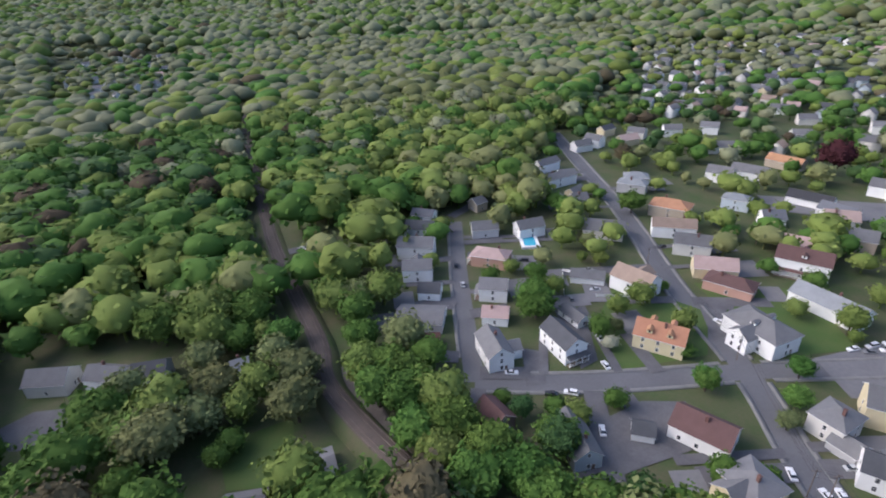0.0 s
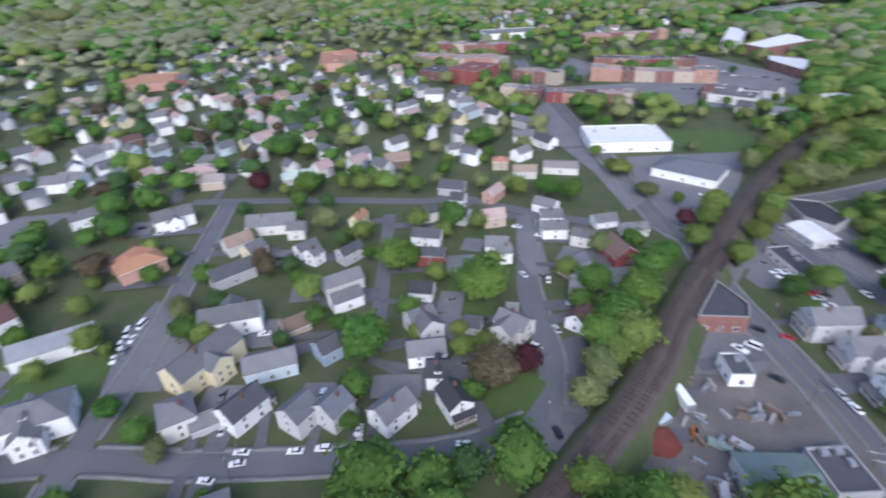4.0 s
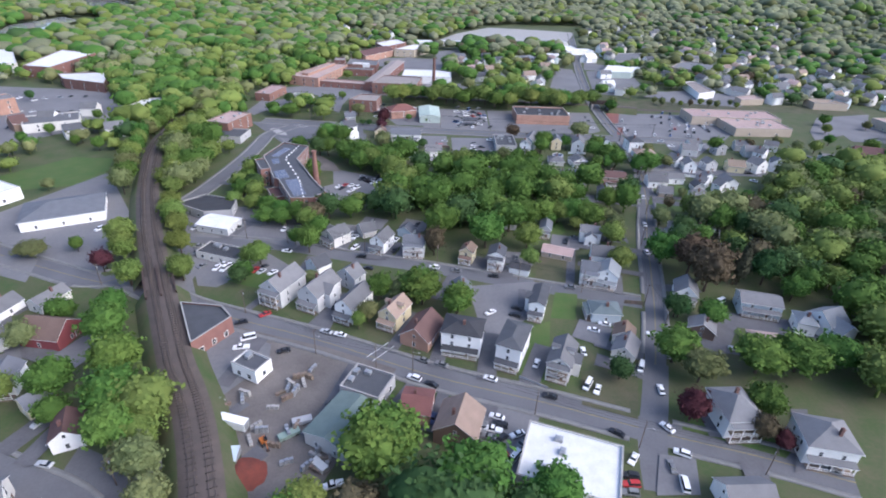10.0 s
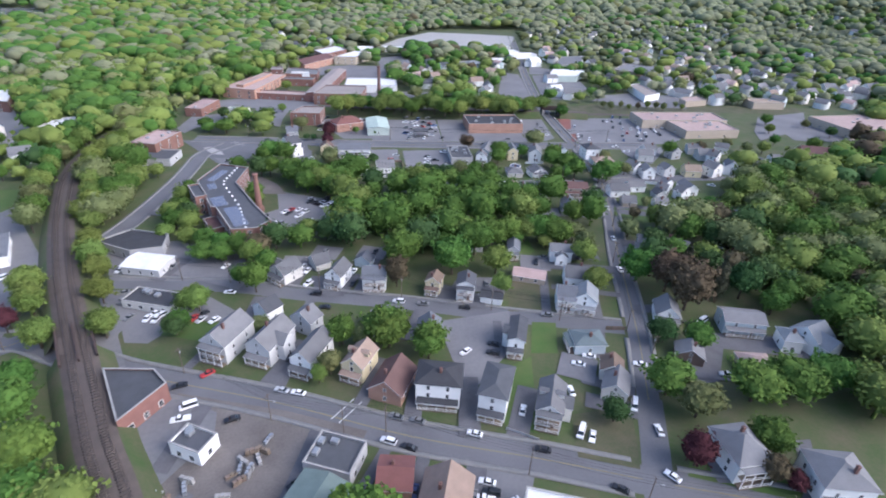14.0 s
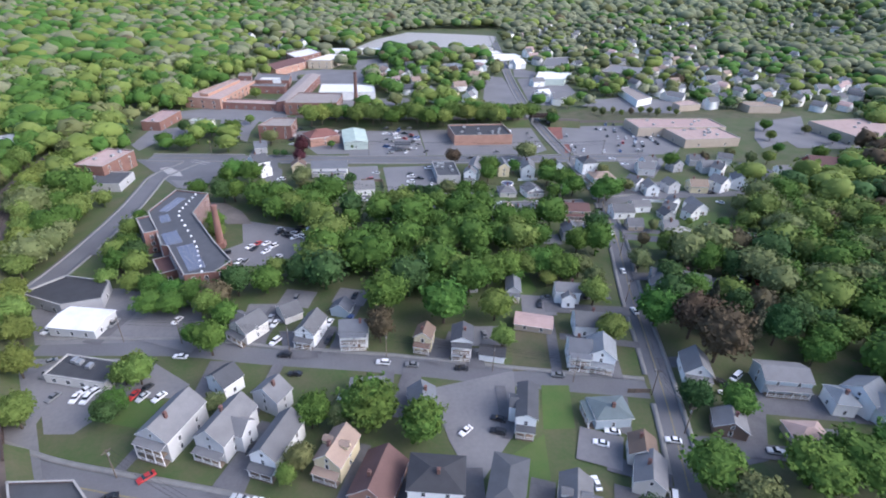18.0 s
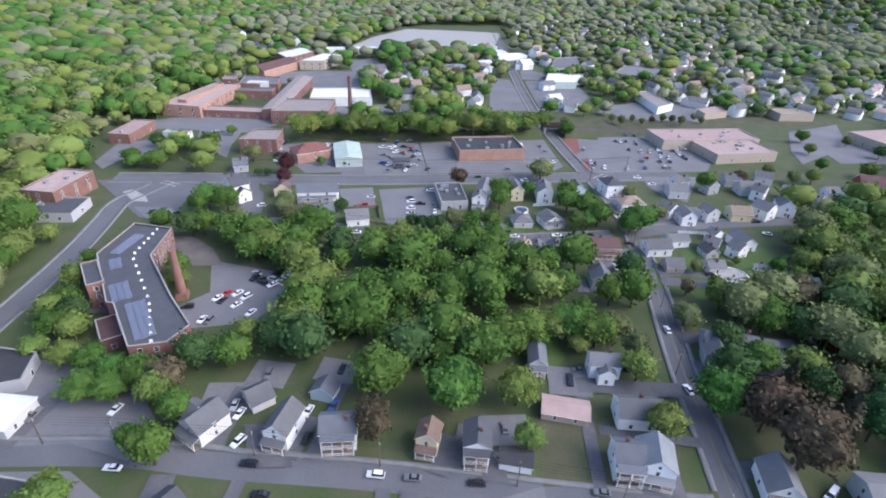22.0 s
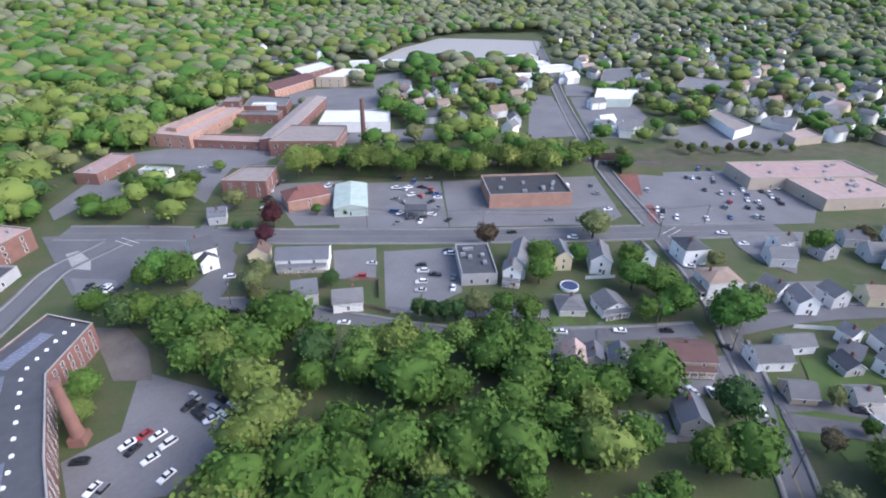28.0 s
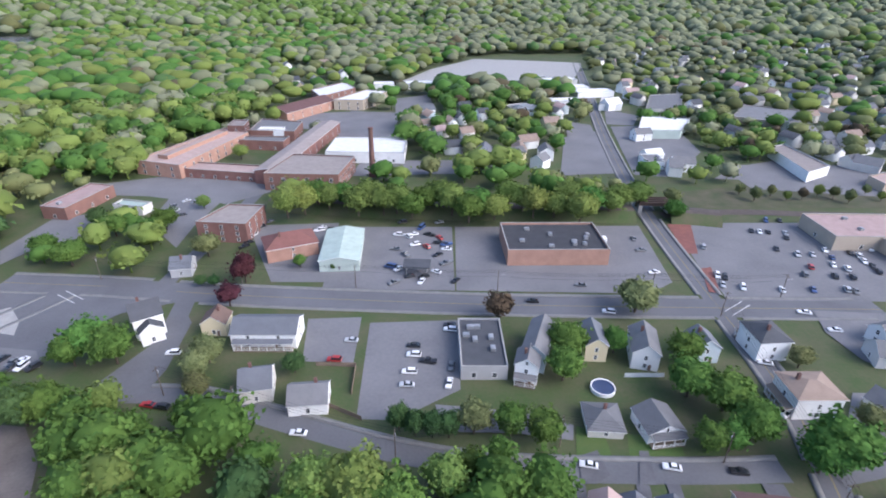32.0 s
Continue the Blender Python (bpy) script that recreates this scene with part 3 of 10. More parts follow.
def car_meshes(key, shape):
    def make():
        L, W, H = dict(sedan=(4.6, 1.82, 1.45), suv=(4.7, 1.92, 1.75), pickup=(5.5, 1.98, 1.85), van=(5.3, 2.0, 2.15))[shape]
        bm = bmesh.new()
        prof = dict(sedan=[(-0.5, 0.34), (-0.49, 0.72), (-0.36, 0.86), (-0.20, 0.92), (0.22, 0.95), (0.47, 0.90), (0.5, 0.62), (0.49, 0.34)],
                    suv=[(-0.5, 0.40), (-0.49, 0.86), (-0.38, 1.00), (-0.22, 1.06), (0.40, 1.08), (0.49, 1.02), (0.5, 0.7), (0.49, 0.40)],
                    pickup=[(-0.5, 0.50), (-0.49, 0.95), (-0.36, 1.08), (-0.24, 1.12), (0.12, 1.12), (0.49, 1.12), (0.5, 0.8), (0.49, 0.50)],
                    van=[(-0.5, 0.42), (-0.49, 0.92), (-0.42, 1.10), (-0.34, 1.18), (0.42, 1.20), (0.495, 1.18), (0.5, 0.8), (0.495, 0.42)])[shape]
        rings = []
        for sy, inset in ((-1, 0.0), (1, 0.0)):
            rings.append([bm.verts.new((px * L, sy * (W / 2 - (0.10 if pz > 0.8 else 0.0)), pz)) for px, pz in prof])
        n = len(prof)
        for i in range(n):
            j = (i + 1) % n
            bm.faces.new((rings[0][i], rings[0][j], rings[1][j], rings[1][i]))
        bm.faces.new(rings[0])
        bm.faces.new(rings[1][::-1])
        bmesh.ops.recalc_face_normals(bm, faces=bm.faces[:])
        bmesh.ops.bevel(bm, geom=bm.edges[:], offset=0.05, segments=1, affect="EDGES")
        top = prof[3][1]
        x0, x1, x2, x3 = dict(sedan=(-0.20, -0.07, 0.20, 0.36), suv=(-0.22, -0.10, 0.38, 0.47), pickup=(-0.24, -0.12, 0.05, 0.12), van=(-0.36, -0.24, 0.46, 0.49))[shape]
        roof = [bm.verts.new(c) for c in ((x1 * L, -W / 2 + 0.30, H), (x2 * L, -W / 2 + 0.30, H), (x2 * L, W / 2 - 0.30, H), (x1 * L, W / 2 - 0.30, H))]
        low = [bm.verts.new((v.co.x + s * 0.03, v.co.y * 1.03, H - 0.07)) for v, s in zip(roof, (-1, 1, 1, -1))]
        bm.faces.new(roof)
        for i in range(4):
            bm.faces.new((low[i], low[(i + 1) % 4], roof[(i + 1) % 4], roof[i]))
        body = bm_mesh("body", bm, paint_mat(key))
        bm = bmesh.new()
        a = [bm.verts.new(c) for c in ((x0 * L, -W / 2 + 0.12, top - 0.02), (x3 * L, -W / 2 + 0.12, top - 0.02), (x3 * L, W / 2 - 0.12, top - 0.02), (x0 * L, W / 2 - 0.12, top - 0.02))]
        b = [bm.verts.new(c) for c in ((x1 * L, -W / 2 + 0.29, H - 0.06), (x2 * L, -W / 2 + 0.29, H - 0.06), (x2 * L, W / 2 - 0.29, H - 0.06), (x1 * L, W / 2 - 0.29, H - 0.06))]
        for i in range(4):
            bm.faces.new((a[i], a[(i + 1) % 4], b[(i + 1) % 4], b[i]))
        cabin = bm_mesh("windscreen", bm, M["windscreen"])
        return body, cabin, L
    return shared(("car", key, shape), make)


def wheel_mesh():
    def make():
        bm = bmesh.new()
        tube(bm, (0, -0.11, 0), (0, 0.11, 0), 0.33, 0.33, 12)
        for f in bm.faces:
            f.material_index = 0
        tube(bm, (0, -0.125, 0), (0, 0.125, 0), 0.19, 0.19, 10)
        for f in list(bm.faces)[-12:]:
            f.material_index = 1
        return bm_mesh("wheel", bm, M["black"], M["metal"])
    return shared("wheel", make)


def car(x, y, rot, key="white", shape="sedan", group="", wheels=True, where="parked", z=0.12):
    body, cabin, L = car_meshes(key, shape)
    word = dict(sedan="sedan", suv="sport utility car", pickup="pickup truck", van="van")[shape]
    root = thing("pickup_truck" if shape == "pickup" else "van" if shape == "van" else "car", pose(x, y, z, 0, 0, rot), f"{key} {word} {where} on the asphalt", "car", group)
    put("body", body, root)
    put("windscreen", cabin, root)
    if wheels and off_route(x, y) < 75:
        for sx in (-0.31, 0.31):
            for sy in (-0.80, 0.80):
                put("wheel", wheel_mesh(), root, pose(sx * L, sy, 0.31))
    return root


# ---- trees ----
def ico(sub=1):
    bm = bmesh.new()
    bmesh.ops.create_icosphere(bm, subdivisions=sub, radius=1)
    v = np.array([p.co[:] for p in bm.verts])
    f = np.array([[q.index for q in p.verts] for p in bm.faces])
    bm.free()
    return v, f


ICO = {k: ico(k) for k in (1, 2, 3, 4)}


def crown_arrays(rng, lobes, leaves, size, shape="round", body=3):
    """A crown of unit height and about unit width: a lumpy dome of boughs with sprays of leaves standing proud of it."""
    v, f = ICO[body]
    knots = rng.normal(size=(lobes, 3))
    knots[:, 2] = knots[:, 2] * 0.8 + 0.25
    knots /= np.linalg.norm(knots, axis=1)[:, None]
    grow, wide = rng.uniform(0.05, 0.42, lobes), rng.uniform(0.18, 0.46, lobes) * (18 / (lobes + 6)) ** 0.5
    lean = rng.uniform(-0.06, 0.06, 2)
    squash = rng.uniform(0.86, 1.14)

    def skin(d):
        """The crown's surface in the given directions."""
        gap = np.arccos(np.clip(d @ knots.T, -1, 1))
        bulge = (grow * np.clip(1 - (gap / wide) ** 2, 0, 1) ** 0.6).max(axis=1)
        r = 0.80 + bulge
        up = d[:, 2]
        if shape == "pine":
            z = 0.5 + 0.5 * up
            w = 0.36 * (1.06 - z) ** 0.8 * np.sqrt(np.clip(1 - np.clip(-up - 0.6, 0, 1) * 2.4, 0.05, 1))
            flat = d[:, :2] / (np.linalg.norm(d[:, :2], axis=1)[:, None] + 1e-6)
            return np.c_[flat * (w * r)[:, None] * np.clip(1.4 - np.abs(up), 0.1, 1)[:, None], 0.10 + 0.9 * z * (0.92 + 0.1 * r)]
        if shape == "tall":
            return np.c_[d[:, :2] * (0.27 * r)[:, None], 0.56 + up * r * 0.42]
        low = np.where(up < 0, 0.34, 0.40)
        p = np.c_[d[:, 0] * r * 0.47 * squash, d[:, 1] * r * 0.47 / squash, 0.58 + up * r * low]
        p[:, :2] += lean * (p[:, 2:] - 0.4)
        return p

    core = (skin(v) - (0, 0, 0.5)) * 0.90 + (0, 0, 0.5) if leaves > 20 else skin(v)
    V, F, base = [core], [np.c_[f, f[:, 2]]], len(core)
    if leaves:
        d = rng.normal(size=(leaves, 3))
        d[:, 2] = d[:, 2] * 0.85 + 0.30
        d /= np.linalg.norm(d, axis=1)[:, None]
        p = skin(d)
        heart = np.array([0, 0, 0.5])
        p = heart + (p - heart) * rng.uniform(0.88, 1.13, (leaves, 1))
        near = knots[(d @ knots.T).argmax(axis=1)]
        nrm = d * 0.55 + (d - near) * 1.1 + (0, 0, 0.40) + rng.normal(scale=0.42, size=(leaves, 3))
        nrm /= np.linalg.norm(nrm, axis=1)[:, None]
        t = np.cross(nrm, rng.normal(size=(leaves, 3)))
        t /= np.linalg.norm(t, axis=1)[:, None] + 1e-9
        b = np.cross(nrm, t)
        s = size * rng.uniform(0.55, 1.35, (leaves, 1))
        droop = nrm * s * 0.30
        V.append(np.stack([p - t * s - droop, p - b * s * 0.75, p + t * s - droop, p + b * s * 0.75], 1).reshape(-1, 3))
        F.append(np.arange(4 * leaves).reshape(-1, 4) + base)
    return np.concatenate(V), np.concatenate(F)


def quads_to_tris(v, f):
    """Triangles for a set of quads in which a triangle repeats its last corner."""
    tri = f[:, 2] == f[:, 3]
    return np.concatenate([f[:, :3], f[~tri][:, [0, 2, 3]]])


TREE = {}


def tree_kind(key, seed, lobes, leaves, size, shape, leafmat):
    """Trunk with limbs, and crown, of a tree one metre high and one wide."""
    rng = np.random.default_rng(seed)
    v, f = crown_arrays(rng, lobes, leaves, size, shape, 3)
    crown = mesh_np("crown", v, quads_to_tris(v, f), [M[leafmat]], smooth=True)
    bm = bmesh.new()
    tube(bm, (0, 0, 0), (0.01, 0, 0.30), 0.030, 0.022, 7)
    tube(bm, (0.01, 0, 0.29), (0, 0.01, 0.62), 0.022, 0.008, 6)
    for k in range(5):
        a = k * 2.4 + seed
        z = 0.26 + 0.06 * k
        tube(bm, (0, 0, z), (0.26 * math.cos(a), 0.26 * math.sin(a), z + 0.24), 0.012, 0.004, 5)
    TREE[key] = (bm_mesh("trunk", bm, M["bark"]), crown)


for key, leafmat in (("mid", "leaf_mid"), ("bright", "leaf_bright"), ("dark", "leaf_dark"), ("olive", "leaf_olive"), ("bronze", "leaf_bronze")):
    for k in range(2):
        tree_kind(f"{key}{k}", 20 + k + len(TREE), 34 + 12 * k, 1050, 0.037, "round", leafmat)
tree_kind("tall0", 61, 24, 600, 0.036, "tall", "leaf_mid")
tree_kind("red0", 62, 30, 700, 0.036, "round", "leaf_red")
tree_kind("red1", 66, 36, 700, 0.036, "round", "leaf_red")
tree_kind("pine0", 63, 40, 800, 0.034, "pine", "leaf_pine")
tree_kind("pine1", 64, 40, 800, 0.034, "pine", "leaf_dark")
tree_kind("blossom0", 65, 26, 600, 0.036, "round", "leaf_blossom")
TREE_WORDS = dict(mid="green broad-leaved tree in spring leaf", bright="yellow-green tree in fresh spring leaf", dark="dark green broad-leaved tree", olive="olive green tree just coming into leaf",
                  bronze="brownish tree with opening buds", red="copper-red leaved tree", pine="dark evergreen conifer", blossom="pale blossoming small tree", tall="tall narrow green tree")
TREES_AT = []


def tree(x, y, height, kind="mid", width=None, where="beside the houses", z=None):
    width = width or height * 0.85
    k = kind + (str(rnd.randrange(2)) if kind + "1" in TREE else "0")
    trunk, crown = TREE[k]
    root = thing("tree", pose(x, y, 0 if z is None else z, 0, 0, rnd.uniform(0, 360)), f"{TREE_WORDS[kind]} standing {where}", "tree")
    m = Matrix.Diagonal((width, width, height, 1))
    put("trunk", trunk, root, m)
    put("crown", crown, root, m)
    TREES_AT.append((x, y, width * 0.45))
    return root


def clear_of(x, y, margin=0.0, trees=True):
    """Which points lie off roads, lots, buildings and single trees."""
    ok = np.ones(len(x), bool)
    for line, half in ROAD_LINES:
        for a, b in zip(line[:-1], line[1:]):
            d = b - a
            u = np.clip(((x - a[0]) * d[0] + (y - a[1]) * d[1]) / (d @ d + 1e-9), 0, 1)
            ok &= np.hypot(x - a[0] - u * d[0], y - a[1] - u * d[1]) > half + margin
    for poly in LOTS:
        ok &= ~inside(poly, x, y)
        for a, d in zip(poly, np.roll(poly, -1, 0) - poly) if margin > 2 else ():
            u = np.clip(((x - a[0]) * d[0] + (y - a[1]) * d[1]) / (d @ d + 1e-9), 0, 1)
            ok &= np.hypot(x - a[0] - u * d[0], y - a[1] - u * d[1]) > margin
    for fx, fy, fr in FOOTPRINTS:
        ok &= np.hypot(x - fx, y - fy) > fr * 0.85 + margin
        if margin > 2 and fy > 60:
            ok &= np.hypot(x - fx, y - fy + 8) > fr + 1.5
    if trees:
        for fx, fy, fr in TREES_AT:
            ok &= np.hypot(x - fx, y - fy) > fr
    return ok


CLUMPS = {}


def clump(seed, lobes, leaves, size, body):
    key = (seed, lobes)
    if key not in CLUMPS:
        v, f = crown_arrays(np.random.default_rng(seed), lobes, leaves, size, "round", body)
        CLUMPS[key] = (v, quads_to_tris(v, f))
    return CLUMPS[key]


def wood(name, x, y, height, leafmat, label, detail=1):
    """Many trees as one mesh: a crown and a short trunk each."""
    lobes, leaves, size, body = ((7, 0, 0, 1), (10, 0, 0, 2), (16, 50, 0.074, 2), (28, 440, 0.043, 2))[detail]
    V, F, base = [], [], 0
    rng = np.random.default_rng(len(x) + detail)
    kinds = [clump(100 + k, lobes, leaves, size, body) for k in range(6)]
    zs = hills(x, y)
    for px, py, ph, pz in zip(x, y, height, zs):
        v, f = kinds[rng.integers(6)]
        a, wd = rng.uniform(0, math.tau), ph * rng.uniform(0.86, 1.14) * (1.0, 1.12, 1.3, 1.35)[3 - detail]
        c, s = math.cos(a) * wd, math.sin(a) * wd
        V.append(np.stack([v[:, 0] * c - v[:, 1] * s + px, v[:, 0] * s + v[:, 1] * c + py, v[:, 2] * ph + pz - 0.08 * ph], 1))
        F.append(f + base)
        base += len(v)
        if detail > 1:
            t = 0.03 * ph
            V.append(np.array([(px - t, py - t, pz), (px + t, py - t, pz), (px, py + t, pz), (px, py, pz + 0.5 * ph)]))
            F.append(np.array([(0, 1, 3), (1, 2, 3), (2, 0, 3)]) + base)
            base += 4
    me = mesh_np(name, np.concatenate(V), np.concatenate(F), [M[leafmat]], smooth=True)
    return tagged(put(name, me), label, "woodland", kind="stuff")


# ---- street furniture ----
def utility_pole(x, y, rot, lamp=False, height=10.5):
    root = thing("utility_pole", pose(x, y, 0, 0, 0, rot), "weathered wooden utility pole with crossarm beside the road", "utility pole", "utility poles")
    def pole():
        bm = bmesh.new()
        tube(bm, (0, 0, 0), (0, 0, height), 0.17, 0.11, 8)
        return bm_mesh("pole", bm, M["pole"])
    def arm():
        bm = bmesh.new()
        box(bm, -1.2, -0.06, 0, 1.2, 0.06, 0.14)
        for k in (-1.1, -0.5, 0.5, 1.1):
            tube(bm, (k, 0, 0.14), (k, 0, 0.36), 0.05, 0.03, 6)
        return bm_mesh("crossarm", bm, M["pole"])
    def can():
        bm = bmesh.new()
        tube(bm, (0.32, 0, 0), (0.32, 0, 0.9), 0.22, 0.22, 10)
        return bm_mesh("transformer", bm, M["metal"])
    put("pole", shared(("pole", height), pole), root)
    put("crossarm", shared("crossarm", arm), root, pose(0, 0, height - 0.8))
    if lamp:
        def head():
            bm = bmesh.new()
            tube(bm, (0, 0, 0), (0, -1.9, 0.5), 0.035, 0.03, 6)
            box(bm, -0.14, -2.5, 0.44, 0.14, -1.8, 0.58, taper=0.03)
            return bm_mesh("lamp_arm", bm, M["metal"])
        put("lamp_arm", shared("lamp arm", head), root, pose(0, 0, height - 2.6))
    else:
        put("transformer", shared("transformer", can), root, pose(0, 0, height - 2.4))
    return root


def wires(points, height=9.9):
    """Sagging cables from pole to pole, each one unbroken tube."""
    root = thing("power_line", pose(points[0][0], points[0][1], 0), "thin black overhead power cables strung between poles", "cables")
    me = []
    for off, drop in ((-0.9, 0.0), (0.0, 0.0), (0.9, 0.0), (0.15, 2.2)):
        line = []
        for (ax, ay), (bx, by) in zip(points[:-1], points[1:]):
            L = math.hypot(bx - ax, by - ay)
            nx, ny = -(by - ay) / L * off, (bx - ax) / L * off
            for k in range(8):
                u = k / 8
                line.append((ax + (bx - ax) * u + nx, ay + (by - ay) * u + ny, height - drop - 4 * u * (1 - u) * min(1.2, L * 0.02)))
        line.append((bx + nx, by + ny, height - drop))
        c = np.array(line) - (points[0][0], points[0][1], 0)
        d = np.gradient(c[:, :2], axis=0)
        d /= np.linalg.norm(d, axis=1)[:, None] + 1e-9
        r, n = 0.025, len(c)
        side = np.c_[-d[:, 1] * r, d[:, 0] * r, np.zeros(n)]
        V = np.concatenate([c + side, c - side, c + (0, 0, 2 * r)])
        i = np.arange(n - 1)
        F = np.concatenate([np.stack([p * n + i, q * n + i, q * n + i + 1, p * n + i + 1], 1) for p, q in ((0, 1), (1, 2), (2, 0))])
        put("power_cable", mesh_np("power_cable", V, F, [M["black"]]), root)
    return root


def fence(points, height=1.6, material="white", label="white board fence round a yard"):
    """Posts and boards along a line."""
    root = thing("fence", pose(points[0][0], points[0][1], 0), label, "fence")
    m = wall_mat(material) if material in WALLS else M[material]
    for (ax, ay), (bx, by) in zip(points[:-1], points[1:]):
        L = math.hypot(bx - ax, by - ay)
        n = max(1, round(L / 2.5))
        a = math.degrees(math.atan2(by - ay, bx - ax))
        bay = L / n
        def panel():
            bm = bmesh.new()
            n2 = max(2, int(bay / 0.3)) * 2
            cols = []
            for k in range(n2 + 1):
                d = 0.015 if k % 2 else -0.015
                cols.append([bm.verts.new((0.05 + (bay - 0.1) * k / n2, d + q, zz)) for q in (-0.012, 0.012) for zz in (0.08, height)])
            for p, q in zip(cols[:-1], cols[1:]):
                for i, j in ((0, 1), (3, 2), (1, 3), (2, 0)):
                    bm.faces.new((p[i], q[i], q[j], p[j]))
            bmesh.ops.recalc_face_normals(bm, faces=bm.faces[:])
            return bm_mesh("panel", bm, m)
        def post():
            bm = bmesh.new()
            box(bm, -0.06, -0.06, 0, 0.06, 0.06, height + 0.12)
            return bm_mesh("post", bm, m)
        for k in range(n):
            put("panel", shared(("panel", round(bay, 2), height, material), panel), root, pose(ax - points[0][0] + (bx - ax) * k / n, ay - points[0][1] + (by - ay) * k / n, 0, 0, 0, a))
            put("post", shared(("fence post", height, material), post), root, pose(ax - points[0][0] + (bx - ax) * k / n, ay - points[0][1] + (by - ay) * k / n, 0, 0, 0, a))
    return root


# ---- other things ----
def smokestack(x, y, h, r, key, label):
    root = thing("smokestack", pose(x, y, 0), label, "chimney")
    FOOTPRINTS.append((x, y, r + 1))
    bm = bmesh.new()
    tube(bm, (0, 0, 2.5), (0, 0, h - 1.2), r, r * 0.68, 16)
    part("shaft", bm, wall_mat(key), root)
    bm = bmesh.new()
    box(bm, -r * 1.25, -r * 1.25, 0, r * 1.25, r * 1.25, 2.5, taper=0.15)
    part("plinth", bm, wall_mat(key), root)
    bm = bmesh.new()
    tube(bm, (0, 0, h - 1.2), (0, 0, h - 0.5), r * 0.69, r * 0.84, 16)
    tube(bm, (0, 0, h - 0.5), (0, 0, h), r * 0.84, r * 0.78, 16)
    part("crown", bm, wall_mat(key), root, "corbelled brick head")


def solar_array(x, y, rot, cols, rows, z):
    root = thing("solar_array", pose(x, y, z, 0, 0, rot), "grey-blue solar panels in rows on a dark flat roof", "solar panels", "solar arrays")
    def panel():
        bm = bmesh.new()
        box(bm, -0.48, -0.98, 0, 0.48, 0.98, 0.04)
        box(bm, -0.45, -0.95, 0.04, 0.45, 0.95, 0.046, 1)
        return bm_mesh("panel", bm, M["metal"], M["solar"])
    for i in range(cols):
        for j in range(rows):
            put("panel", shared("solar panel", panel), root, pose((j - (rows - 1) / 2) * 1.02, (i - (cols - 1) / 2) * 2.15, 0.25, 9, 0, 0))
    def rack():
        bm = bmesh.new()
        for i in range(cols):
            yy = (i - (cols - 1) / 2) * 2.15
            box(bm, -rows * 0.5, yy - 0.5, 0, rows * 0.5, yy - 0.42, 0.18)
            box(bm, -rows * 0.5, yy + 0.42, 0, rows * 0.5, yy + 0.5, 0.34)
        return bm_mesh("rack", bm, M["metal"])
    put("rack", rack(), root)


def container(x, y, rot, l, w, h, key, label):
    root = thing("storage_container", pose(x, y, 0, 0, 0, rot), label, "container")
    FOOTPRINTS.append((x, y, l / 2))
    bm = bmesh.new()
    box(bm, -l / 2, -w / 2, 0.35, l / 2, w / 2, h)
    for k in range(int(l / 0.6)):
        box(bm, -l / 2 + 0.1 + k * 0.6, -w / 2 - 0.04, 0.5, -l / 2 + 0.35 + k * 0.6, -w / 2, h - 0.15)
        box(bm, -l / 2 + 0.1 + k * 0.6, w / 2, 0.5, -l / 2 + 0.35 + k * 0.6, w / 2 + 0.04, h - 0.15)
    part("body", bm, wall_mat(key), root)
    bm = bmesh.new()
    box(bm, l / 2, -w / 2 + 0.1, 0.45, l / 2 + 0.06, -0.03, h - 0.1)
    box(bm, l / 2, 0.03, 0.45, l / 2 + 0.06, w / 2 - 0.1, h - 0.1)
    part("doors", bm, M["metal"], root)
    for sx in (-0.32, 0.32):
        for sy in (-1, 1):
            bm = bmesh.new()
            tube(bm, (sx * l, sy * (w / 2 - 0.25), 0.42), (sx * l, sy * (w / 2), 0.42), 0.42, 0.42, 12)
            part("wheel", bm, M["black"], root)


def heap(x, y, r, h, material, label):
    rng = np.random.default_rng(3)
    V, F = [(0, 0, h)], []
    n = 28
    for k, (rr, zz) in enumerate(((0.25, 0.86), (0.5, 0.58), (0.78, 0.22), (1.0, 0.0))):
        for i in range(n):
            a = i * math.tau / n
            q = r * rr * (1 + rng.uniform(-0.08, 0.08))
            V.append((q * math.cos(a), q * math.sin(a) * 0.8, zz * h * (1 + rng.uniform(-0.12, 0.12)) + 0.02))
    for i in range(n):
        F.append((0, 1 + i, 1 + (i + 1) % n))
        for k in range(3):
            a, b = 1 + k * n + i, 1 + k * n + (i + 1) % n
            F += [(a, a + n, b + n), (a, b + n, b)]
    ob = put("mulch_heap", mesh_np("mulch_heap", V, F, [M[material]]))
    ob.matrix_world = pose(x, y, 0)
    return tagged(ob, label, "heap")


def pallet_stack(x, y, rot, h, kind):
    words = ("stack of grey paving stone pallets on the dirt", "pile of weathered timber on the dirt", "stack of pale stone blocks on the dirt")
    root = thing("material_stack", pose(x, y, 0, 0, 0, rot), words[kind], "building material", "stacks in the contractor yard")
    m = (M["concrete"], M["wood"], M["metal"])[kind]
    for k in range(3):
        for j in range(2):
            def block():
                bm = bmesh.new()
                box(bm, -0.55, -0.5, 0, 0.55, 0.5, h / 2 - 0.06, taper=0.04)
                return bm_mesh("crate", bm, m)
            put("crate", shared(("crate", h, kind), block), root, pose((k - 1) * 1.25 + (j * 0.15), 0.1 * (k % 2), 0.05 + j * h / 2, 0, 0, (k * 7 + j * 5) % 13 - 6))


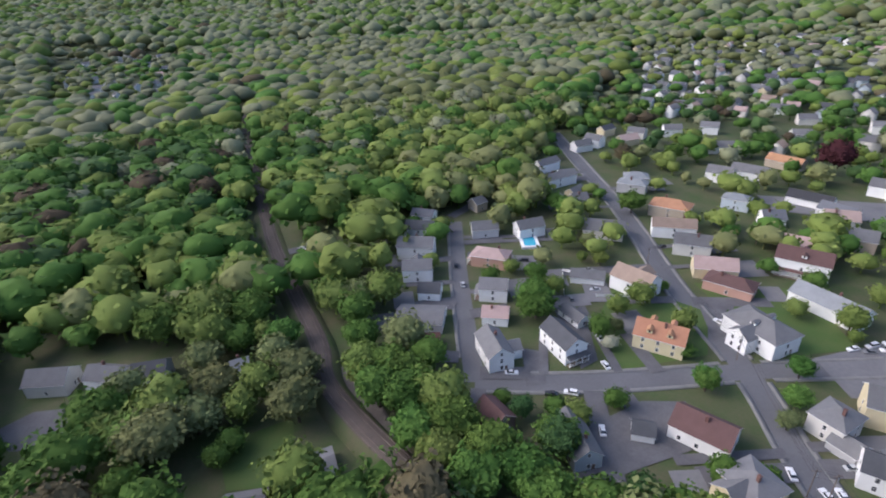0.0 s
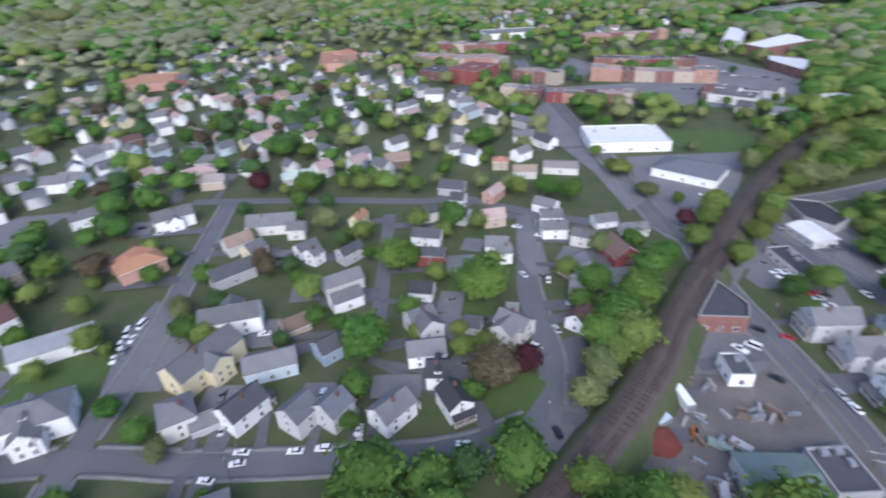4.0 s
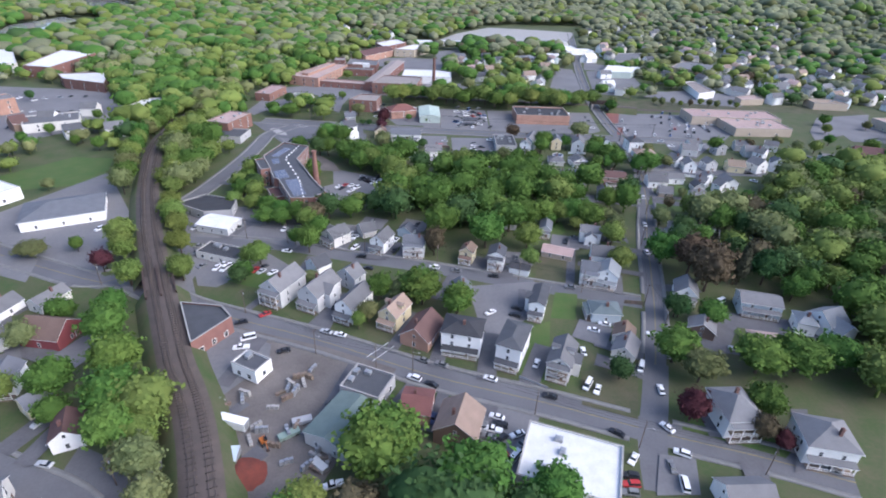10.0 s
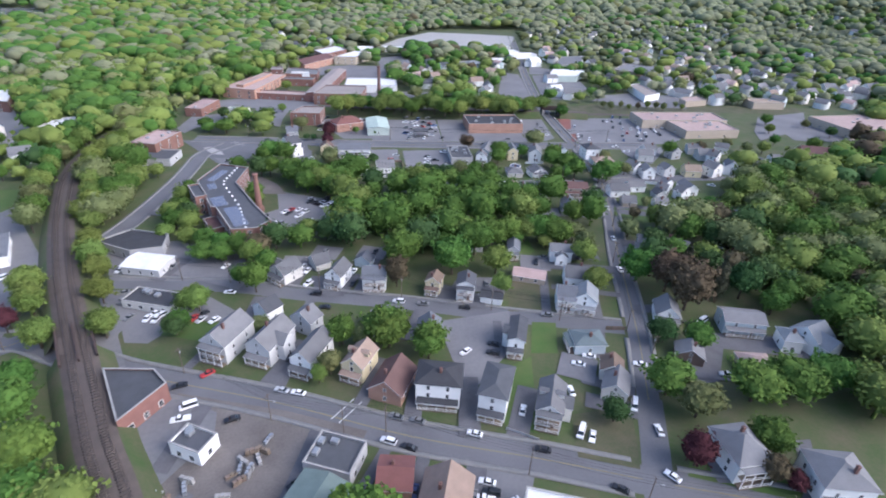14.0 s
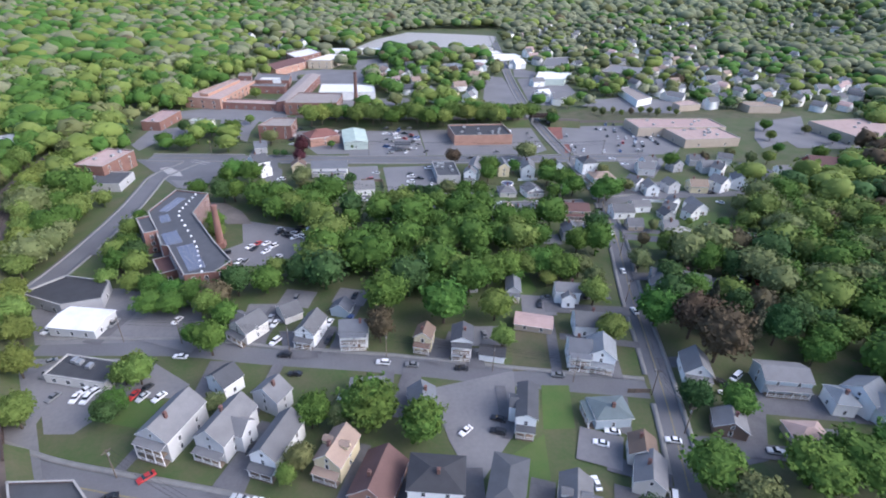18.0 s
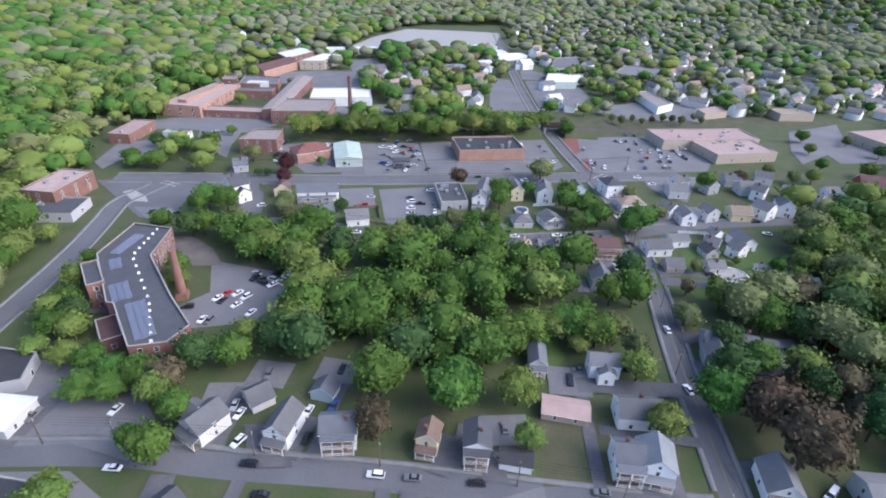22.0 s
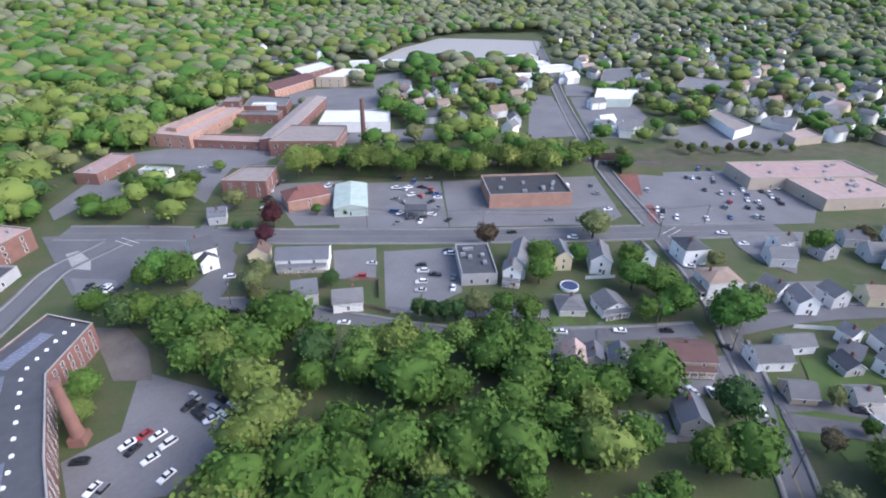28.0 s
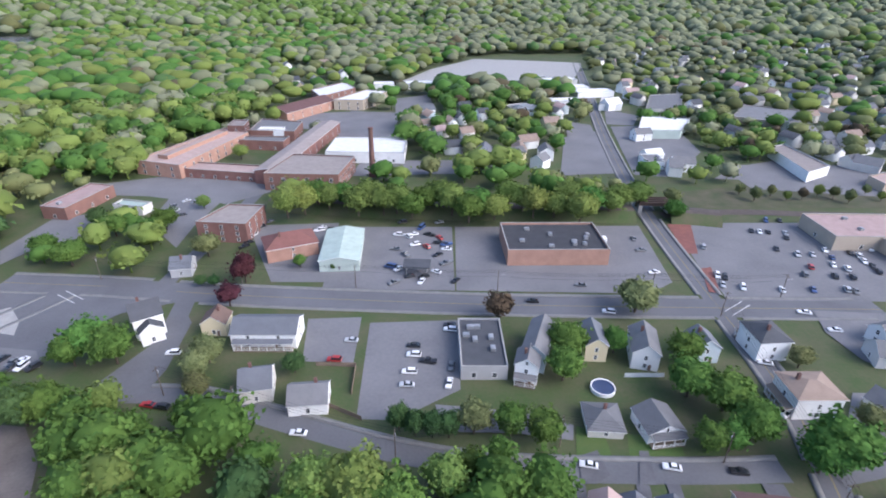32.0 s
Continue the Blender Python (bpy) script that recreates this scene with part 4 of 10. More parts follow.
def excavator(x, y, rot):
    root = thing("excavator", pose(x, y, 0, 0, 0, rot), "small orange excavator standing on the dirt yard", "excavator")
    for sy in (-0.8, 0.8):
        bm = bmesh.new()
        tube(bm, (-1.1, sy - 0.2, 0.4), (-1.1, sy + 0.2, 0.4), 0.38, 0.38, 10)
        tube(bm, (1.1, sy - 0.2, 0.4), (1.1, sy + 0.2, 0.4), 0.38, 0.38, 10)
        box(bm, -1.1, sy - 0.2, 0.06, 1.1, sy + 0.2, 0.76)
        part("track", bm, M["black"], root)
    bm = bmesh.new()
    box(bm, -1.2, -0.9, 0.8, 0.9, 0.9, 1.5, taper=0.06)
    part("body", bm, M["orange"], root)
    bm = bmesh.new()
    box(bm, 0.0, 0.0, 1.5, 0.9, 0.85, 2.6, taper=0.08)
    part("cab", bm, M["windscreen"], root)
    bm = bmesh.new()
    tube(bm, (0.8, -0.3, 1.2), (2.6, -0.3, 3.0), 0.18, 0.14, 6)
    tube(bm, (2.6, -0.3, 3.0), (3.6, -0.3, 1.2), 0.14, 0.10, 6)
    part("boom", bm, M["orange"], root)
    bm = bmesh.new()
    box(bm, 3.3, -0.7, 0.4, 3.9, 0.1, 1.2, taper=0.12)
    part("bucket", bm, M["rust"], root)


def pool(x, y, rot, l, w):
    root = thing("swimming_pool", pose(x, y, 0, 0, 0, rot), "blue swimming pool with a white deck behind a house", "pool")
    FOOTPRINTS.append((x, y, l * 0.7))
    bm = bmesh.new()
    for a in ((-l / 2 - 1.5, -w / 2 - 1.5, l / 2 + 1.5, -w / 2), (-l / 2 - 1.5, w / 2, l / 2 + 1.5, w / 2 + 1.5), (-l / 2 - 1.5, -w / 2, -l / 2, w / 2), (l / 2, -w / 2, l / 2 + 1.5, w / 2)):
        box(bm, a[0], a[1], 0, a[2], a[3], 1.2)
    part("deck", bm, wall_mat("white"), root)
    bm = bmesh.new()
    box(bm, -l / 2, -w / 2, 0.02, l / 2, w / 2, 1.0)
    part("water", bm, M["pool"], root)


def round_pool(x, y, r, kind):
    root = thing("round_pool", pose(x, y, 0), f"round above-ground pool with a {kind} cover in a yard", "pool")
    FOOTPRINTS.append((x, y, r + 1))
    bm = bmesh.new()
    n = 24
    ring = lambda q, z: [bm.verts.new((q * math.cos(k * math.tau / n), q * math.sin(k * math.tau / n), z)) for k in range(n)]
    a, b, c, d = ring(r, 0), ring(r, 1.25), ring(r - 0.3, 1.25), ring(r - 0.3, 0.9)
    for p, q in ((a, b), (b, c), (c, d)):
        for k in range(n):
            bm.faces.new((p[k], p[(k + 1) % n], q[(k + 1) % n], q[k]))
    part("wall", bm, wall_mat("white"), root)
    bm = bmesh.new()
    bm.faces.new([bm.verts.new(((r - 0.3) * math.cos(k * math.tau / n), (r - 0.3) * math.sin(k * math.tau / n), 0.95)) for k in range(n)])
    part("cover", bm, M["concrete"] if kind == "pale" else M["blue_dark"], root)


# the sky's reflection is put into the cells' pale grey-blue
M["solar"] = mat("solar cells", (0.16, 0.17, 0.22), (0.13, 0.14, 0.19), rough=0.2, scale=0.8, spec=0.6)
M["mulch"] = mat("bark mulch", (0.17, 0.045, 0.03), (0.11, 0.035, 0.025), scale=0.5, fine=3.0, bump=0.8)
M["orange"] = mat("orange machine paint", (0.55, 0.17, 0.03), rough=0.45, scale=0.6)
M["brickpave"] = mat("red brick paving", (0.22, 0.09, 0.07), (0.15, 0.065, 0.055), scale=0.4, fine=3.0)


def lake(corners, z):
    bm = bmesh.new()
    f = bm.faces.new([bm.verts.new((x, y, z)) for x, y in corners])
    f.normal_update()
    if f.normal.z < 0:
        bmesh.ops.reverse_faces(bm, faces=[f])
    LOTS.append(np.array(corners, float))
    return tagged(put("water", bm_mesh("water", bm, M["water"])), "still pond water with the sky's brightness in its colour", "water", kind="structure")


def poly_building(corners, h, wall, roof, storeys, label, name="mill_apartments", pitch=3.2, win=(1.3, 1.7)):
    """A building on a bent outline, with parapet, coping, roof vents and rows of windows."""
    pts = [np.array(c, float) for c in corners]
    if sum((a[0] * b[1] - b[0] * a[1]) for a, b in zip(pts, pts[1:] + pts[:1])) < 0:
        pts = pts[::-1]
    c = sum(pts) / len(pts)
    pts = [p - c for p in pts]
    root = thing(name, pose(c[0], c[1], 0), label, "building")
    LOTS.append(np.array([p + c for p in pts]))
    n = len(pts)
    bm = bmesh.new()
    lo = [bm.verts.new((*p, 0)) for p in pts]
    hi = [bm.verts.new((*p, h + 0.7)) for p in pts]
    for i in range(n):
        bm.faces.new((lo[i], lo[(i + 1) % n], hi[(i + 1) % n], hi[i]))
    part("wall", bm, wall_mat(wall), root)
    bm = bmesh.new()
    f = bm.faces.new([bm.verts.new((*p, h)) for p in pts])
    bmesh.ops.triangulate(bm, faces=[f])
    part("roof", bm, roof_mat(roof), root)
    for i in range(n):
        a, b = pts[i], pts[(i + 1) % n]
        L = float(np.hypot(*(b - a)))
        ang = math.degrees(math.atan2(b[1] - a[1], b[0] - a[0]))
        m = pose((a[0] + b[0]) / 2, (a[1] + b[1]) / 2, 0, 0, 0, ang)
        bm = bmesh.new()
        box(bm, -L / 2, -0.08, h + 0.7, L / 2, 0.4, h + 0.85)
        ob = part("coping", bm, M["concrete"], root, "pale coping")
        ob.matrix_local = m
        if L > 5 and pitch:
            facade(root, L, m, storeys, first=0.9, pitch=pitch, w=win[0], h=win[1], floor=(h - 0.4) / storeys)
    if len(pts) < 10:
        return root

    def vent():
        bm = bmesh.new()
        box(bm, -0.45, -0.45, 0, 0.45, 0.45, 0.5, taper=0.06)
        tube(bm, (0, 0, 0.5), (0, 0, 0.7), 0.25, 0.25, 8)
        return bm_mesh("roof_vent", bm, wall_mat("white"))
    inner = [(pts[0] * 0.35 + pts[-1] * 0.65), (pts[1] * 0.35 + pts[-2] * 0.65), (pts[3] * 0.4 + pts[-3] * 0.6), (pts[4] * 0.4 + pts[-5] * 0.6)]
    for a, b in zip(inner[:-1], inner[1:]):
        for k in range(6):
            p = a + (b - a) * (k + 0.5) / 6
            put("roof_vent", shared("roof vent", vent), root, pose(p[0], p[1], h, 0, 0, 15))
    return root


def girder_bridge(x, y, rot, L, z, label):
    root = thing("railway_bridge", pose(x, y, 0, 0, 0, rot), label, "bridge")
    for sy in (-4.0, -1.3, 1.3, 4.0):
        bm = bmesh.new()
        box(bm, -L / 2, sy - 0.12, z - 1.2, L / 2, sy + 0.12, z + 0.5)
        box(bm, -L / 2, sy - 0.28, z + 0.5, L / 2, sy + 0.28, z + 0.6)
        for k in range(int(L / 1.6)):
            box(bm, -L / 2 + k * 1.6, sy - 0.24, z - 1.2, -L / 2 + k * 1.6 + 0.08, sy + 0.24, z + 0.5)
        part("girder", bm, M["rust"], root)
    bm = bmesh.new()
    box(bm, -L / 2, -3.8, z - 0.6, L / 2, 3.8, z - 0.2)
    part("deck", bm, M["ballast"], root)
    for sx in (-1, 1):
        bm = bmesh.new()
        box(bm, sx * (L / 2 - 0.8) - 1.0, -4.8, 0, sx * (L / 2 - 0.8) + 1.0, 4.8, z - 1.2, taper=0.1)
        part("abutment", bm, M["concrete"], root, "stone abutment")


def mound(points, h):
    """A low grassed railway bank with ballast on top."""
    line = smooth_line(points, 6.0)
    nrm = sides_of(line)
    n = len(line)
    cross = [(9.0, 0.01), (4.0, h), (-4.0, h), (-9.0, 0.01)]
    V = np.concatenate([np.c_[line + nrm * o, np.full(n, z)] for o, z in cross])
    i = np.arange(n - 1)
    F = np.concatenate([np.stack([j * n + i, (j + 1) * n + i, (j + 1) * n + i + 1, j * n + i + 1], 1) for j in range(3)])
    ob = put("railway_bank", mesh_np("railway_bank", V, F, [M["ballast"], M["grass"]], np.repeat([1, 0, 1], n - 1)))
    return tagged(ob, "grassy railway bank topped with brown ballast", "railway", kind="structure")


def canopy(x, y, rot, l, w, h):
    root = thing("forecourt_canopy", pose(x, y, 0, 0, 0, rot), "dark flat canopy on posts over the forecourt", "canopy")
    bm = bmesh.new()
    box(bm, -l / 2, -w / 2, h - 0.6, l / 2, w / 2, h)
    part("roof", bm, roof_mat("dark"), root)
    for sx in (-0.38, 0.38):
        for sy in (-0.3, 0.3):
            bm = bmesh.new()
            tube(bm, (sx * l, sy * w, 0), (sx * l, sy * w, h - 0.6), 0.14, 0.14, 8)
            part("post", bm, M["metal"], root)


def shop_front(x, y, rot, l):
    root = thing("shop_awning", pose(x, y, 0, 0, 0, rot), "white stucco shop entrance with a plain red sign band", "shop front")
    bm = bmesh.new()
    box(bm, -l / 2, -1.0, 3.2, l / 2, 2.2, 6.2)
    part("fascia", bm, wall_mat("white"), root)
    bm = bmesh.new()
    box(bm, -l * 0.3, -1.05, 4.2, l * 0.3, -1.0, 5.2)
    part("sign", bm, M["red_sign"], root, "plain red sign band")
    for k in range(6):
        bm = bmesh.new()
        box(bm, -l / 2 + k * (l - 0.8) / 5, -1.0, 0, -l / 2 + k * (l - 0.8) / 5 + 0.8, -0.2, 3.2)
        part("pillar", bm, wall_mat("white"), root)


M["red_sign"] = mat("red sign", (0.35, 0.05, 0.05), rough=0.5, scale=0.8)

# ---- the place ----
road("road_main", [(-496.3, 335.4), (-306.8, 255.8), (-219.4, 221.2), (-167.0, 198.3), (-126.7, 182.7), (-121.4, 185.9), (-85.6, 166.7), (-36.1, 147.7), (4.1, 129.6), (38.7, 117.7), (69.0, 106.1), (96.2, 96.8), (115.3, 89.1)], 9.5, "grey asphalt main road with a double yellow line", walks=(1, -1), line="yellow_line")
road("road_second", [(-106.7, 220.5), (-60.0, 213.2), (-32.9, 205.2), (8.3, 194.6), (47.8, 182.2), (87.6, 170.9)], 8, "patched grey asphalt residential street", walks=(1,))
road("road_cross", [(79.0, 135.0), (89.7, 162.5), (101.0, 196.0), (110.0, 224.0), (126.0, 267.0), (135.0, 296.0), (145.5, 334.0), (150.0, 385.3), (152.5, 422.7), (157.0, 470.0), (166.0, 530.0), (187.0, 641.0), (220.0, 790.0), (265.0, 1000.0)], 7, "straight asphalt street running far through the town", walks=(1, -1), line="yellow_line")
road("road_cross_south", [(79.6, 136.0), (71.6, 116.8), (64.8, 101.1), (61.2, 87.0)], 8, "asphalt side street meeting the main road")
road("road_plaza", [(-121.9, 409.6), (-78.0, 404.9), (-33.1, 397.9), (20.2, 392.3), (72.4, 387.6), (145.1, 383.4), (209.8, 380.2)], 12, "wide grey asphalt road past the shops", walks=(1, -1), line="yellow_line")
road("road_station", [(-123.7, 254.9), (-117.4, 283.5), (-111.2, 328.3), (-107.7, 379.8), (-98.9, 391.2), (-89.4, 406.5)], 8, "asphalt road curving past the brick building", walks=(1, -1))
road("road_low", [(-43.7, 344.7), (-24.0, 342.8), (6.9, 331.0), (35.8, 320.5), (60.9, 315.2), (102.3, 312.2), (129.2, 311.7)], 6.5, "narrow asphalt residential lane", walks=(1,))
road("road_mill", [(-59.2, 405.6), (-53.6, 447.5), (-46.6, 512.7), (-30.5, 589.8), (-11.0, 724.7)], 7, "asphalt mill road")
road("road_link", [(-43.7, 344.7), (-44.5, 374.2), (-46.7, 395.2)], 7, "short asphalt side street")
road("street_west", [(-82.2, -212.7), (-58.7, -158.1), (-44.0, -121.8), (-32.0, -91.2)], 7, "grey asphalt residential street", walks=(-1,))
road("street_south", [(-32.0, -91.2), (-52.5, -79.9), (-78.2, -68.0), (-114.7, -54.0)], 8, "grey asphalt residential street", walks=(1,-1))
road("street_long", [(-230.5, -333.3), (-193.2, -238.2), (-168.6, -176.4), (-133.3, -102.8), (-114.7, -54.0), (-97.9, -24.6), (-80.2, 13.1), (-68.6, 41.6), (-66.8, 65.9)], 8, "long grey asphalt residential street", walks=(1,-1))
road("street_hill", [(-114.7, -54.0), (-156.2, -34.3), (-197.1, -19.9), (-274.0, 7.0)], 7.5, "grey asphalt residential street", walks=(1,-1))
road("street_upper", [(-282.0, -12.8), (-247.5, 50.8), (-216.6, 101.0), (-212.2, 116.9), (-177.5, 140.5), (-154.3, 160.3)], 7, "grey asphalt residential street")
road("street_close", [(-170.5, 133.3), (-125.3, 103.2), (-92.9, 89.4), (-75.3, 79.4), (-62.9, 64.4)], 8.5, "grey asphalt street ending at the railway", walks=(1,))
road("street_mid", [(-212.2, 77.4), (-167.7, 58.1), (-132.0, 42.8), (-117.8, 36.8)], 6, "narrow asphalt lane between houses")
house(-53.1, 174.7, 63, 15.0, 9.4, 7.4, "gable", "lightgrey", "lightgrey", "w", porch_storeys=2, pitch=0.8)
house(-38.8, 171.6, 62, 14.5, 9.0, 6.8, "gable", "lightgrey", "lightgrey", "w", wing=(2.5, 6, 6.5, -1), pitch=0.85)
house(-42.6, 191.8, 46, 7.0, 8, 5, "gable", "white", "dark")
house(-24.9, 164.5, 63, 14.5, 7.4, 6.4, "gable", "white", "grey", "w", pitch=0.85)
house(-9.6, 158.8, 61, 10.8, 7.4, 6, "gable", "cream", "tan", "w", dormers=1, pitch=0.85)
house(0.4, 149.4, 64, 13.5, 10.6, 4.2, "gable", "palebrick", "maroon", pitch=0.8)
house(14.2, 144.6, -14, 13.2, 10.2, 8.8, "hip", "white", "black", "s", pitch=0.55)
house(30.8, 139.6, 66, 14.4, 8.2, 9.0, "hip", "white", "dark", "w", pitch=0.5)
house(44.8, 166.0, 70, 13.4, 5.6, 6.8, "gable", "white", "dark", "w", pitch=0.4, wing=(2, 5, 6, 1))
house(69.2, 162.0, -5, 10.6, 8.4, 4, "hip", "paleblue", "teal", "w", pitch=0.6)
house(46.2, 134.0, 66, 13.2, 7.6, 6.2, "gable", "offwhite", "grey", "w", wing=(2.5, 5, 5.5, -1), dormers=1, porch_storeys=2)
house(71.6, 147.2, 66, 7.0, 7.0, 4.4, "gable", "offwhite", "brown")
house(69.6, 139.6, 60, 9.6, 7.6, 4.4, "gable", "offwhite", "lightgrey")
house(106.4, 175.2, 68, 10.2, 8.6, 4.4, "gable", "white", "lightgrey", "w", pitch=0.85)
house(131.4, 166.4, -16, 14.6, 9.4, 5.6, "gable", "paleblue", "lightgrey", "s", pitch=0.4)
house(102.4, 152.2, 62, 7.0, 9.0, 3.4, "gable", "brown", "lightgrey", pitch=0.6)
house(142.5, 154.6, -18, 6.4, 8, 5, "hip", "white", "bluegrey")
house(150.6, 154.3, 18, 9.6, 10, 6, "gable", "white", "bluegrey", wing=(4, 8, 5, -1))
house(122.4, 145.0, -12, 10.0, 8.2, 3.0, "hip", "tan", "pinkish")
house(91.5, 110.4, 1, 10.4, 13, 7, "hip", "white", "lightgrey", "s", porch_storeys=2)
house(111.6, 99.6, -103, 11.7, 13, 7, "hip", "white", "lightgrey", "e")
house(10.6, 107.1, -108, 11.6, 12, 5, "gable", "brown", "tan")
house(-1.2, 114.6, -10, 8.7, 10, 4.5, "gable", "palebrick", "red", pitch=0.4)
house(-21.7, 107.5, 61, 17.2, 14, 4.5, "gable", "offwhite", "green", chim=False, note="long low garage with a green-grey metal roof", pitch=0.25)
flat_building(-16.4, 122.6, -24, 13.1, 10.9, 4.5, "grey", "dark", note="low flat-roofed workshop with dark roof beside the main road")
flat_building(38.6, 92.4, -21, 25.3, 18.6, 5.5, "white", "white", note="long white commercial building with bright white flat roof", units=4)
poly_building([(-74.2, 137.5), (-65.5, 151.5), (-70.8, 158.0), (-86.0, 160.0)], 6.4, "brick", "dark", 1, "red brick building with dark flat roof beside the railway", "brick_building", 4.5, (1.5, 1.9))
flat_building(-53.7, 131.6, 62, 7.1, 9.8, 4.5, "white", "dark", note="small white-walled workshop with dark flat roof", units=2)
house(-95.8, 230.2, -16, 16.6, 11.6, 3.8, "gable", "lightgrey", "white", chim=False, note="white metal-roofed shed with grey walls", pitch=0.16)
poly_building([(-123.0, 248.6), (-105.7, 238.5), (-93.0, 241.0), (-94.1, 253.3), (-112.0, 259.5)], 4.0, "grey", "black", 1, "dark flat-roofed garage buildings joined in a block", "garage_building", 6.0)
flat_building(-85.4, 203.4, -20, 20.4, 9.6, 3.2, "offwhite", "black", note="low commercial building with dark flat roof and pale edge", parapet=0.35)
house(-38.8, 218.0, 47, 9.6, 8.6, 5.2, "gable", "offwhite", "grey", "w", wing=(3, 6, 5.2, 1))
house(-25.9, 226.8, 28, 6.8, 8, 3, "gable", "offwhite", "grey", kind="garage", chim=False)
house(-17.6, 213.2, 66, 10.6, 6.8, 5.8, "gable", "white", "grey", "w", pitch=0.9)
house(-6.8, 226.2, 66, 5.5, 7, 3, "gable", "paleblue", "slate", kind="garage", chim=False)
house(-3.0, 208.8, -6, 9.4, 7.6, 6.6, "gable", "white", "slate", "s", porch_storeys=2)
house(20.6, 202.8, 68, 6.4, 5.8, 6.0, "gable", "cream", "brown", "w")
house(32.8, 198.6, 75, 8.6, 6.8, 7.2, "gable", "white", "dark", "w", pitch=0.5, porch_storeys=2)
house(42.3, 193.4, -20, 8.4, 5.2, 2.8, "gable", "white", "black", kind="garage", chim=False, pitch=0.4)
house(62.0, 207.8, -22, 13.4, 7.4, 2.8, "gable", "tan", "pinkish", pitch=0.4)
house(81.9, 202.5, -14, 12.4, 9, 5, "gable", "white", "grey")
house(70.5, 187.6, -17, 7.1, 9, 6, "gable", "white", "slate", "s", porch_storeys=2)
house(77.6, 185.7, 66, 9.6, 9, 6, "gable", "white", "bluegrey", "w")
house(80.8, 222.6, -14, 9.6, 6.4, 5.8, "gable", "white", "lightgrey", wing=(3, 5, 4.5, -1))
house(44.0, 236.0, -10, 7.6, 6.4, 5.0, "gable", "grey", "slate", dormers=1)
house(60.8, 229.4, 74, 9.6, 5.4, 4.6, "gable", "lightgrey", "slate", "w")
house(133.8, 224.8, -30, 19.0, 10, 4, "gable", "offwhite", "grey")
house(-0.2, 180.6, -4, 10.4, 11, 3.5, "gable", "offwhite", "lightgrey", chim=False, pitch=0.35)
house(15.4, 174.8, -94, 8.3, 8, 4, "gable", "offwhite", "slate")
house(-27.9, 182.4, 54, 6.5, 9, 6, "gable", "lightgrey", "lightgrey")
house(123.8, 227.2, -25, 6.5, 9, 5, "gable", "grey", "grey", wing=(5, 8, 5, -1))
house(-51.6, 376.4, 32, 9.0, 10, 8, "gable", "white", "dark", wing=(4, 7, 5, -1))
house(-28.7, 375.6, -90, 7.3, 8, 5, "gable", "cream", "brown")
house(-10.4, 370.5, -2, 20.9, 11, 5.5, "gable", "white", "slate", "s", pitch=0.5)
house(-7.3, 345.1, 8, 8.8, 10, 5, "gable", "offwhite", "slate")
house(8.4, 339.4, 3, 10.6, 9, 4, "gable", "white", "lightgrey")
house(77.0, 358.9, -112, 17.5, 7.2, 7.2, "gable", "paleblue", "lightgrey")
house(71.7, 348.9, 72, 7.4, 6.8, 6.8, "gable", "white", "lightgrey", "w")
house(95.0, 360.4, 85, 11.6, 6.8, 6.3, "gable", "cream", "slate")
house(110.2, 356.7, -105, 13.6, 8.1, 6.3, "gable", "white", "lightgrey")
house(129.1, 356.9, -91, 8.5, 8.1, 5.9, "gable", "paleblue", "slate")
house(150.6, 358.6, -89, 11.3, 10.1, 7.3, "hip", "white", "dark", "w")
house(148.1, 333.6, -2, 13.0, 10.9, 7.3, "hip", "white", "tan", "w", pitch=0.5)
house(88.4, 328.7, -6, 9.3, 9.9, 2.7, "hip", "offwhite", "grey", pitch=0.6)
house(102.5, 326.5, 96, 9.5, 9.9, 3.6, "gable", "white", "grey", "w", pitch=0.5)
house(79.7, 299.9, -108, 7.4, 7.1, 4.4, "gable", "tan", "pinkish")
house(86.1, 299.7, -106, 6.8, 5.5, 4.0, "gable", "lightgrey", "slate")
house(94.0, 298.5, -109, 6.7, 6.3, 4.0, "gable", "lightgrey", "slate")
house(115.2, 295.9, -10, 13.9, 10.8, 5.4, "gable", "tan", "maroon", "s", pitch=0.4)
house(141.3, 293.4, -4, 11.4, 8.4, 3.9, "gable", "white", "grey")
house(103.3, 272.3, -103, 9.6, 8, 5, "gable", "grey", "slate")
house(7.1, 428.9, 91, 29.8, 16, 5, "gable", "palegreen", "palegreen", chim=False, note="metal shed with pale green roof and walls", pitch=0.2)
house(-15.8, 432.0, 22, 21.3, 14, 6, "hip", "palebrick", "red", note="brick and stucco civic building with red tiled hip roof")
house(-55.1, 415.8, 8, 7.8, 9, 4, "gable", "grey", "slate")
flat_building(98.0, 430.1, -1, 42.6, 26.9, 6.5, "palebrick", "black", note="brick and stucco drugstore with dark flat roof and white coping", units=9, windows=False, parapet=1.0)
flat_building(59.0, 359.9, -2, 14.0, 24.8, 4.5, "grey", "dark", note="old single-storey dark-roofed club building", units=6, pitch=6)
flat_building(-132.6, 484.8, -13, 13.5, 32.4, 6, "brick", "pinkish", note="brick railway station building with reddish roof", name="station", storeys=1, units=1)
flat_building(-137.6, 385.2, -17, 16.9, 28.6, 9, "brick", "pinkish", note="brick three-storey corner building with pinkish roof", storeys=3)
flat_building(-131.4, 365.1, -6, 20.9, 18.5, 4, "grey", "dark", note="low annex with dark roof", units=1)
flat_building(-232.1, 247.3, 62, 49.6, 34.5, 6, "white", "white", note="bright white flat-roofed shop building", units=2, pitch=7)
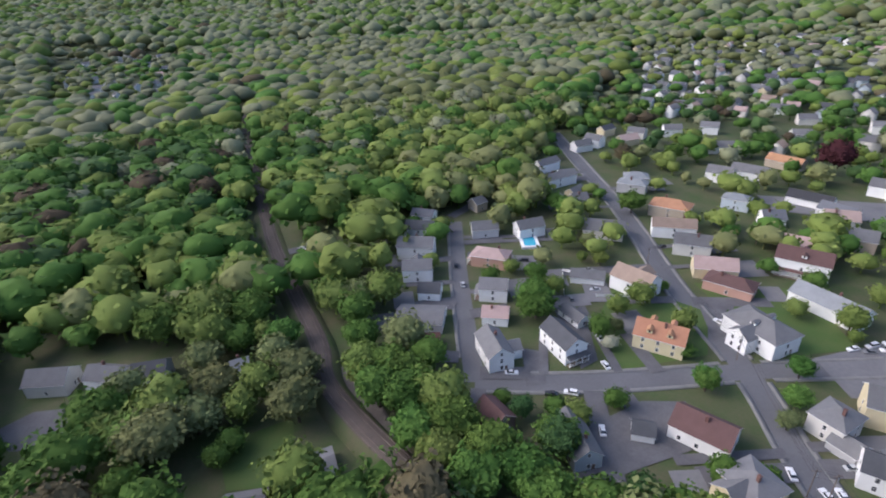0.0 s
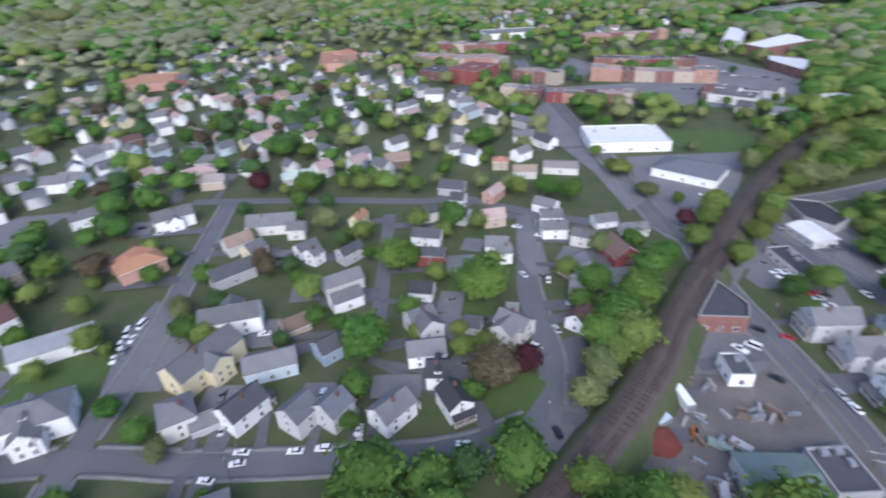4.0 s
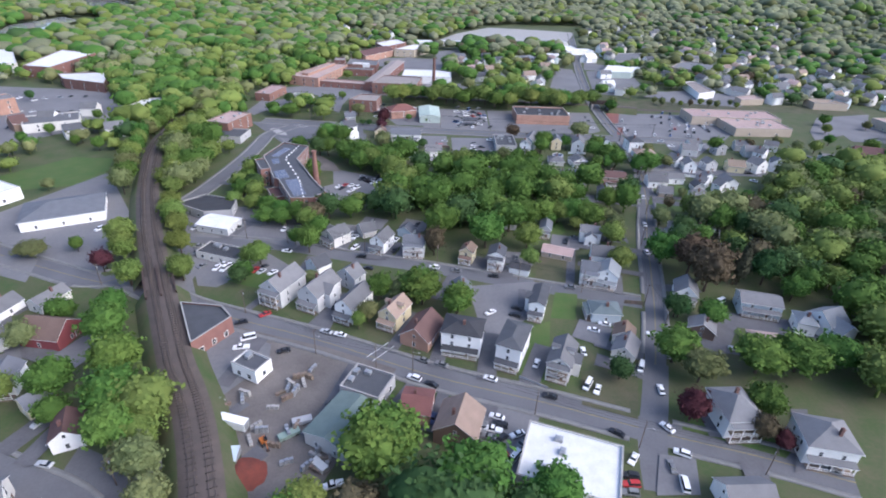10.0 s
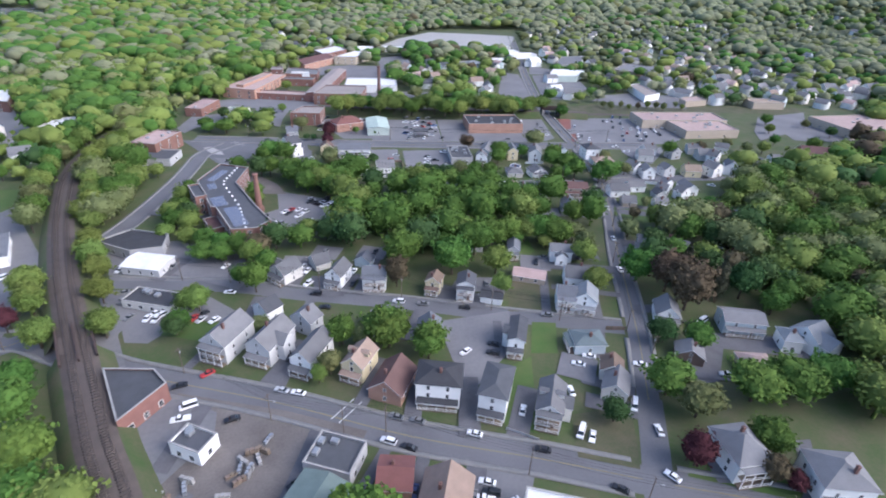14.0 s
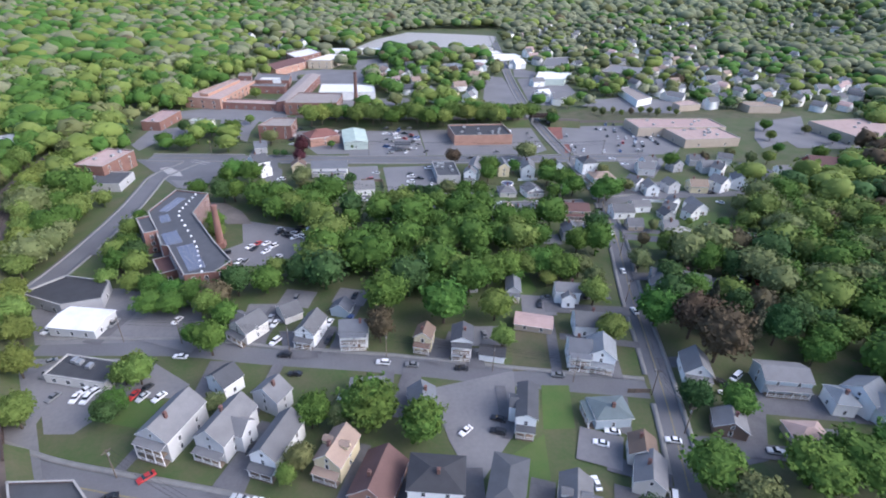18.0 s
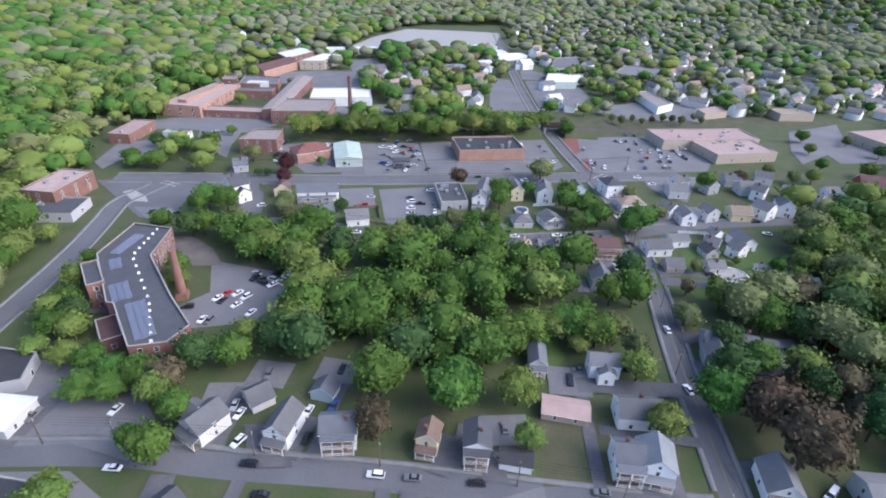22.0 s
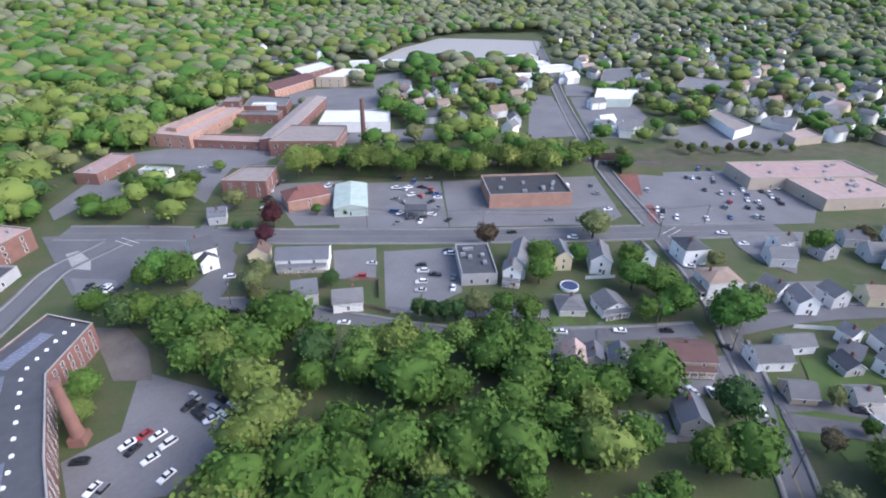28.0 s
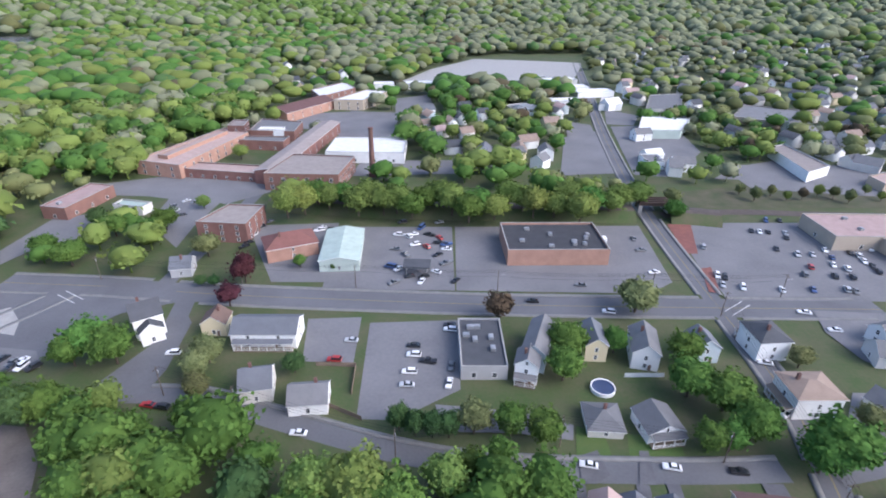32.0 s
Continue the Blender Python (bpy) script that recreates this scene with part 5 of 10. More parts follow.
house(-172.6, 241.2, 25, 34.0, 24, 5, "hip", "white", "slate", note="long white shop with slate hip roof", chim=False, pitch=0.4)
house(-124.9, 148.4, -9, 14.2, 11.8, 4.4, "gable", "red", "brown", chim=False, note="red barn-like building with brown roof")
house(-124.4, 125.4, 101, 9.2, 7.6, 5.3, "gable", "white", "slate", "w")
house(-110.4, 116.5, 55, 7.1, 6.7, 4.4, "gable", "cream", "slate")
house(-95.5, 105.9, 113, 9.2, 7.6, 4.4, "gable", "white", "maroon")
house(-103.4, 83.2, 26, 11.8, 8.4, 5.3, "gable", "offwhite", "lightgrey", wing=(5, 8, 6, -1))
house(-111.1, 87.3, 52, 4.2, 5.9, 4.4, "gable", "white", "lightgrey")
house(-153.3, 105.5, 57, 9.6, 8.4, 5.3, "gable", "white", "lightgrey")
house(-177.5, 117.8, 75, 10.4, 8.4, 5.3, "gable", "tan", "pinkish")
house(-163.8, 141.3, 61, 10.2, 7.6, 5.3, "gable", "white", "grey", "w")
house(-150.2, 162.2, 74, 10.6, 7.6, 3.5, "gable", "white", "grey")
house(-137.2, 168.1, 68, 11.7, 6.7, 3.5, "gable", "offwhite", "lightgrey")
house(-175.6, 82.2, 51, 12.8, 7.6, 5.3, "gable", "white", "dark")
house(-159.9, 77.0, 56, 11.7, 6.7, 5.3, "gable", "red", "dark")
house(-138.6, 63.6, 52, 8.8, 7.6, 4.4, "gable", "white", "black")
house(-120.8, 55.0, 94, 9.6, 9.2, 6.2, "gable", "lightgrey", "grey", wing=(5, 9, 6.5, -1))
house(-105.4, 50.5, 72, 12.4, 8.4, 5.3, "gable", "white", "lightgrey")
house(-94.3, 49.8, 63, 7.4, 8.4, 5.7, "gable", "white", "black", dormers=1)
house(-81.7, 49.0, 0, 10.1, 7.6, 5.7, "gable", "white", "black", "e")
house(-111.8, 71.4, 50, 6.0, 7, 3.5, "gable", "grey", "dark", kind="garage", chim=False)
house(-236.7, 157.3, 58, 9.1, 7.6, 5.3, "hip", "tan", "orange")
house(-214.8, 184.8, 53, 19.8, 12, 4, "gable", "offwhite", "gravel", chim=False, pitch=0.25)
house(-218.5, 162.6, 58, 13.0, 7.6, 4.4, "gable", "offwhite", "tan")
house(-243.3, 176.1, 107, 11.7, 8, 5, "gable", "white", "lightgrey")
house(-336.5, 188.6, 109, 15.6, 9, 6, "gable", "paleblue", "lightgrey")
house(-219.5, 116.7, 46, 13.5, 9.2, 4.4, "gable", "grey", "dark")
house(-273.0, 144.1, 81, 8.8, 7.6, 4.4, "gable", "white", "grey")
house(-66.3, -219.5, 136, 12.6, 8, 6, "gable", "white", "slate", "s")
house(-58.4, -205.3, 143, 15.2, 9, 6, "gable", "white", "dark")
house(-48.8, -186.6, 148, 17.6, 10, 6.5, "gable", "white", "lightgrey")
house(-41.0, -165.4, 155, 13.1, 9, 6.5, "gable", "white", "lightgrey", wing=(3, 7, 6, 1))
house(-39.8, -148.2, 147, 9.4, 8, 4, "gable", "white", "dark")
house(-28.9, -131.8, 147, 18.6, 13, 4, "gable", "lightgrey", "lightgrey", chim=False, pitch=0.25)
house(-25.2, -117.6, 156, 10, 7, 3, "gable", "brown", "red", kind="garage", chim=False)
house(-88.4, -189.7, 159, 13.4, 9, 5, "gable", "lightgrey", "grey")
house(-108.2, -178.1, 173, 14.1, 9, 6, "gable", "white", "grey")
house(-76.4, -160.8, 134, 16.8, 10, 5.5, "hip", "pink", "pinkish", "w")
house(-63.5, -134.9, 145, 11.6, 9, 6, "gable", "white", "lightgrey", "w")
house(-55.7, -119.3, 145, 10.1, 8, 4, "gable", "white", "pinkish")
house(-43.8, -99.2, 81, 15.4, 9, 6.5, "gable", "white", "lightgrey", wing=(5, 6, 4, 1))
house(-68.0, -92.0, 90, 15.9, 9, 6.5, "gable", "white", "dark", "e")
house(-82.7, -105.2, 94, 11.7, 6, 3, "gable", "white", "grey")
house(-105.7, -126.5, 138, 14.2, 7, 3, "gable", "white", "grey", kind="garage", chim=False)
house(-117.9, -110.8, 106, 17.3, 11, 6.5, "gable", "white", "tan", wing=(4, 7, 6, 1))
house(-99.9, -77.8, 125, 16.9, 11, 6, "gable", "cream", "orange", dormers=2)
house(-140.4, -158.8, 138, 19.5, 11, 5, "gable", "offwhite", "grey")
house(-194.1, -197.9, 125, 16.6, 9, 6, "hip", "grey", "bluegrey")
house(-187.8, -161.3, 121, 20.4, 12, 6, "hip", "tan", "orange")
house(-170.4, -142.2, 140, 20.3, 9, 6, "gable", "white", "tan")
house(-164.1, -124.3, 133, 16.1, 10, 6, "gable", "offwhite", "grey")
house(-156.3, -104.7, 140, 17.3, 10, 5, "gable", "cream", "pinkish")
house(-151.2, -92.0, 115, 18.6, 10, 4.5, "hip", "pink", "maroon")
house(-188.4, -87.6, 120, 20.3, 11, 8, "gable", "white", "maroon", "s", dormers=1)
house(-169.8, -63.5, 94, 25.7, 10, 5, "gable", "white", "bluegrey")
house(-132.4, -63.8, 89, 21.0, 13, 7, "hip", "white", "lightgrey", wing=(5, 8, 6, -1), dormers=1)
house(-79.2, -39.7, 114, 16.2, 11, 5, "gable", "white", "maroon")
house(-73.8, -20.2, 88, 11.4, 11, 7, "hip", "cream", "lightgrey", wing=(4, 8, 6, -1))
house(-45.0, -53.3, 77, 16.5, 8, 5, "gable", "paleblue", "grey")
house(-65.0, -48.4, 139, 6.2, 6, 3, "gable", "white", "dark", kind="garage", chim=False)
house(-28.6, -71.7, 98, 10.3, 8, 5, "gable", "brown", "maroon")
house(-113.5, -25.2, 95, 9.5, 11, 6.5, "hip", "offwhite", "lightgrey")
house(-109.9, -18.8, 94, 7.6, 7, 3, "gable", "grey", "lightgrey", kind="garage", chim=False)
house(-134.4, -16.2, 125, 24.4, 11, 7.5, "gable", "cream", "grey", wing=(4, 8, 7, -1))
house(-153.8, -5.3, 79, 20.8, 10, 7, "gable", "white", "grey", wing=(4, 8, 6.5, 1))
house(-107.8, -7.6, 120, 12.6, 9, 6, "gable", "white", "dark", "e")
house(-124.0, 3.2, 83, 16.4, 9, 5, "gable", "paleblue", "lightgrey")
house(-142.7, 14.8, 98, 9.2, 8, 3, "gable", "tan", "brown", kind="garage", chim=False)
house(-122.5, 21.6, 105, 7.4, 8, 5, "gable", "blue", "dark")
house(-97.6, 6.9, 121, 9.1, 9, 6.5, "gable", "lightgrey", "slate", "e")
house(-94.7, 16.2, 121, 8.7, 9, 6.5, "gable", "lightgrey", "slate")
house(-86.7, 31.3, 112, 11.7, 8.4, 5.7, "gable", "white", "lightgrey", "e")
house(-159.6, 37.5, 95, 15.5, 8.4, 4.8, "gable", "offwhite", "lightgrey")
house(-147.8, 35.5, 96, 12.0, 7.6, 4.8, "gable", "white", "grey")
house(-179.6, 46.9, 110, 10.7, 6.7, 5.3, "gable", "grey", "dark")
house(-193.4, 30.9, 108, 9.8, 6.7, 4.4, "gable", "white", "grey")
house(-225.6, 21.6, 69, 23.2, 11, 5, "gable", "offwhite", "lightgrey")
house(-188.2, -1.8, 105, 17.6, 9, 5, "gable", "grey", "dark")
house(-213.7, 3.9, 107, 12.4, 9, 5, "gable", "offwhite", "tan")
house(-213.3, -36.6, 107, 18.5, 11, 6, "hip", "pink", "orange")
house(-256.4, -22.3, 98, 18.5, 10, 6, "gable", "white", "grey", wing=(3, 7, 5, -1))
house(-281.9, -64.5, 105, 13.2, 9, 5, "gable", "white", "grey")
house(-306.8, -116.3, 110, 25.0, 10, 6, "gable", "white", "grey", wing=(3, 7, 5, -1))
house(-314.1, -6.3, 94, 18.6, 10, 6, "hip", "tan", "pinkish")
house(-280.6, 46.6, 85, 19.4, 9.2, 4.4, "hip", "grey", "palegreen")
house(-205.0, 59.3, 137, 9.5, 5.9, 7.0, "gable", "cream", "orange")
house(-260.4, -133.3, 108, 21.8, 9, 4, "gable", "white", "black")
house(-254.4, -114.7, 99, 16.9, 9, 5, "gable", "white", "slate")
house(-303.0, -179.2, 99, 21.5, 9, 5, "gable", "tan", "orange")
house(-269.6, -178.5, 111, 20.3, 10, 5, "gable", "white", "lightgrey")
house(-296.8, -224.9, 144, 17.7, 9, 5, "gable", "white", "lightgrey")
house(-201.1, 131.8, 121, 12.5, 6.7, 5.3, "gable", "pink", "pinkish")
house(82.2, -149.4, 147, 13.8, 9, 5, "gable", "white", "grey")
house(100.8, -157.0, 158, 14.3, 10, 5, "gable", "offwhite", "grey")
house(68.5, -144.8, 167, 11.4, 9, 5, "gable", "grey", "dark")
house(39.5, -132.2, 179, 6.0, 7, 5, "gable", "paleblue", "bluegrey")
house(24.6, -78.6, 178, 10.6, 9, 3, "gable", "lightgrey", "lightgrey", kind="garage", chim=False, pitch=0.3)
house(43.9, -71.5, 165, 11.0, 10, 5, "gable", "lightgrey", "grey")
house(-12.2, -204.8, 176, 11.3, 9, 4, "hip", "brown", "brown")
house(-0.9, -216.9, -145, 6.3, 7, 3, "gable", "white", "lightgrey", chim=False)
house(-219.8, -281.3, 176, 14.0, 9, 5, "gable", "white", "grey")
house(-172.4, -257.4, -170, 17.4, 8, 6, "gable", "white", "grey")
house(-161.6, -230.3, -176, 17.1, 8, 6, "gable", "white", "lightgrey")
house(-158.6, -207.1, -160, 11.1, 7, 5, "gable", "cream", "grey")
house(-101.0, -221.9, -167, 7.9, 8, 5, "gable", "tan", "grey")
house(-277.2, -384.4, 176, 20.8, 9, 4, "gable", "offwhite", "tan")
house(-206.7, -393.2, 121, 26.0, 10, 4, "gable", "white", "tan")
house(-257.1, -274.2, 174, 15.7, 9, 5, "gable", "cream", "pinkish")
TOWN = []
TOWN.append([(-68.8, -253.4), (-82.7, -207.3), (-114.5, -213.1), (-130.0, -190.4), (-229.0, -342.6), (-385.7, -300.4), (-524.8, -142.6), (-758.7, 156.4), (-91.3, 61.8), (-23.5, -80.8), (-15.4, -127.9), (-30.0, -180.9)])
TOWN.append([(-828.5, -204.3), (-789.5, 303.8), (-424.1, 583.2), (-245.3, 324.6), (-166.1, 205.5), (-105.3, 116.4), (-56.8, 57.3), (-105.7, -66.9)])
TOWN.append([(-891.3, 552.9), (-362.1, 612.7), (-199.0, 365.2), (-138.4, 224.9), (-104.5, 147.9), (-60.3, 57.1), (-121.1, 33.9)])
TOWN.append([(-80.2, 171.7), (-111.9, 229.7), (-110.7, 342.4), (-63.7, 294.7), (-60.5, 221.5), (-24.5, 236.6), (11.8, 227.0), (58.2, 213.5), (97.3, 239.7), (96.2, 182.8), (171.4, 171.5), (112.4, 85.9), (-47.4, 79.6)])
TOWN.append([(-128.5, 267.9), (-99.1, 264.0), (-54.5, 220.6), (-30.3, 234.4), (-7.4, 232.9), (13.6, 210.9), (64.4, 203.7), (77.8, 237.2), (90.9, 235.5), (106.7, 229.6), (102.9, 187.7), (158.1, 174.8), (125.5, 144.3), (-85.8, 177.6)])
TOWN.append([(-203.9, 533.0), (-102.5, 521.4), (-136.0, 553.3), (-109.1, 645.7), (-106.3, 833.0), (15.9, 872.3), (32.9, 562.9), (60.4, 528.5), (177.3, 526.6), (255.8, 1023.5), (326.3, 1089.4), (208.2, 548.3), (337.4, 534.9), (144.3, 300.6), (122.6, 301.4), (53.0, 309.0), (32.9, 325.2), (-27.2, 333.4), (-77.5, 343.8)])
TOWN.append([(-126.5, 335.5), (-78.9, 342.2), (-52.4, 305.7), (-22.0, 289.8), (-20.2, 276.2), (-33.6, 261.8), (-55.2, 264.5), (-70.1, 249.5), (-94.3, 273.7)])
TOWN.append([(144.5, 341.1), (267.3, 351.3), (194.0, 276.3), (131.2, 271.3), (128.8, 284.1)])
lot("plaza_parking", [(165.2, 457.6), (233.5, 455.9), (279.9, 438.7), (231.1, 384.4), (156.2, 388.0), (157.3, 415.0)], "lot", "worn asphalt car park of the shopping plaza", "car park")
lot("drugstore_parking", [(57.2, 455.7), (147.0, 454.7), (140.4, 401.6), (128.0, 393.6), (53.9, 398.0)], "lot", "grey asphalt car park round the drugstore", "car park")
lot("station_forecourt", [(1.7, 457.1), (55.8, 455.7), (53.3, 398.0), (2.2, 400.8)], "lot", "asphalt forecourt full of parked vehicles", "car park")
lot("club_parking", [(22.3, 377.9), (53.3, 378.5), (51.2, 343.5), (32.6, 332.1), (21.8, 333.1)], "lot", "asphalt car park beside the club", "car park")
lot("shop_parking", [(0.4, 381.0), (19.1, 381.4), (18.7, 356.1), (2.7, 358.0)], "lot", "asphalt car park behind the white building", "car park")
lot("mill_yard", [(-137.0, 519.0), (-98.7, 534.6), (-51.8, 533.8), (-41.4, 503.8), (-60.6, 486.5), (-84.5, 496.4), (-137.3, 501.6)], "lot", "asphalt mill yard", "car park")
lot("mill_court", [(3.6, 557.9), (62.4, 558.2), (62.4, 531.8), (-0.6, 528.8)], "lot", "asphalt yard beside the white hall", "car park")
lot("civic_parking", [(-41.6, 459.5), (1.1, 461.6), (5.9, 405.7), (-18.4, 406.5)], "lot", "asphalt drive round the civic building", "car park")
lot("garage_yard", [(-125.4, 258.4), (-91.2, 254.5), (-58.5, 235.7), (-53.6, 216.6), (-108.2, 222.1)], "lot", "patched asphalt yard of the garages", "car park")
lot("corner_parking", [(-104.7, 214.7), (-69.9, 209.5), (-54.0, 195.0), (-58.4, 189.9), (-71.4, 191.9), (-80.9, 179.7), (-88.7, 180.9)], "lot", "asphalt car park on the corner", "car park")
lot("scrap_yard", [(-68.0, 118.5), (-64.3, 154.3), (-31.4, 143.3), (-8.1, 133.0), (-28.2, 83.5), (-51.9, 82.6)], "dirt", "bare dirt and gravel contractor yard", "yard")
lot("car_lot", [(18.1, 120.2), (35.3, 113.0), (23.0, 87.1), (15.1, 99.0)], "lot", "asphalt lot crowded with cars", "car park")
lot("back_lot", [(19.0, 181.9), (47.6, 185.8), (41.4, 162.1), (24.8, 144.8), (21.0, 160.9)], "lot", "asphalt lot behind the white houses", "car park")
lot("court_drive", [(112.9, 166.2), (163.5, 155.4), (155.6, 144.2), (118.3, 155.5), (106.7, 140.2), (98.8, 139.8)], "drive", "asphalt drive between the houses", "car park")
lot("apartment_parking", [(-53.7, 311.1), (-25.5, 298.1), (-19.5, 283.1), (-32.0, 265.4), (-53.3, 264.9), (-61.1, 278.2), (-50.1, 286.9)], "lot", "concrete-edged asphalt car park behind the apartments", "car park")
lot("bare_yard", [(53.5, 207.0), (74.1, 204.0), (66.7, 183.5), (47.2, 185.5)], "worn", "worn grass and dirt yard", "yard")
lot("strip_parking", [(-211.9, 231.7), (-181.3, 298.6), (-137.4, 235.0), (-129.8, 187.6), (-172.1, 205.1)], "lot", "asphalt car park of the shops", "car park")
lot("downtown_parking", [(-387.8, 260.9), (-305.2, 468.3), (-241.5, 444.7), (-231.4, 385.4), (-319.6, 289.2)], "lot", "asphalt downtown car park", "car park")
lot("field", [(-241.2, 282.8), (-214.2, 322.7), (-189.8, 321.4), (-176.4, 282.7), (-215.7, 270.1)], "lawn", "mown green field", "field")
lot("corner_lawn", [(-78.5, 184.3), (-71.1, 191.0), (-59.6, 189.2), (-63.0, 178.7)], "lawn", "overgrown green lawn", "lawn", keep=False)
lot("lawn", [(32.6, 151.5), (48.3, 159.0), (40.3, 126.2), (31.7, 129.6)], "lawn", "green lawn between houses", "lawn", keep=False)
lot("lawn", [(54.3, 177.9), (63.1, 176.5), (58.0, 159.5), (48.7, 160.7)], "lawn", "green lawn between houses", "lawn", keep=False)
lot("lawn", [(-116.2, -120.5), (-131.3, -84.7), (-110.3, -65.8), (-77.0, -73.9), (-80.7, -93.1)], "lawn", "rough green lawn round the house", "lawn", keep=False)
lot("lawn", [(-143.5, -103.2), (-176.4, -78.8), (-157.7, -44.5), (-136.5, -51.5), (-125.9, -56.6), (-139.1, -89.1)], "lawn", "green lawn round the grey house", "lawn", keep=False)
lot("lawn", [(80.3, 114.0), (106.3, 100.9), (100.9, 97.0), (76.0, 107.5)], "lawn", "green front lawn", "lawn", keep=False)
lot("lawn", [(133.3, 279.0), (153.3, 273.4), (154.5, 261.7), (126.4, 265.1)], "lawn", "green back lawn", "lawn", keep=False)
lot("side_yard", [(52.5, 132.0), (72.3, 133.0), (64.2, 111.1), (48.9, 117.0)], "worn", "worn grass and dirt yard", "yard", keep=False)
lot("lawn", [(81.4, 328.2), (88.1, 325.0), (87.6, 316.7), (78.3, 317.1)], "lawn", "green front lawn", "lawn", keep=False)
lot("lawn", [(94.1, 324.7), (107.3, 323.3), (106.2, 316.0), (91.9, 316.6)], "lawn", "green front lawn", "lawn", keep=False)
RAIL = [(-7.6, -616.9, 1), (5.2, -440.3, 1), (14.1, -243.7, 1), (11.6, -139.2, 1.5), (9.0, -86.4, 2), (-50.4, 80.2, 3.5), (-79.5, 136.1, 5), (-100.7, 176.3, 5.5), (-125.7, 225.5, 5.5), (-150.3, 282.6, 5.5), (-170.5, 344.9, 5), (-175.0, 412.6, 4)]
BRIDGE = (-101.5, 175.6)
TOWN.append([(126.9, -199.8), (61.6, -165.1), (61.4, -132.9), (88.7, -135.1), (86.7, -98.4), (105.5, -107.8)])
TOWN.append([(49.4, -103.2), (17.7, -110.3), (7.2, -121.2), (-0.1, -104.1), (-4.2, -53.4), (50.6, -80.6)])
lot("dirt_track", [(11.7, -122.7), (0.4, -116.8), (-0.7, -83.6), (-3.5, -57.7), (5.4, -59.8), (11.2, -79.9), (13.8, -96.3)], "dirt", "bare brown dirt track beside the railway", "track")
lot("garage_apron", [(19.6, -73.2), (5.5, -66.2), (4.7, -59.5), (21.1, -67.6)], "concrete", "pale concrete apron by the garage", "yard")
lot("back_yard_drive", [(105.6, -146.0), (88.3, -140.1), (86.8, -128.1), (106.6, -128.0), (111.5, -130.5), (114.2, -142.0)], "drive", "asphalt drive between houses", "car park")
lot("yard_lawn", [(49.9, -101.8), (26.9, -102.9), (31.4, -77.1), (48.7, -83.7)], "lawn", "green lawn behind the garage", "lawn", keep=False)
# the old mill: a court of brick ranges, with its white hall and the works behind
poly_building([(-127.2, 535.2), (-97.7, 608.7), (-78.0, 597.0), (-97.7, 524.9)], 8.0, "palebrick", "pinkish", 2, "long brick mill wing with pale pinkish flat roof", "mill_building", 5.5, (1.6, 2.0))
poly_building([(-115.8, 540.3), (-98.1, 598.0), (-91.0, 594.0), (-108.9, 537.6)], 9.6, "palebrick", "pinkish", 1, "raised roof monitor along the mill wing", "mill_monitor", 0)
poly_building([(-97.4, 528.5), (-95.0, 541.0), (-51.2, 533.0), (-52.0, 518.9)], 4.8, "brick", "pinkish", 1, "low brick front range of the mill court", "mill_building", 5.0, (1.4, 1.6))
house(-35.6, 571.5, 79.5, 114.0, 14.0, 8.0, "gable", "brick", "gravel", note="long brick mill range with a low grey roof", pitch=0.18, chim=False, kind="mill_building", detail=1)
poly_building([(-45.1, 506.6), (-36.0, 541.8), (1.8, 537.1), (-3.9, 503.8)], 9.2, "brick", "gravel", 2, "two-storey brick mill block with a stained gravel roof", "mill_building", 4.0, (1.7, 2.2))
poly_building([(-18.9, 554.9), (-16.4, 588.3), (32.7, 586.8), (31.4, 551.7)], 6.5, "white", "white", 1, "broad white-roofed industrial hall beside the smokestack", "industrial_hall", 8.0)
poly_building([(-93.0, 600.5), (-93.0, 617.4), (-82.5, 617.0), (-81.5, 600.0)], 11.6, "brickdark", "gravel", 3, "small brick mill tower", "mill_tower", 5.0)
poly_building([(-80.0, 606.0), (-79.4, 640.6), (-46.9, 630.4), (-47.5, 602.5)], 6.8, "brick", "lightgrey", 1, "low brick mill shed with pale roof", "mill_building", 6.0)
poly_building([(-74.0, 605.8), (-73.2, 613.5), (-56.0, 612.5), (-55.0, 603.0)], 7.6, "white", "white", 1, "white roof housing on the mill shed", "roof_housing", 0)
poly_building([(-83.4, 585.0), (-79.9, 594.4), (-48.7, 592.5), (-50.6, 579.9)], 6.0, "brick", "lightgrey", 1, "brick cross range closing the mill court", "mill_building", 6.0)
house(-58.0, 687.0, 58, 58.0, 22.0, 7.5, "gable", "palebrick", "maroon", note="long striped brick works building with a dark gable roof", pitch=0.35, chim=False, kind="factory", detail=1)
poly_building([(-58.6, 738.4), (-32.2, 778.4), (-18.4, 747.9), (-44.8, 706.8)], 10.0, "brick", "white", 3, "brick works block with bright white roof", "factory", 6.0, (1.5, 1.8))
poly_building([(-33.0, 701.6), (-7.7, 746.8), (13.1, 740.3), (-7.2, 700.3)], 8.5, "tan", "white", 2, "tan works hall with pale flat roof", "factory", 6.0, (1.5, 1.8))
poly_building([(-59.0, 443.6), (-50.5, 463.6), (-33.5, 462.3), (-36.4, 440.7)], 9.0, "brick", "gravel", 3, "three-storey brick block with flat roof", "brick_block", 3.6)
poly_building([(-112.3, 476.9), (-110.6, 483.6), (-94.2, 479.3), (-96.5, 472.8)], 4.0, "offwhite", "palegreen", 1, "low pale-roofed station canopy", "station_canopy", 0)
lot("mill_front", [(-120.5, 503.3), (-108.4, 527.0), (-46.3, 516.8), (-47.5, 503.2), (-66.0, 488.0), (-88.4, 492.8)], "lot", "grey asphalt yard before the mill", "car park")
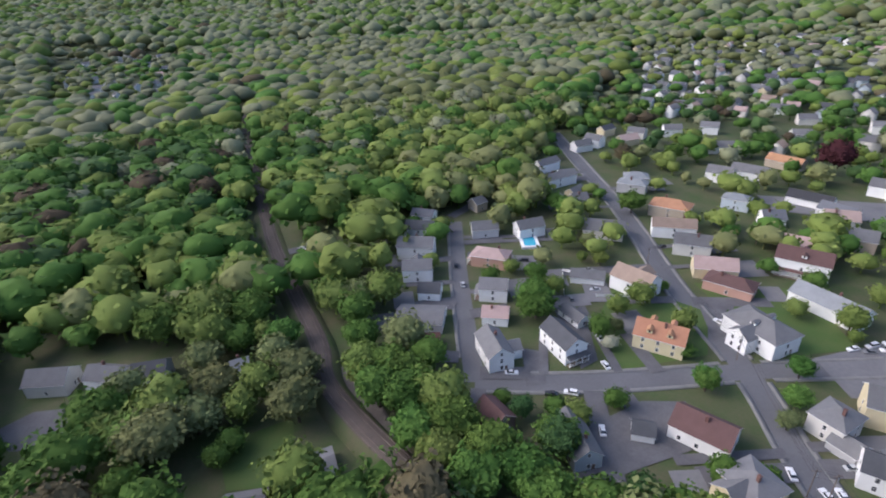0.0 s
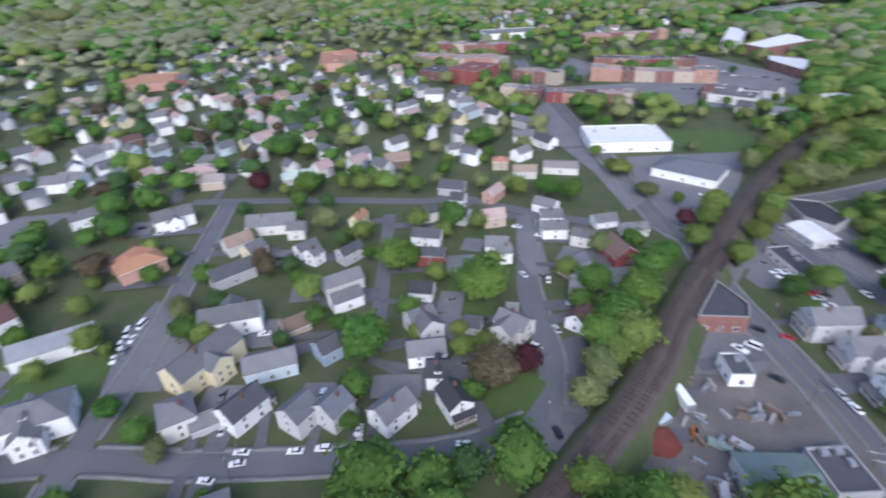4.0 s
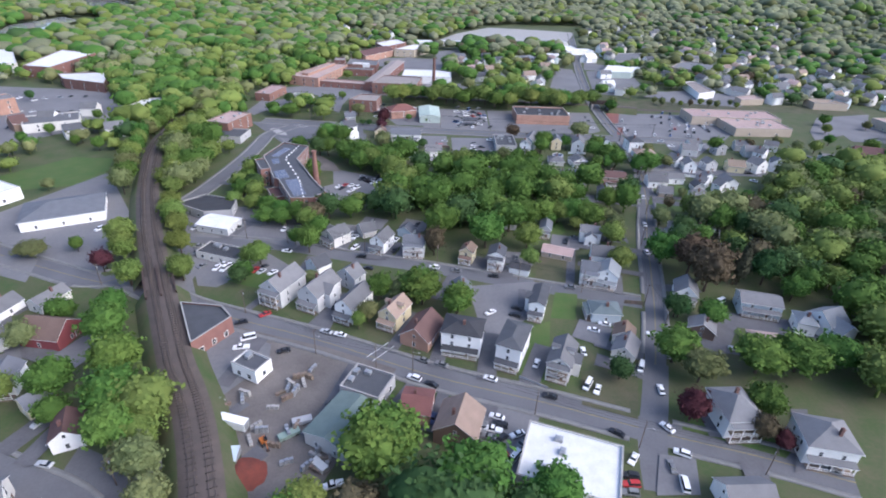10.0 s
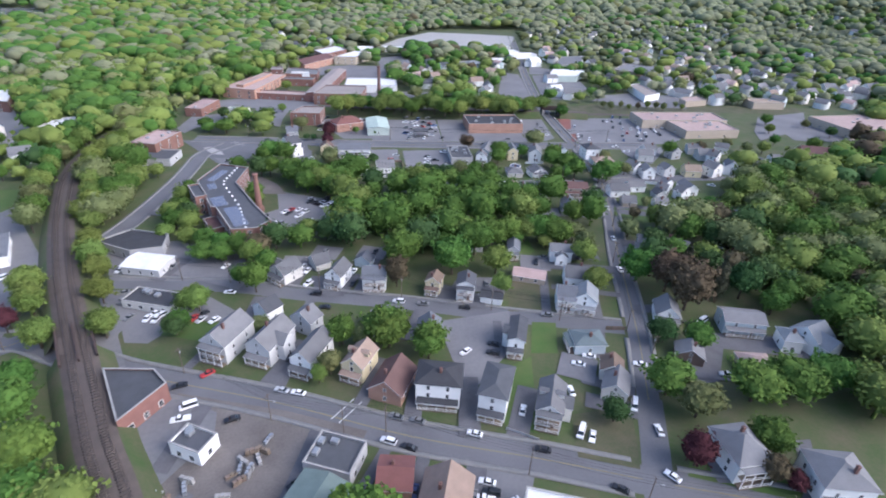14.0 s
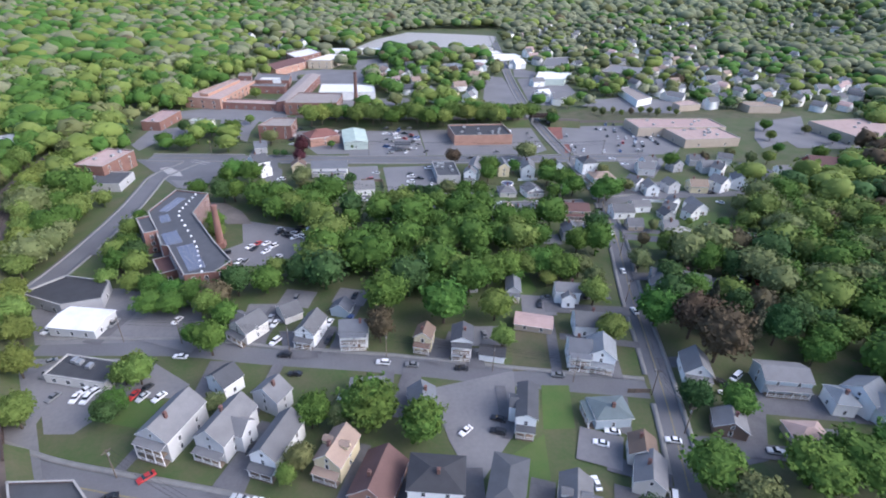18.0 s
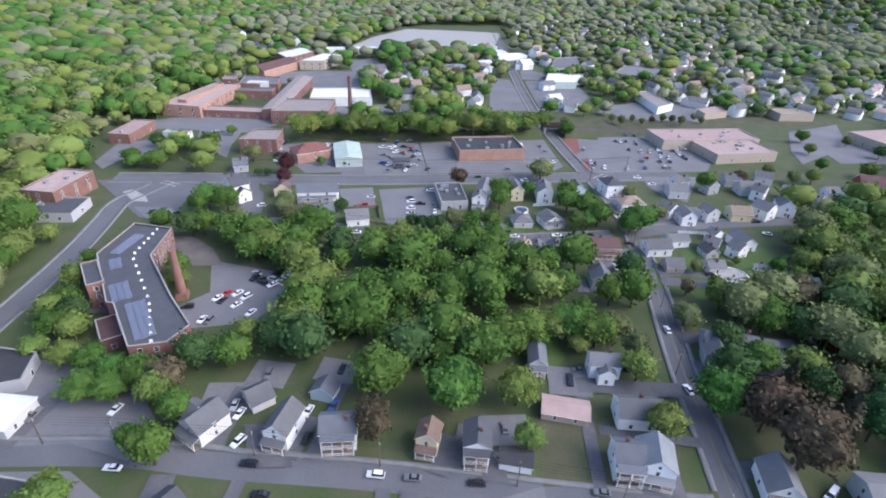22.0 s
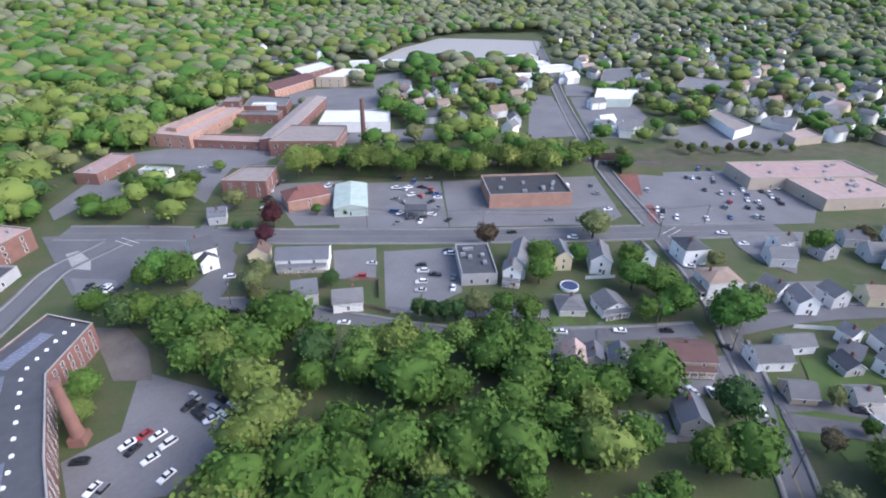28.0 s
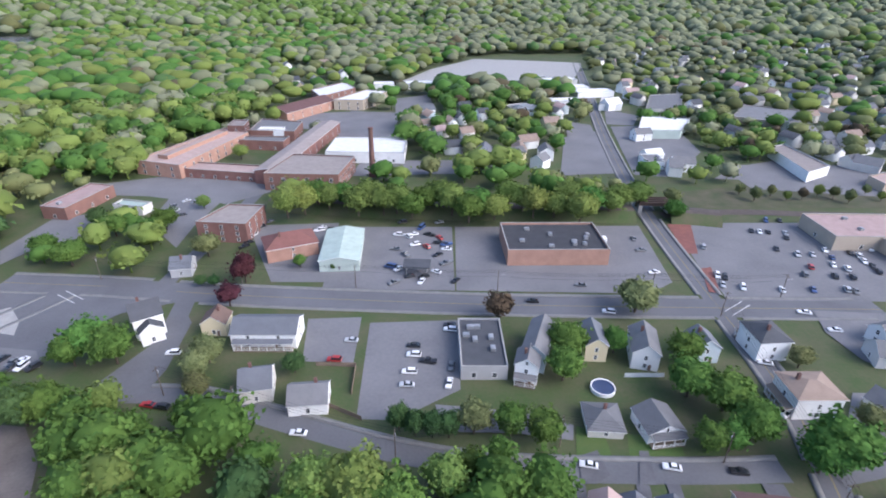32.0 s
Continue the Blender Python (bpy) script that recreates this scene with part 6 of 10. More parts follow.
lot("works_yard", [(-70.0, 640.0), (-45.0, 690.0), (-8.0, 696.0), (30.0, 690.0), (24.0, 600.0), (-18.0, 600.0), (-20.0, 634.0)], "lot", "worn asphalt yard of the works", "car park")
# sheds and yards along the far street
poly_building([(203.8, 607.6), (225.1, 653.6), (259.8, 641.5), (235.9, 605.7)], 6.0, "palegreen", "white", 1, "pale shed with a white roof", "industrial_hall", 0)
poly_building([(234.1, 670.2), (263.1, 731.4), (297.9, 738.4), (266.6, 673.1)], 7.0, "lightgrey", "lightgrey", 1, "grey shed with a pale roof", "industrial_hall", 0)
poly_building([(203.7, 699.6), (215.1, 729.9), (231.8, 723.8), (223.9, 698.7)], 5.0, "white", "white", 1, "small white workshop beside the street", "workshop", 0)
poly_building([(301.8, 653.9), (337.3, 698.1), (374.6, 676.9), (339.4, 627.6)], 5.0, "tan", "lightgrey", 1, "long pale warehouse among trees", "warehouse", 0)
poly_building([(277.8, 563.9), (292.6, 570.3), (291.9, 524.0), (270.1, 512.1)], 6.0, "white", "gravel", 1, "long low shed with a worn roof and white gable", "warehouse", 0)
poly_building([(304.4, 508.5), (328.9, 517.1), (327.9, 499.4), (303.3, 494.8)], 5.0, "tan", "pinkish", 1, "low shed with a pinkish roof", "warehouse", 0)
lot("shed_yard", [(218.3, 519.5), (245.7, 545.4), (326.7, 542.7), (345.1, 512.9), (303.1, 508.9)], "lot", "patched asphalt and gravel shed yard", "yard")
lot("rail_yard", [(178.1, 496.4), (230.8, 507.9), (341.8, 499.0), (420.0, 490.0), (410.0, 470.0), (317.3, 472.1), (170.4, 476.6)], "worn", "weedy brown strip of old railway ground", "yard")
lot("roadside_lot", [(126.4, 527.5), (150.3, 612.1), (178.7, 628.1), (162.0, 530.3)], "lot", "asphalt forecourt beside the far street", "car park")
lot("roadside_lot", [(172.1, 527.8), (193.5, 631.5), (217.0, 603.7), (191.6, 523.1)], "lot", "asphalt forecourt beside the far street", "car park")
lot("roadside_lot", [(195.0, 650.0), (210.5, 703.5), (233.5, 679.1), (215.8, 645.8)], "lot", "asphalt forecourt beside the far street", "car park")
for x, y, turn, wall, roof in ((83.9, 565.2, 80, "white", "slate"), (107.9, 567.5, 85, "cream", "tan"), (124.7, 562.6, 85, "white", "grey"), (205.8, 536.5, -10, "white", "lightgrey"), (205.7, 604.9, 10, "white", "lightgrey"),
                               (335.6, 626.4, 20, "offwhite", "grey"), (377.6, 582.9, 70, "white", "lightgrey"), (387.4, 567.3, 10, "paleblue", "lightgrey"), (403.8, 589.3, 80, "white", "grey"), (450.5, 671.7, 10, "pink", "pinkish"),
                               (348.8, 569.7, 20, "white", "slate"), (432.5, 812.0, 60, "white", "lightgrey"), (357.0, 798.0, 20, "white", "grey"), (362.2, 915.0, 60, "white", "lightgrey"), (530.2, 846.0, 30, "tan", "gravel")):
    house(x, y, turn, 13, 9, 5.5, "gable", wall, roof, detail=1, chim=False)


def terrace(a, b, depth, low, high, seed):
    """A row of old brick blocks wall to wall along a street, from a to b, with their backs away from it."""
    local = random.Random(seed)
    a, b = np.array(a, float), np.array(b, float)
    whole = float(np.hypot(*(b - a)))
    d = (b - a) / whole
    back = np.array([-d[1], d[0]])
    ang = math.degrees(math.atan2(d[1], d[0]))
    s = 0.0
    while s < whole - 6:
        wide = min(local.uniform(11, 19), whole - s)
        h, deep = local.uniform(low, high), depth * local.uniform(0.85, 1.2)
        c = a + d * (s + wide / 2) + back * deep / 2
        wall = local.choice(("brick", "brick", "palebrick", "brickdark", "red", "tan", "palebrick"))
        flat_building(c[0], c[1], ang, wide - 0.05, deep, h, wall, local.choice(("gravel", "pinkish", "dark", "lightgrey", "maroon", "gravel")),
                      note=f"old {COLOUR_WORD.get(wall, wall)} downtown block with flat roof", storeys=max(2, int(h / 3.6)), name="downtown_block", units=1, pitch=3.4, win=(1.2, 1.7))
        s += wide


terrace((-375.0, 335.6), (-304.5, 416.7), 17, 9, 12, 1)
terrace((-415.0, 372.0), (-352.0, 444.0), 16, 7, 10, 2)
terrace((-338.6, 261.4), (-292.6, 312.2), 14, 7, 9.5, 3)
terrace((-424.0, 283.0), (-378.0, 300.0), 15, 8, 11, 4)
terrace((-523.2, 447.6), (-489.6, 546.7), 18, 8, 11, 5)
terrace((-534.8, 225.2), (-461.0, 300.0), 18, 8, 12, 6)
terrace((-600.0, 268.0), (-530.0, 352.0), 18, 8, 11, 7)
terrace((-372.0, 238.0), (-346.0, 262.0), 14, 7, 9, 8)
lot("downtown_lot", [(-407.0, 316.8), (-472.1, 385.0), (-432.9, 388.1), (-381.7, 335.0)], "lot", "pale asphalt car park between downtown blocks", "car park")
poly_building([(-411.8, 546.9), (-467.3, 625.4), (-447.8, 633.0), (-392.6, 554.0)], 8.5, "offwhite", "white", 1, "white-roofed works hall at the wood's edge", "warehouse", 0)
poly_building([(-375.6, 536.6), (-390.0, 625.0), (-347.4, 611.2), (-348.4, 532.3)], 10.0, "brick", "white", 2, "brick warehouse with a white roof", "warehouse", 8.0)
poly_building([(-332.1, 516.0), (-293.5, 529.9), (-274.4, 482.3), (-316.9, 496.4)], 8.0, "brickdark", "white", 2, "dark brick warehouse with a white roof", "warehouse", 8.0)
smokestack(-59.3, 284.9, 20.5, 1.7, "brick", "tapered red brick smokestack beside the mill apartments")
smokestack(12.9, 528.6, 29.5, 1.8, "brickdark", "tall dark brick mill smokestack")
poly_building([(-86.9, 331.0), (-93.3, 305.5), (-78.9, 270.7), (-76.4, 269.9), (-64.9, 245.5), (-54.0, 246.1), (-48.8, 254.1), (-58.2, 271.2), (-72.7, 301.5), (-70.3, 324.4)], 9.0, "brick", "dark", 3, "former brick mill apartments with solar panels on a dark roof")
flat_building(-89.5, 289.9, 25, 5.6, 17.5, 10, "brick", "dark", note="brick stair tower of the mill apartments", storeys=3, name="stair_tower", units=0, pitch=3.5)
flat_building(-76.6, 262.6, 25, 6.5, 13.5, 4.5, "brickdark", "maroon", note="low brick wing with a maroon roof", storeys=1, name="mill_wing", units=0)
solar_array(-65.4, 260.0, -66, 3, 22, 9.1)
solar_array(-76.6, 277.6, -66, 3, 12, 9.1)
solar_array(-84.2, 297.5, -68, 2, 8, 9.1)
solar_array(-84.4, 313.0, 72, 2, 16, 9.1)
tree(-85.2, 251.0, 9, "bright", 10, where="before the mill apartments")
tree(-77.0, 247.0, 10, "mid", 11, where="before the mill apartments")
tree(-68.6, 240.5, 11, "mid", 11, where="before the mill apartments")
tree(-60.0, 237.5, 12, "mid", 12, where="before the mill apartments")
tree(-51.5, 233.5, 13, "bronze", 12, where="before the mill apartments")
tree(-46.0, 243.0, 14, "dark", 13, where="before the mill apartments")
tree(-90.5, 272.5, 12, "dark", 12, where="beside the brick tower")
tree(-95.0, 266.5, 11, "mid", 12, where="beside the brick tower")
tree(-95.5, 281.0, 11, "mid", 11, where="beside the brick tower")
tree(-97.0, 257.0, 8, "bright", 9, where="behind the garages")
tree(-74.0, 562.0, 10, "bright", 11, where="in the mill court")
tree(-63.5, 300.0, 11, "mid", 10, where="in the mill apartment court")
tree(-61.5, 291.0, 9, "bright", 9, where="in the mill apartment court")
flat_building(261.7, 437.4, -3, 73.8, 25.4, 6.5, "tan", "pinkish", note="shopping plaza row with pale pinkish flat roof", name="shopping_plaza", units=6, pitch=9)
flat_building(268.0, 411.5, 1, 46.0, 29.5, 6.0, "tan", "pinkish", note="supermarket with broad pale pinkish flat roof", name="supermarket", units=9, pitch=9)
flat_building(419.6, 413.0, 4, 70.0, 44.9, 7, "tan", "pinkish", note="pale roofed shop block beside the woods", name="shop_block", units=4)
flat_building(-443.9, 251.0, 28, 32.5, 39.5, 12, "red", "red", note="red brick downtown block with flat roof", storeys=3, name="downtown_block", units=3, pitch=7)
flat_building(-211.7, 426.7, 29, 29.6, 27.4, 7, "offwhite", "white", note="old brick downtown block with flat roof", storeys=2, name="downtown_block", units=3, pitch=7)
flat_building(-470.3, 227.7, 28, 32.1, 25.1, 8, "brickdark", "dark", note="old brick downtown block with flat roof", storeys=2, name="downtown_block", units=3, pitch=7)
flat_building(-260.9, 383.2, 28, 33.4, 23.3, 6, "offwhite", "grey", note="old brick downtown block with flat roof", storeys=2, name="downtown_block", units=3, pitch=7)
flat_building(189.3, 544.8, -4, 11.2, 16.3, 5, "white", "lightgrey", note="far low building with a pale flat roof", name="industrial_hall", units=1, windows=False)
flat_building(385.4, 493.5, -5, 31.4, 17.5, 6, "tan", "tan", note="far low building with a pale flat roof", name="industrial_hall", units=1, windows=False)
flat_building(-583.8, -1012.2, 126, 96.3, 74.8, 7, "white", "lightgrey", note="far low building with a pale flat roof", name="industrial_hall", units=1, windows=False)
flat_building(-331.1, -1216.5, 128, 109.0, 109.2, 8, "brick", "red", note="far low building with a pale flat roof", name="industrial_hall", units=1, windows=False)
flat_building(-253.0, -1257.2, 129, 72.1, 64.2, 7, "tan", "tan", note="far low building with a pale flat roof", name="industrial_hall", units=1, windows=False)
flat_building(-633.2, 409.7, 71, 74.0, 39.6, 7, "white", "lightgrey", note="far low building with a pale flat roof", name="industrial_hall", units=1, windows=False)
flat_building(-599.7, 154.0, 74, 26.5, 74.6, 8, "pink", "orange", note="far low building with a pale flat roof", name="industrial_hall", units=1, windows=False)
flat_building(-614.4, -34.7, 76, 58.0, 50.5, 7, "pink", "orange", note="far low building with a pale flat roof", name="industrial_hall", units=1, windows=False)
tree(-9.5, 97.1, 18, "mid", 22)
tree(12.7, 85.1, 18, "mid", 21)
tree(31.8, 82.6, 14, "mid", 15)
tree(89.7, 126.7, 13, "olive", 14)
tree(85.1, 136.5, 14, "mid", 17)
tree(79.3, 110.5, 12, "red", 11)
tree(111.3, 131.0, 14, "mid", 19)
tree(125.3, 131.8, 14, "mid", 20)
tree(139.1, 133.2, 13, "mid", 16)
tree(102.2, 112.2, 12, "mid", 13)
tree(96.8, 103.2, 10, "bronze", 8)
tree(101.2, 100.1, 7, "red", 7)
tree(98.0, 161.5, 10, "dark", 9)
tree(109.2, 158.7, 10, "mid", 9)
tree(64.0, 128.0, 9, "dark", 9)
tree(89.6, 216.9, 13, "bright", 12)
tree(-16.5, 171.7, 11, "mid", 10)
tree(0.4, 169.1, 15, "mid", 16)
tree(13.2, 162.0, 12, "mid", 12)
tree(-19.0, 157.5, 10, "olive", 8)
tree(-22.3, 153.7, 8, "bright", 6)
tree(-68.2, 197.3, 11, "bright", 11)
tree(-72.6, 183.5, 9, "dark", 10)
tree(-104.1, 205.4, 13, "bright", 11)
tree(-95.0, 183.8, 13, "bright", 11)
tree(-111.3, 221.9, 13, "bright", 11)
tree(-105.5, 146.5, 15, "mid", 16, where='beside the railway')
tree(-93.4, 129.7, 16, "mid", 17, where='beside the railway')
tree(-86.7, 114.7, 16, "mid", 18, where='beside the railway')
tree(-81.6, 102.4, 15, "mid", 15, where='beside the railway')
tree(-70.7, 93.3, 13, "olive", 13, where='beside the railway')
tree(-63.8, 83.1, 12, "olive", 11, where='beside the railway')
tree(-113.9, 181.3, 12, "bright", 11, where='beside the railway')
tree(-125.3, 199.7, 12, "bright", 11, where='beside the railway')
tree(-28.2, 80.0, 11, "bright", 15)
tree(-129.2, 190.5, 11, "red", 8, where='beside the railway')
tree(-191.7, 207.7, 10, "bright", 14, where='beside the railway')
tree(-164.8, 202.4, 7, "olive", 14, where='beside the railway')
tree(-148.3, 206.7, 8, "mid", 6, where='beside the railway')
tree(-49.6, 208.3, 14, "mid", 12)
tree(-47.1, 222.2, 12, "mid", 10)
tree(9.5, 223.3, 18, "mid", 18)
tree(29.7, 214.5, 18, "mid", 19)
tree(48.7, 213.4, 14, "bright", 14)
tree(46.9, 197.4, 10, "bright", 9)
tree(86.2, 195.6, 12, "bright", 12)
tree(106.8, 201.0, 16, "mid", 17)
tree(96.4, 161.6, 11, "dark", 10)
tree(108.4, 157.2, 10, "mid", 12)
tree(5.8, 207.0, 14, "bronze", 11)
tree(-53.9, 229.2, 13, "bright", 11)
tree(-56.8, 214.3, 9, "mid", 7)
tree(-74.9, 235.7, 9, "mid", 14)
tree(-67.4, 233.9, 10, "mid", 12)
tree(-70.5, 201.6, 9, "bright", 9)
tree(-72.7, 197.8, 9, "bright", 9)
tree(-71.6, 185.4, 9, "mid", 9)
tree(-1.0, 171.6, 15, "mid", 17)
tree(14.0, 164.0, 13, "mid", 13)
tree(-15.4, 172.3, 12, "mid", 11)
tree(-8.1, 170.8, 10, "olive", 9)
tree(-44.0, 182.1, 7, "olive", 7)
tree(115.6, 192.6, 20, "bronze", 18)
tree(116.9, 179.6, 22, "bronze", 20)
tree(133.5, 184.8, 20, "pine", 14)
tree(144.1, 184.6, 18, "dark", 14)
tree(128.5, 200.9, 18, "pine", 12)
tree(156.1, 189.8, 16, "dark", 14)
tree(149.6, 172.8, 12, "mid", 12)
tree(137.5, 198.2, 16, "dark", 12)
tree(126.6, 225.3, 13, "dark", 12)
tree(129.8, 213.4, 14, "mid", 13)
tree(92.8, 224.4, 13, "olive", 11)
tree(100.0, 256.9, 14, "mid", 13)
tree(122.7, 241.2, 9, "olive", 12)
tree(-63.1, 362.1, 14, "mid", 15)
tree(-54.0, 359.0, 14, "mid", 15)
tree(-66.3, 358.2, 12, "mid", 12)
tree(-81.7, 443.4, 11, "mid", 16)
tree(-98.2, 449.7, 11, "mid", 14)
tree(-78.1, 455.5, 11, "mid", 14)
tree(-102.6, 422.4, 11, "mid", 16)
tree(-118.3, 431.7, 10, "mid", 12)
tree(-111.6, 460.9, 10, "dark", 10)
tree(-49.7, 428.6, 11, "olive", 12)
tree(-28.0, 406.4, 13, "red", 12)
tree(-29.0, 389.8, 10, "red", 10)
tree(-9.2, 418.1, 6, "mid", 6)
tree(-44.2, 404.4, 5, "dark", 5)
tree(-39.3, 404.2, 5, "dark", 5)
tree(117.5, 381.6, 13, "olive", 17)
tree(67.5, 378.5, 11, "bronze", 11)
tree(85.9, 357.9, 13, "mid", 14)
tree(82.1, 346.4, 12, "mid", 12)
tree(101.8, 358.8, 10, "mid", 9)
tree(121.6, 352.6, 12, "mid", 12)
tree(116.5, 338.3, 13, "mid", 15)
tree(123.9, 332.3, 13, "mid", 16)
tree(125.7, 321.9, 13, "mid", 14)
tree(112.5, 318.4, 10, "mid", 9)
tree(118.2, 318.2, 10, "mid", 9)
tree(142.5, 312.7, 15, "mid", 18)
tree(137.0, 311.1, 12, "mid", 14)
tree(159.4, 323.0, 9, "olive", 9)
tree(157.3, 349.4, 8, "olive", 8)
tree(62.8, 325.4, 11, "mid", 10)
tree(71.0, 322.8, 11, "mid", 11)
tree(57.9, 313.1, 14, "tall", 11)
tree(33.6, 328.7, 9, "dark", 7)
tree(38.0, 326.6, 9, "dark", 7)
tree(42.4, 325.8, 9, "dark", 7)
tree(46.7, 325.6, 9, "dark", 7)
tree(53.4, 326.8, 11, "olive", 10)
tree(1.5, 352.9, 7, "dark", 8)
tree(-27.2, 352.5, 9, "olive", 10)
tree(-25.8, 358.3, 10, "olive", 11)
tree(-24.0, 343.3, 8, "olive", 9)
tree(-69.1, 480.4, 8, "bright", 8)
tree(166.8, 461.2, 11, "mid", 12)
tree(174.6, 481.4, 9, "olive", 10)
tree(4.8, 415.1, 4, "mid", 4)
tree(-14.0, 431.2, 8, "bright", 8)
tree(-60.2, 334.8, 13, "mid", 14)
tree(-65.3, 334.0, 13, "dark", 14)
tree(-72.3, -117.4, 14, "mid", 16, where='among the houses')
tree(-313.8, -155.8, 24, "red", 23, where='among the houses')
tree(-95.3, -53.4, 9, "mid", 9, where='among the houses')
tree(-125.9, -43.9, 9, "mid", 9, where='among the houses')
tree(-112.3, -35.7, 9, "mid", 9, where='among the houses')
tree(-102.9, -31.3, 7, "olive", 7, where='among the houses')
tree(-162.1, -51.3, 13, "bright", 11, where='among the houses')
tree(-117.3, 33.1, 15, "mid", 17, where='among the houses')
tree(-157.3, 24.0, 12, "bright", 12, where='among the houses')
tree(-186.7, 11.4, 12, "bronze", 11, where='among the houses')
tree(-171.4, -173.1, 13, "mid", 17, where='among the houses')
tree(-123.9, -223.2, 13, "bright", 14, where='among the houses')
tree(-137.8, -187.5, 13, "mid", 16, where='among the houses')
tree(-225.6, -71.2, 13, "mid", 14, where='among the houses')
tree(-216.4, -53.9, 14, "bronze", 14, where='among the houses')
tree(-253.3, -46.5, 12, "mid", 13, where='among the houses')
tree(-196.0, -115.1, 10, "mid", 10, where='among the houses')
tree(-188.1, -123.4, 9, "mid", 9, where='among the houses')
tree(-119.4, -134.5, 7, "bright", 8, where='among the houses')
tree(-113.7, -141.0, 6, "bright", 6, where='among the houses')
tree(-39.5, -54.6, 12, "mid", 15, where='among the houses')
tree(-49.5, -32.3, 8, "dark", 9, where='among the houses')
tree(-91.1, -91.4, 6, "olive", 7, where='among the houses')
tree(-82.7, -84.2, 6, "blossom", 7, where='among the houses')
tree(-131.2, -75.2, 6, "mid", 5, where='among the houses')
tree(-127.5, -104.5, 5, "mid", 5, where='among the houses')
tree(-37.3, -69.9, 9, "dark", 8, where='among the houses')
tree(-172.2, -22.4, 9, "olive", 8, where='among the houses')
tree(-210.5, 44.7, 13, "olive", 13, where='among the houses')
tree(-161.6, 61.6, 15, "mid", 17, where='among the houses')
tree(-324.2, -211.9, 14, "mid", 18, where='among the houses')
tree(-391.2, -303.6, 15, "mid", 19, where='among the houses')
tree(-480.1, -221.3, 16, "dark", 20, where='among the houses')
tree(-443.9, -106.5, 16, "bright", 17, where='among the houses')
tree(-492.7, -162.1, 16, "mid", 20, where='among the houses')
tree(-323.0, -42.2, 12, "bright", 13, where='among the houses')
tree(-253.5, -224.8, 14, "mid", 14, where='among the houses')
tree(-222.2, -238.4, 15, "bronze", 16, where='among the houses')
tree(-291.2, -331.8, 13, "mid", 15, where='among the houses')
tree(-252.2, -330.1, 12, "mid", 18, where='among the houses')
tree(-271.5, 24.8, 14, "red", 12, where='among the houses')
tree(-258.1, 47.3, 13, "mid", 17, where='among the houses')
tree(-123.8, 82.8, 16, "mid", 19, where='among the houses')
tree(-159.7, 62.3, 14, "mid", 13, where='among the houses')
tree(-182.7, 98.0, 13, "mid", 12, where='among the houses')
tree(-114.1, 31.8, 14, "mid", 15, where='among the houses')
tree(-84.1, 62.1, 15, "bronze", 14, where='among the houses')
tree(-84.9, 73.4, 9, "red", 9, where='among the houses')
tree(-275.5, 23.0, 13, "red", 12, where='among the houses')
tree(-263.0, 47.8, 12, "mid", 15, where='among the houses')
tree(-245.8, 74.0, 11, "bright", 13, where='among the houses')
tree(-239.4, 87.1, 11, "bright", 13, where='among the houses')
tree(-229.1, 98.4, 11, "bright", 12, where='among the houses')
tree(-403.3, 14.0, 15, "mid", 20, where='among the houses')
tree(-383.9, -8.2, 14, "mid", 16, where='among the houses')
tree(-323.2, 46.1, 13, "mid", 16, where='among the houses')
tree(-311.8, 59.3, 12, "mid", 14, where='among the houses')
tree(-431.2, -102.2, 15, "bright", 15, where='among the houses')
tree(-376.7, 93.2, 14, "mid", 18, where='among the houses')
tree(-343.7, 121.1, 14, "dark", 16, where='among the houses')
tree(-326.0, 141.4, 15, "dark", 15, where='among the houses')
tree(-273.5, 161.2, 13, "mid", 14, where='among the houses')
tree(-190.4, 157.7, 12, "mid", 14, where='among the houses')
tree(-179.7, 165.0, 12, "mid", 13, where='among the houses')
tree(-166.6, -21.6, 9, "olive", 8, where='among the houses')
tree(-181.6, 12.0, 12, "bronze", 9, where='among the houses')
tree(-110.5, 65.1, 7, "bright", 7, where='among the houses')
tree(-108.6, 121.8, 13, "mid", 15, where='among the houses')
tree(-70.3, -113.1, 13, "mid", 18, where='among the houses')
tree(-128.6, 83.0, 17, "mid", 20, where='among the houses')
tree(-84.2, 64.6, 15, "bronze", 15, where='among the houses')
tree(-85.4, 77.6, 10, "red", 10, where='among the houses')
tree(-101.1, 61.9, 8, "bright", 9, where='among the houses')
tree(-98.6, 68.7, 9, "bright", 9, where='among the houses')
tree(-179.7, 163.6, 11, "mid", 11, where='among the houses')
tree(-188.3, 158.4, 10, "mid", 10, where='among the houses')
tree(-183.7, 99.3, 14, "mid", 14, where='among the houses')
tree(-159.5, 64.9, 14, "mid", 14, where='among the houses')
tree(-94.6, 131.3, 15, "mid", 14, where='among the houses')
tree(-88.1, 115.7, 15, "mid", 15, where='among the houses')
tree(-82.1, 107.7, 12, "mid", 11, where='among the houses')
tree(-109.8, 159.4, 12, "mid", 12, where='among the houses')
tree(-114.1, 180.6, 11, "bright", 9, where='among the houses')
tree(-126.2, 201.3, 11, "bright", 9, where='among the houses')
tree(-275.3, 168.5, 13, "mid", 15, where='among the houses')
tree(-274.7, 158.5, 12, "mid", 12, where='among the houses')
tree(-221.1, 215.3, 8, "bright", 9, where='among the houses')
tree(-199.4, 208.2, 8, "bright", 9, where='among the houses')
tree(-190.9, 211.5, 7, "bright", 8, where='among the houses')
tree(-166.3, 203.0, 6, "olive", 8, where='among the houses')
tree(-149.9, 209.5, 6, "mid", 5, where='among the houses')
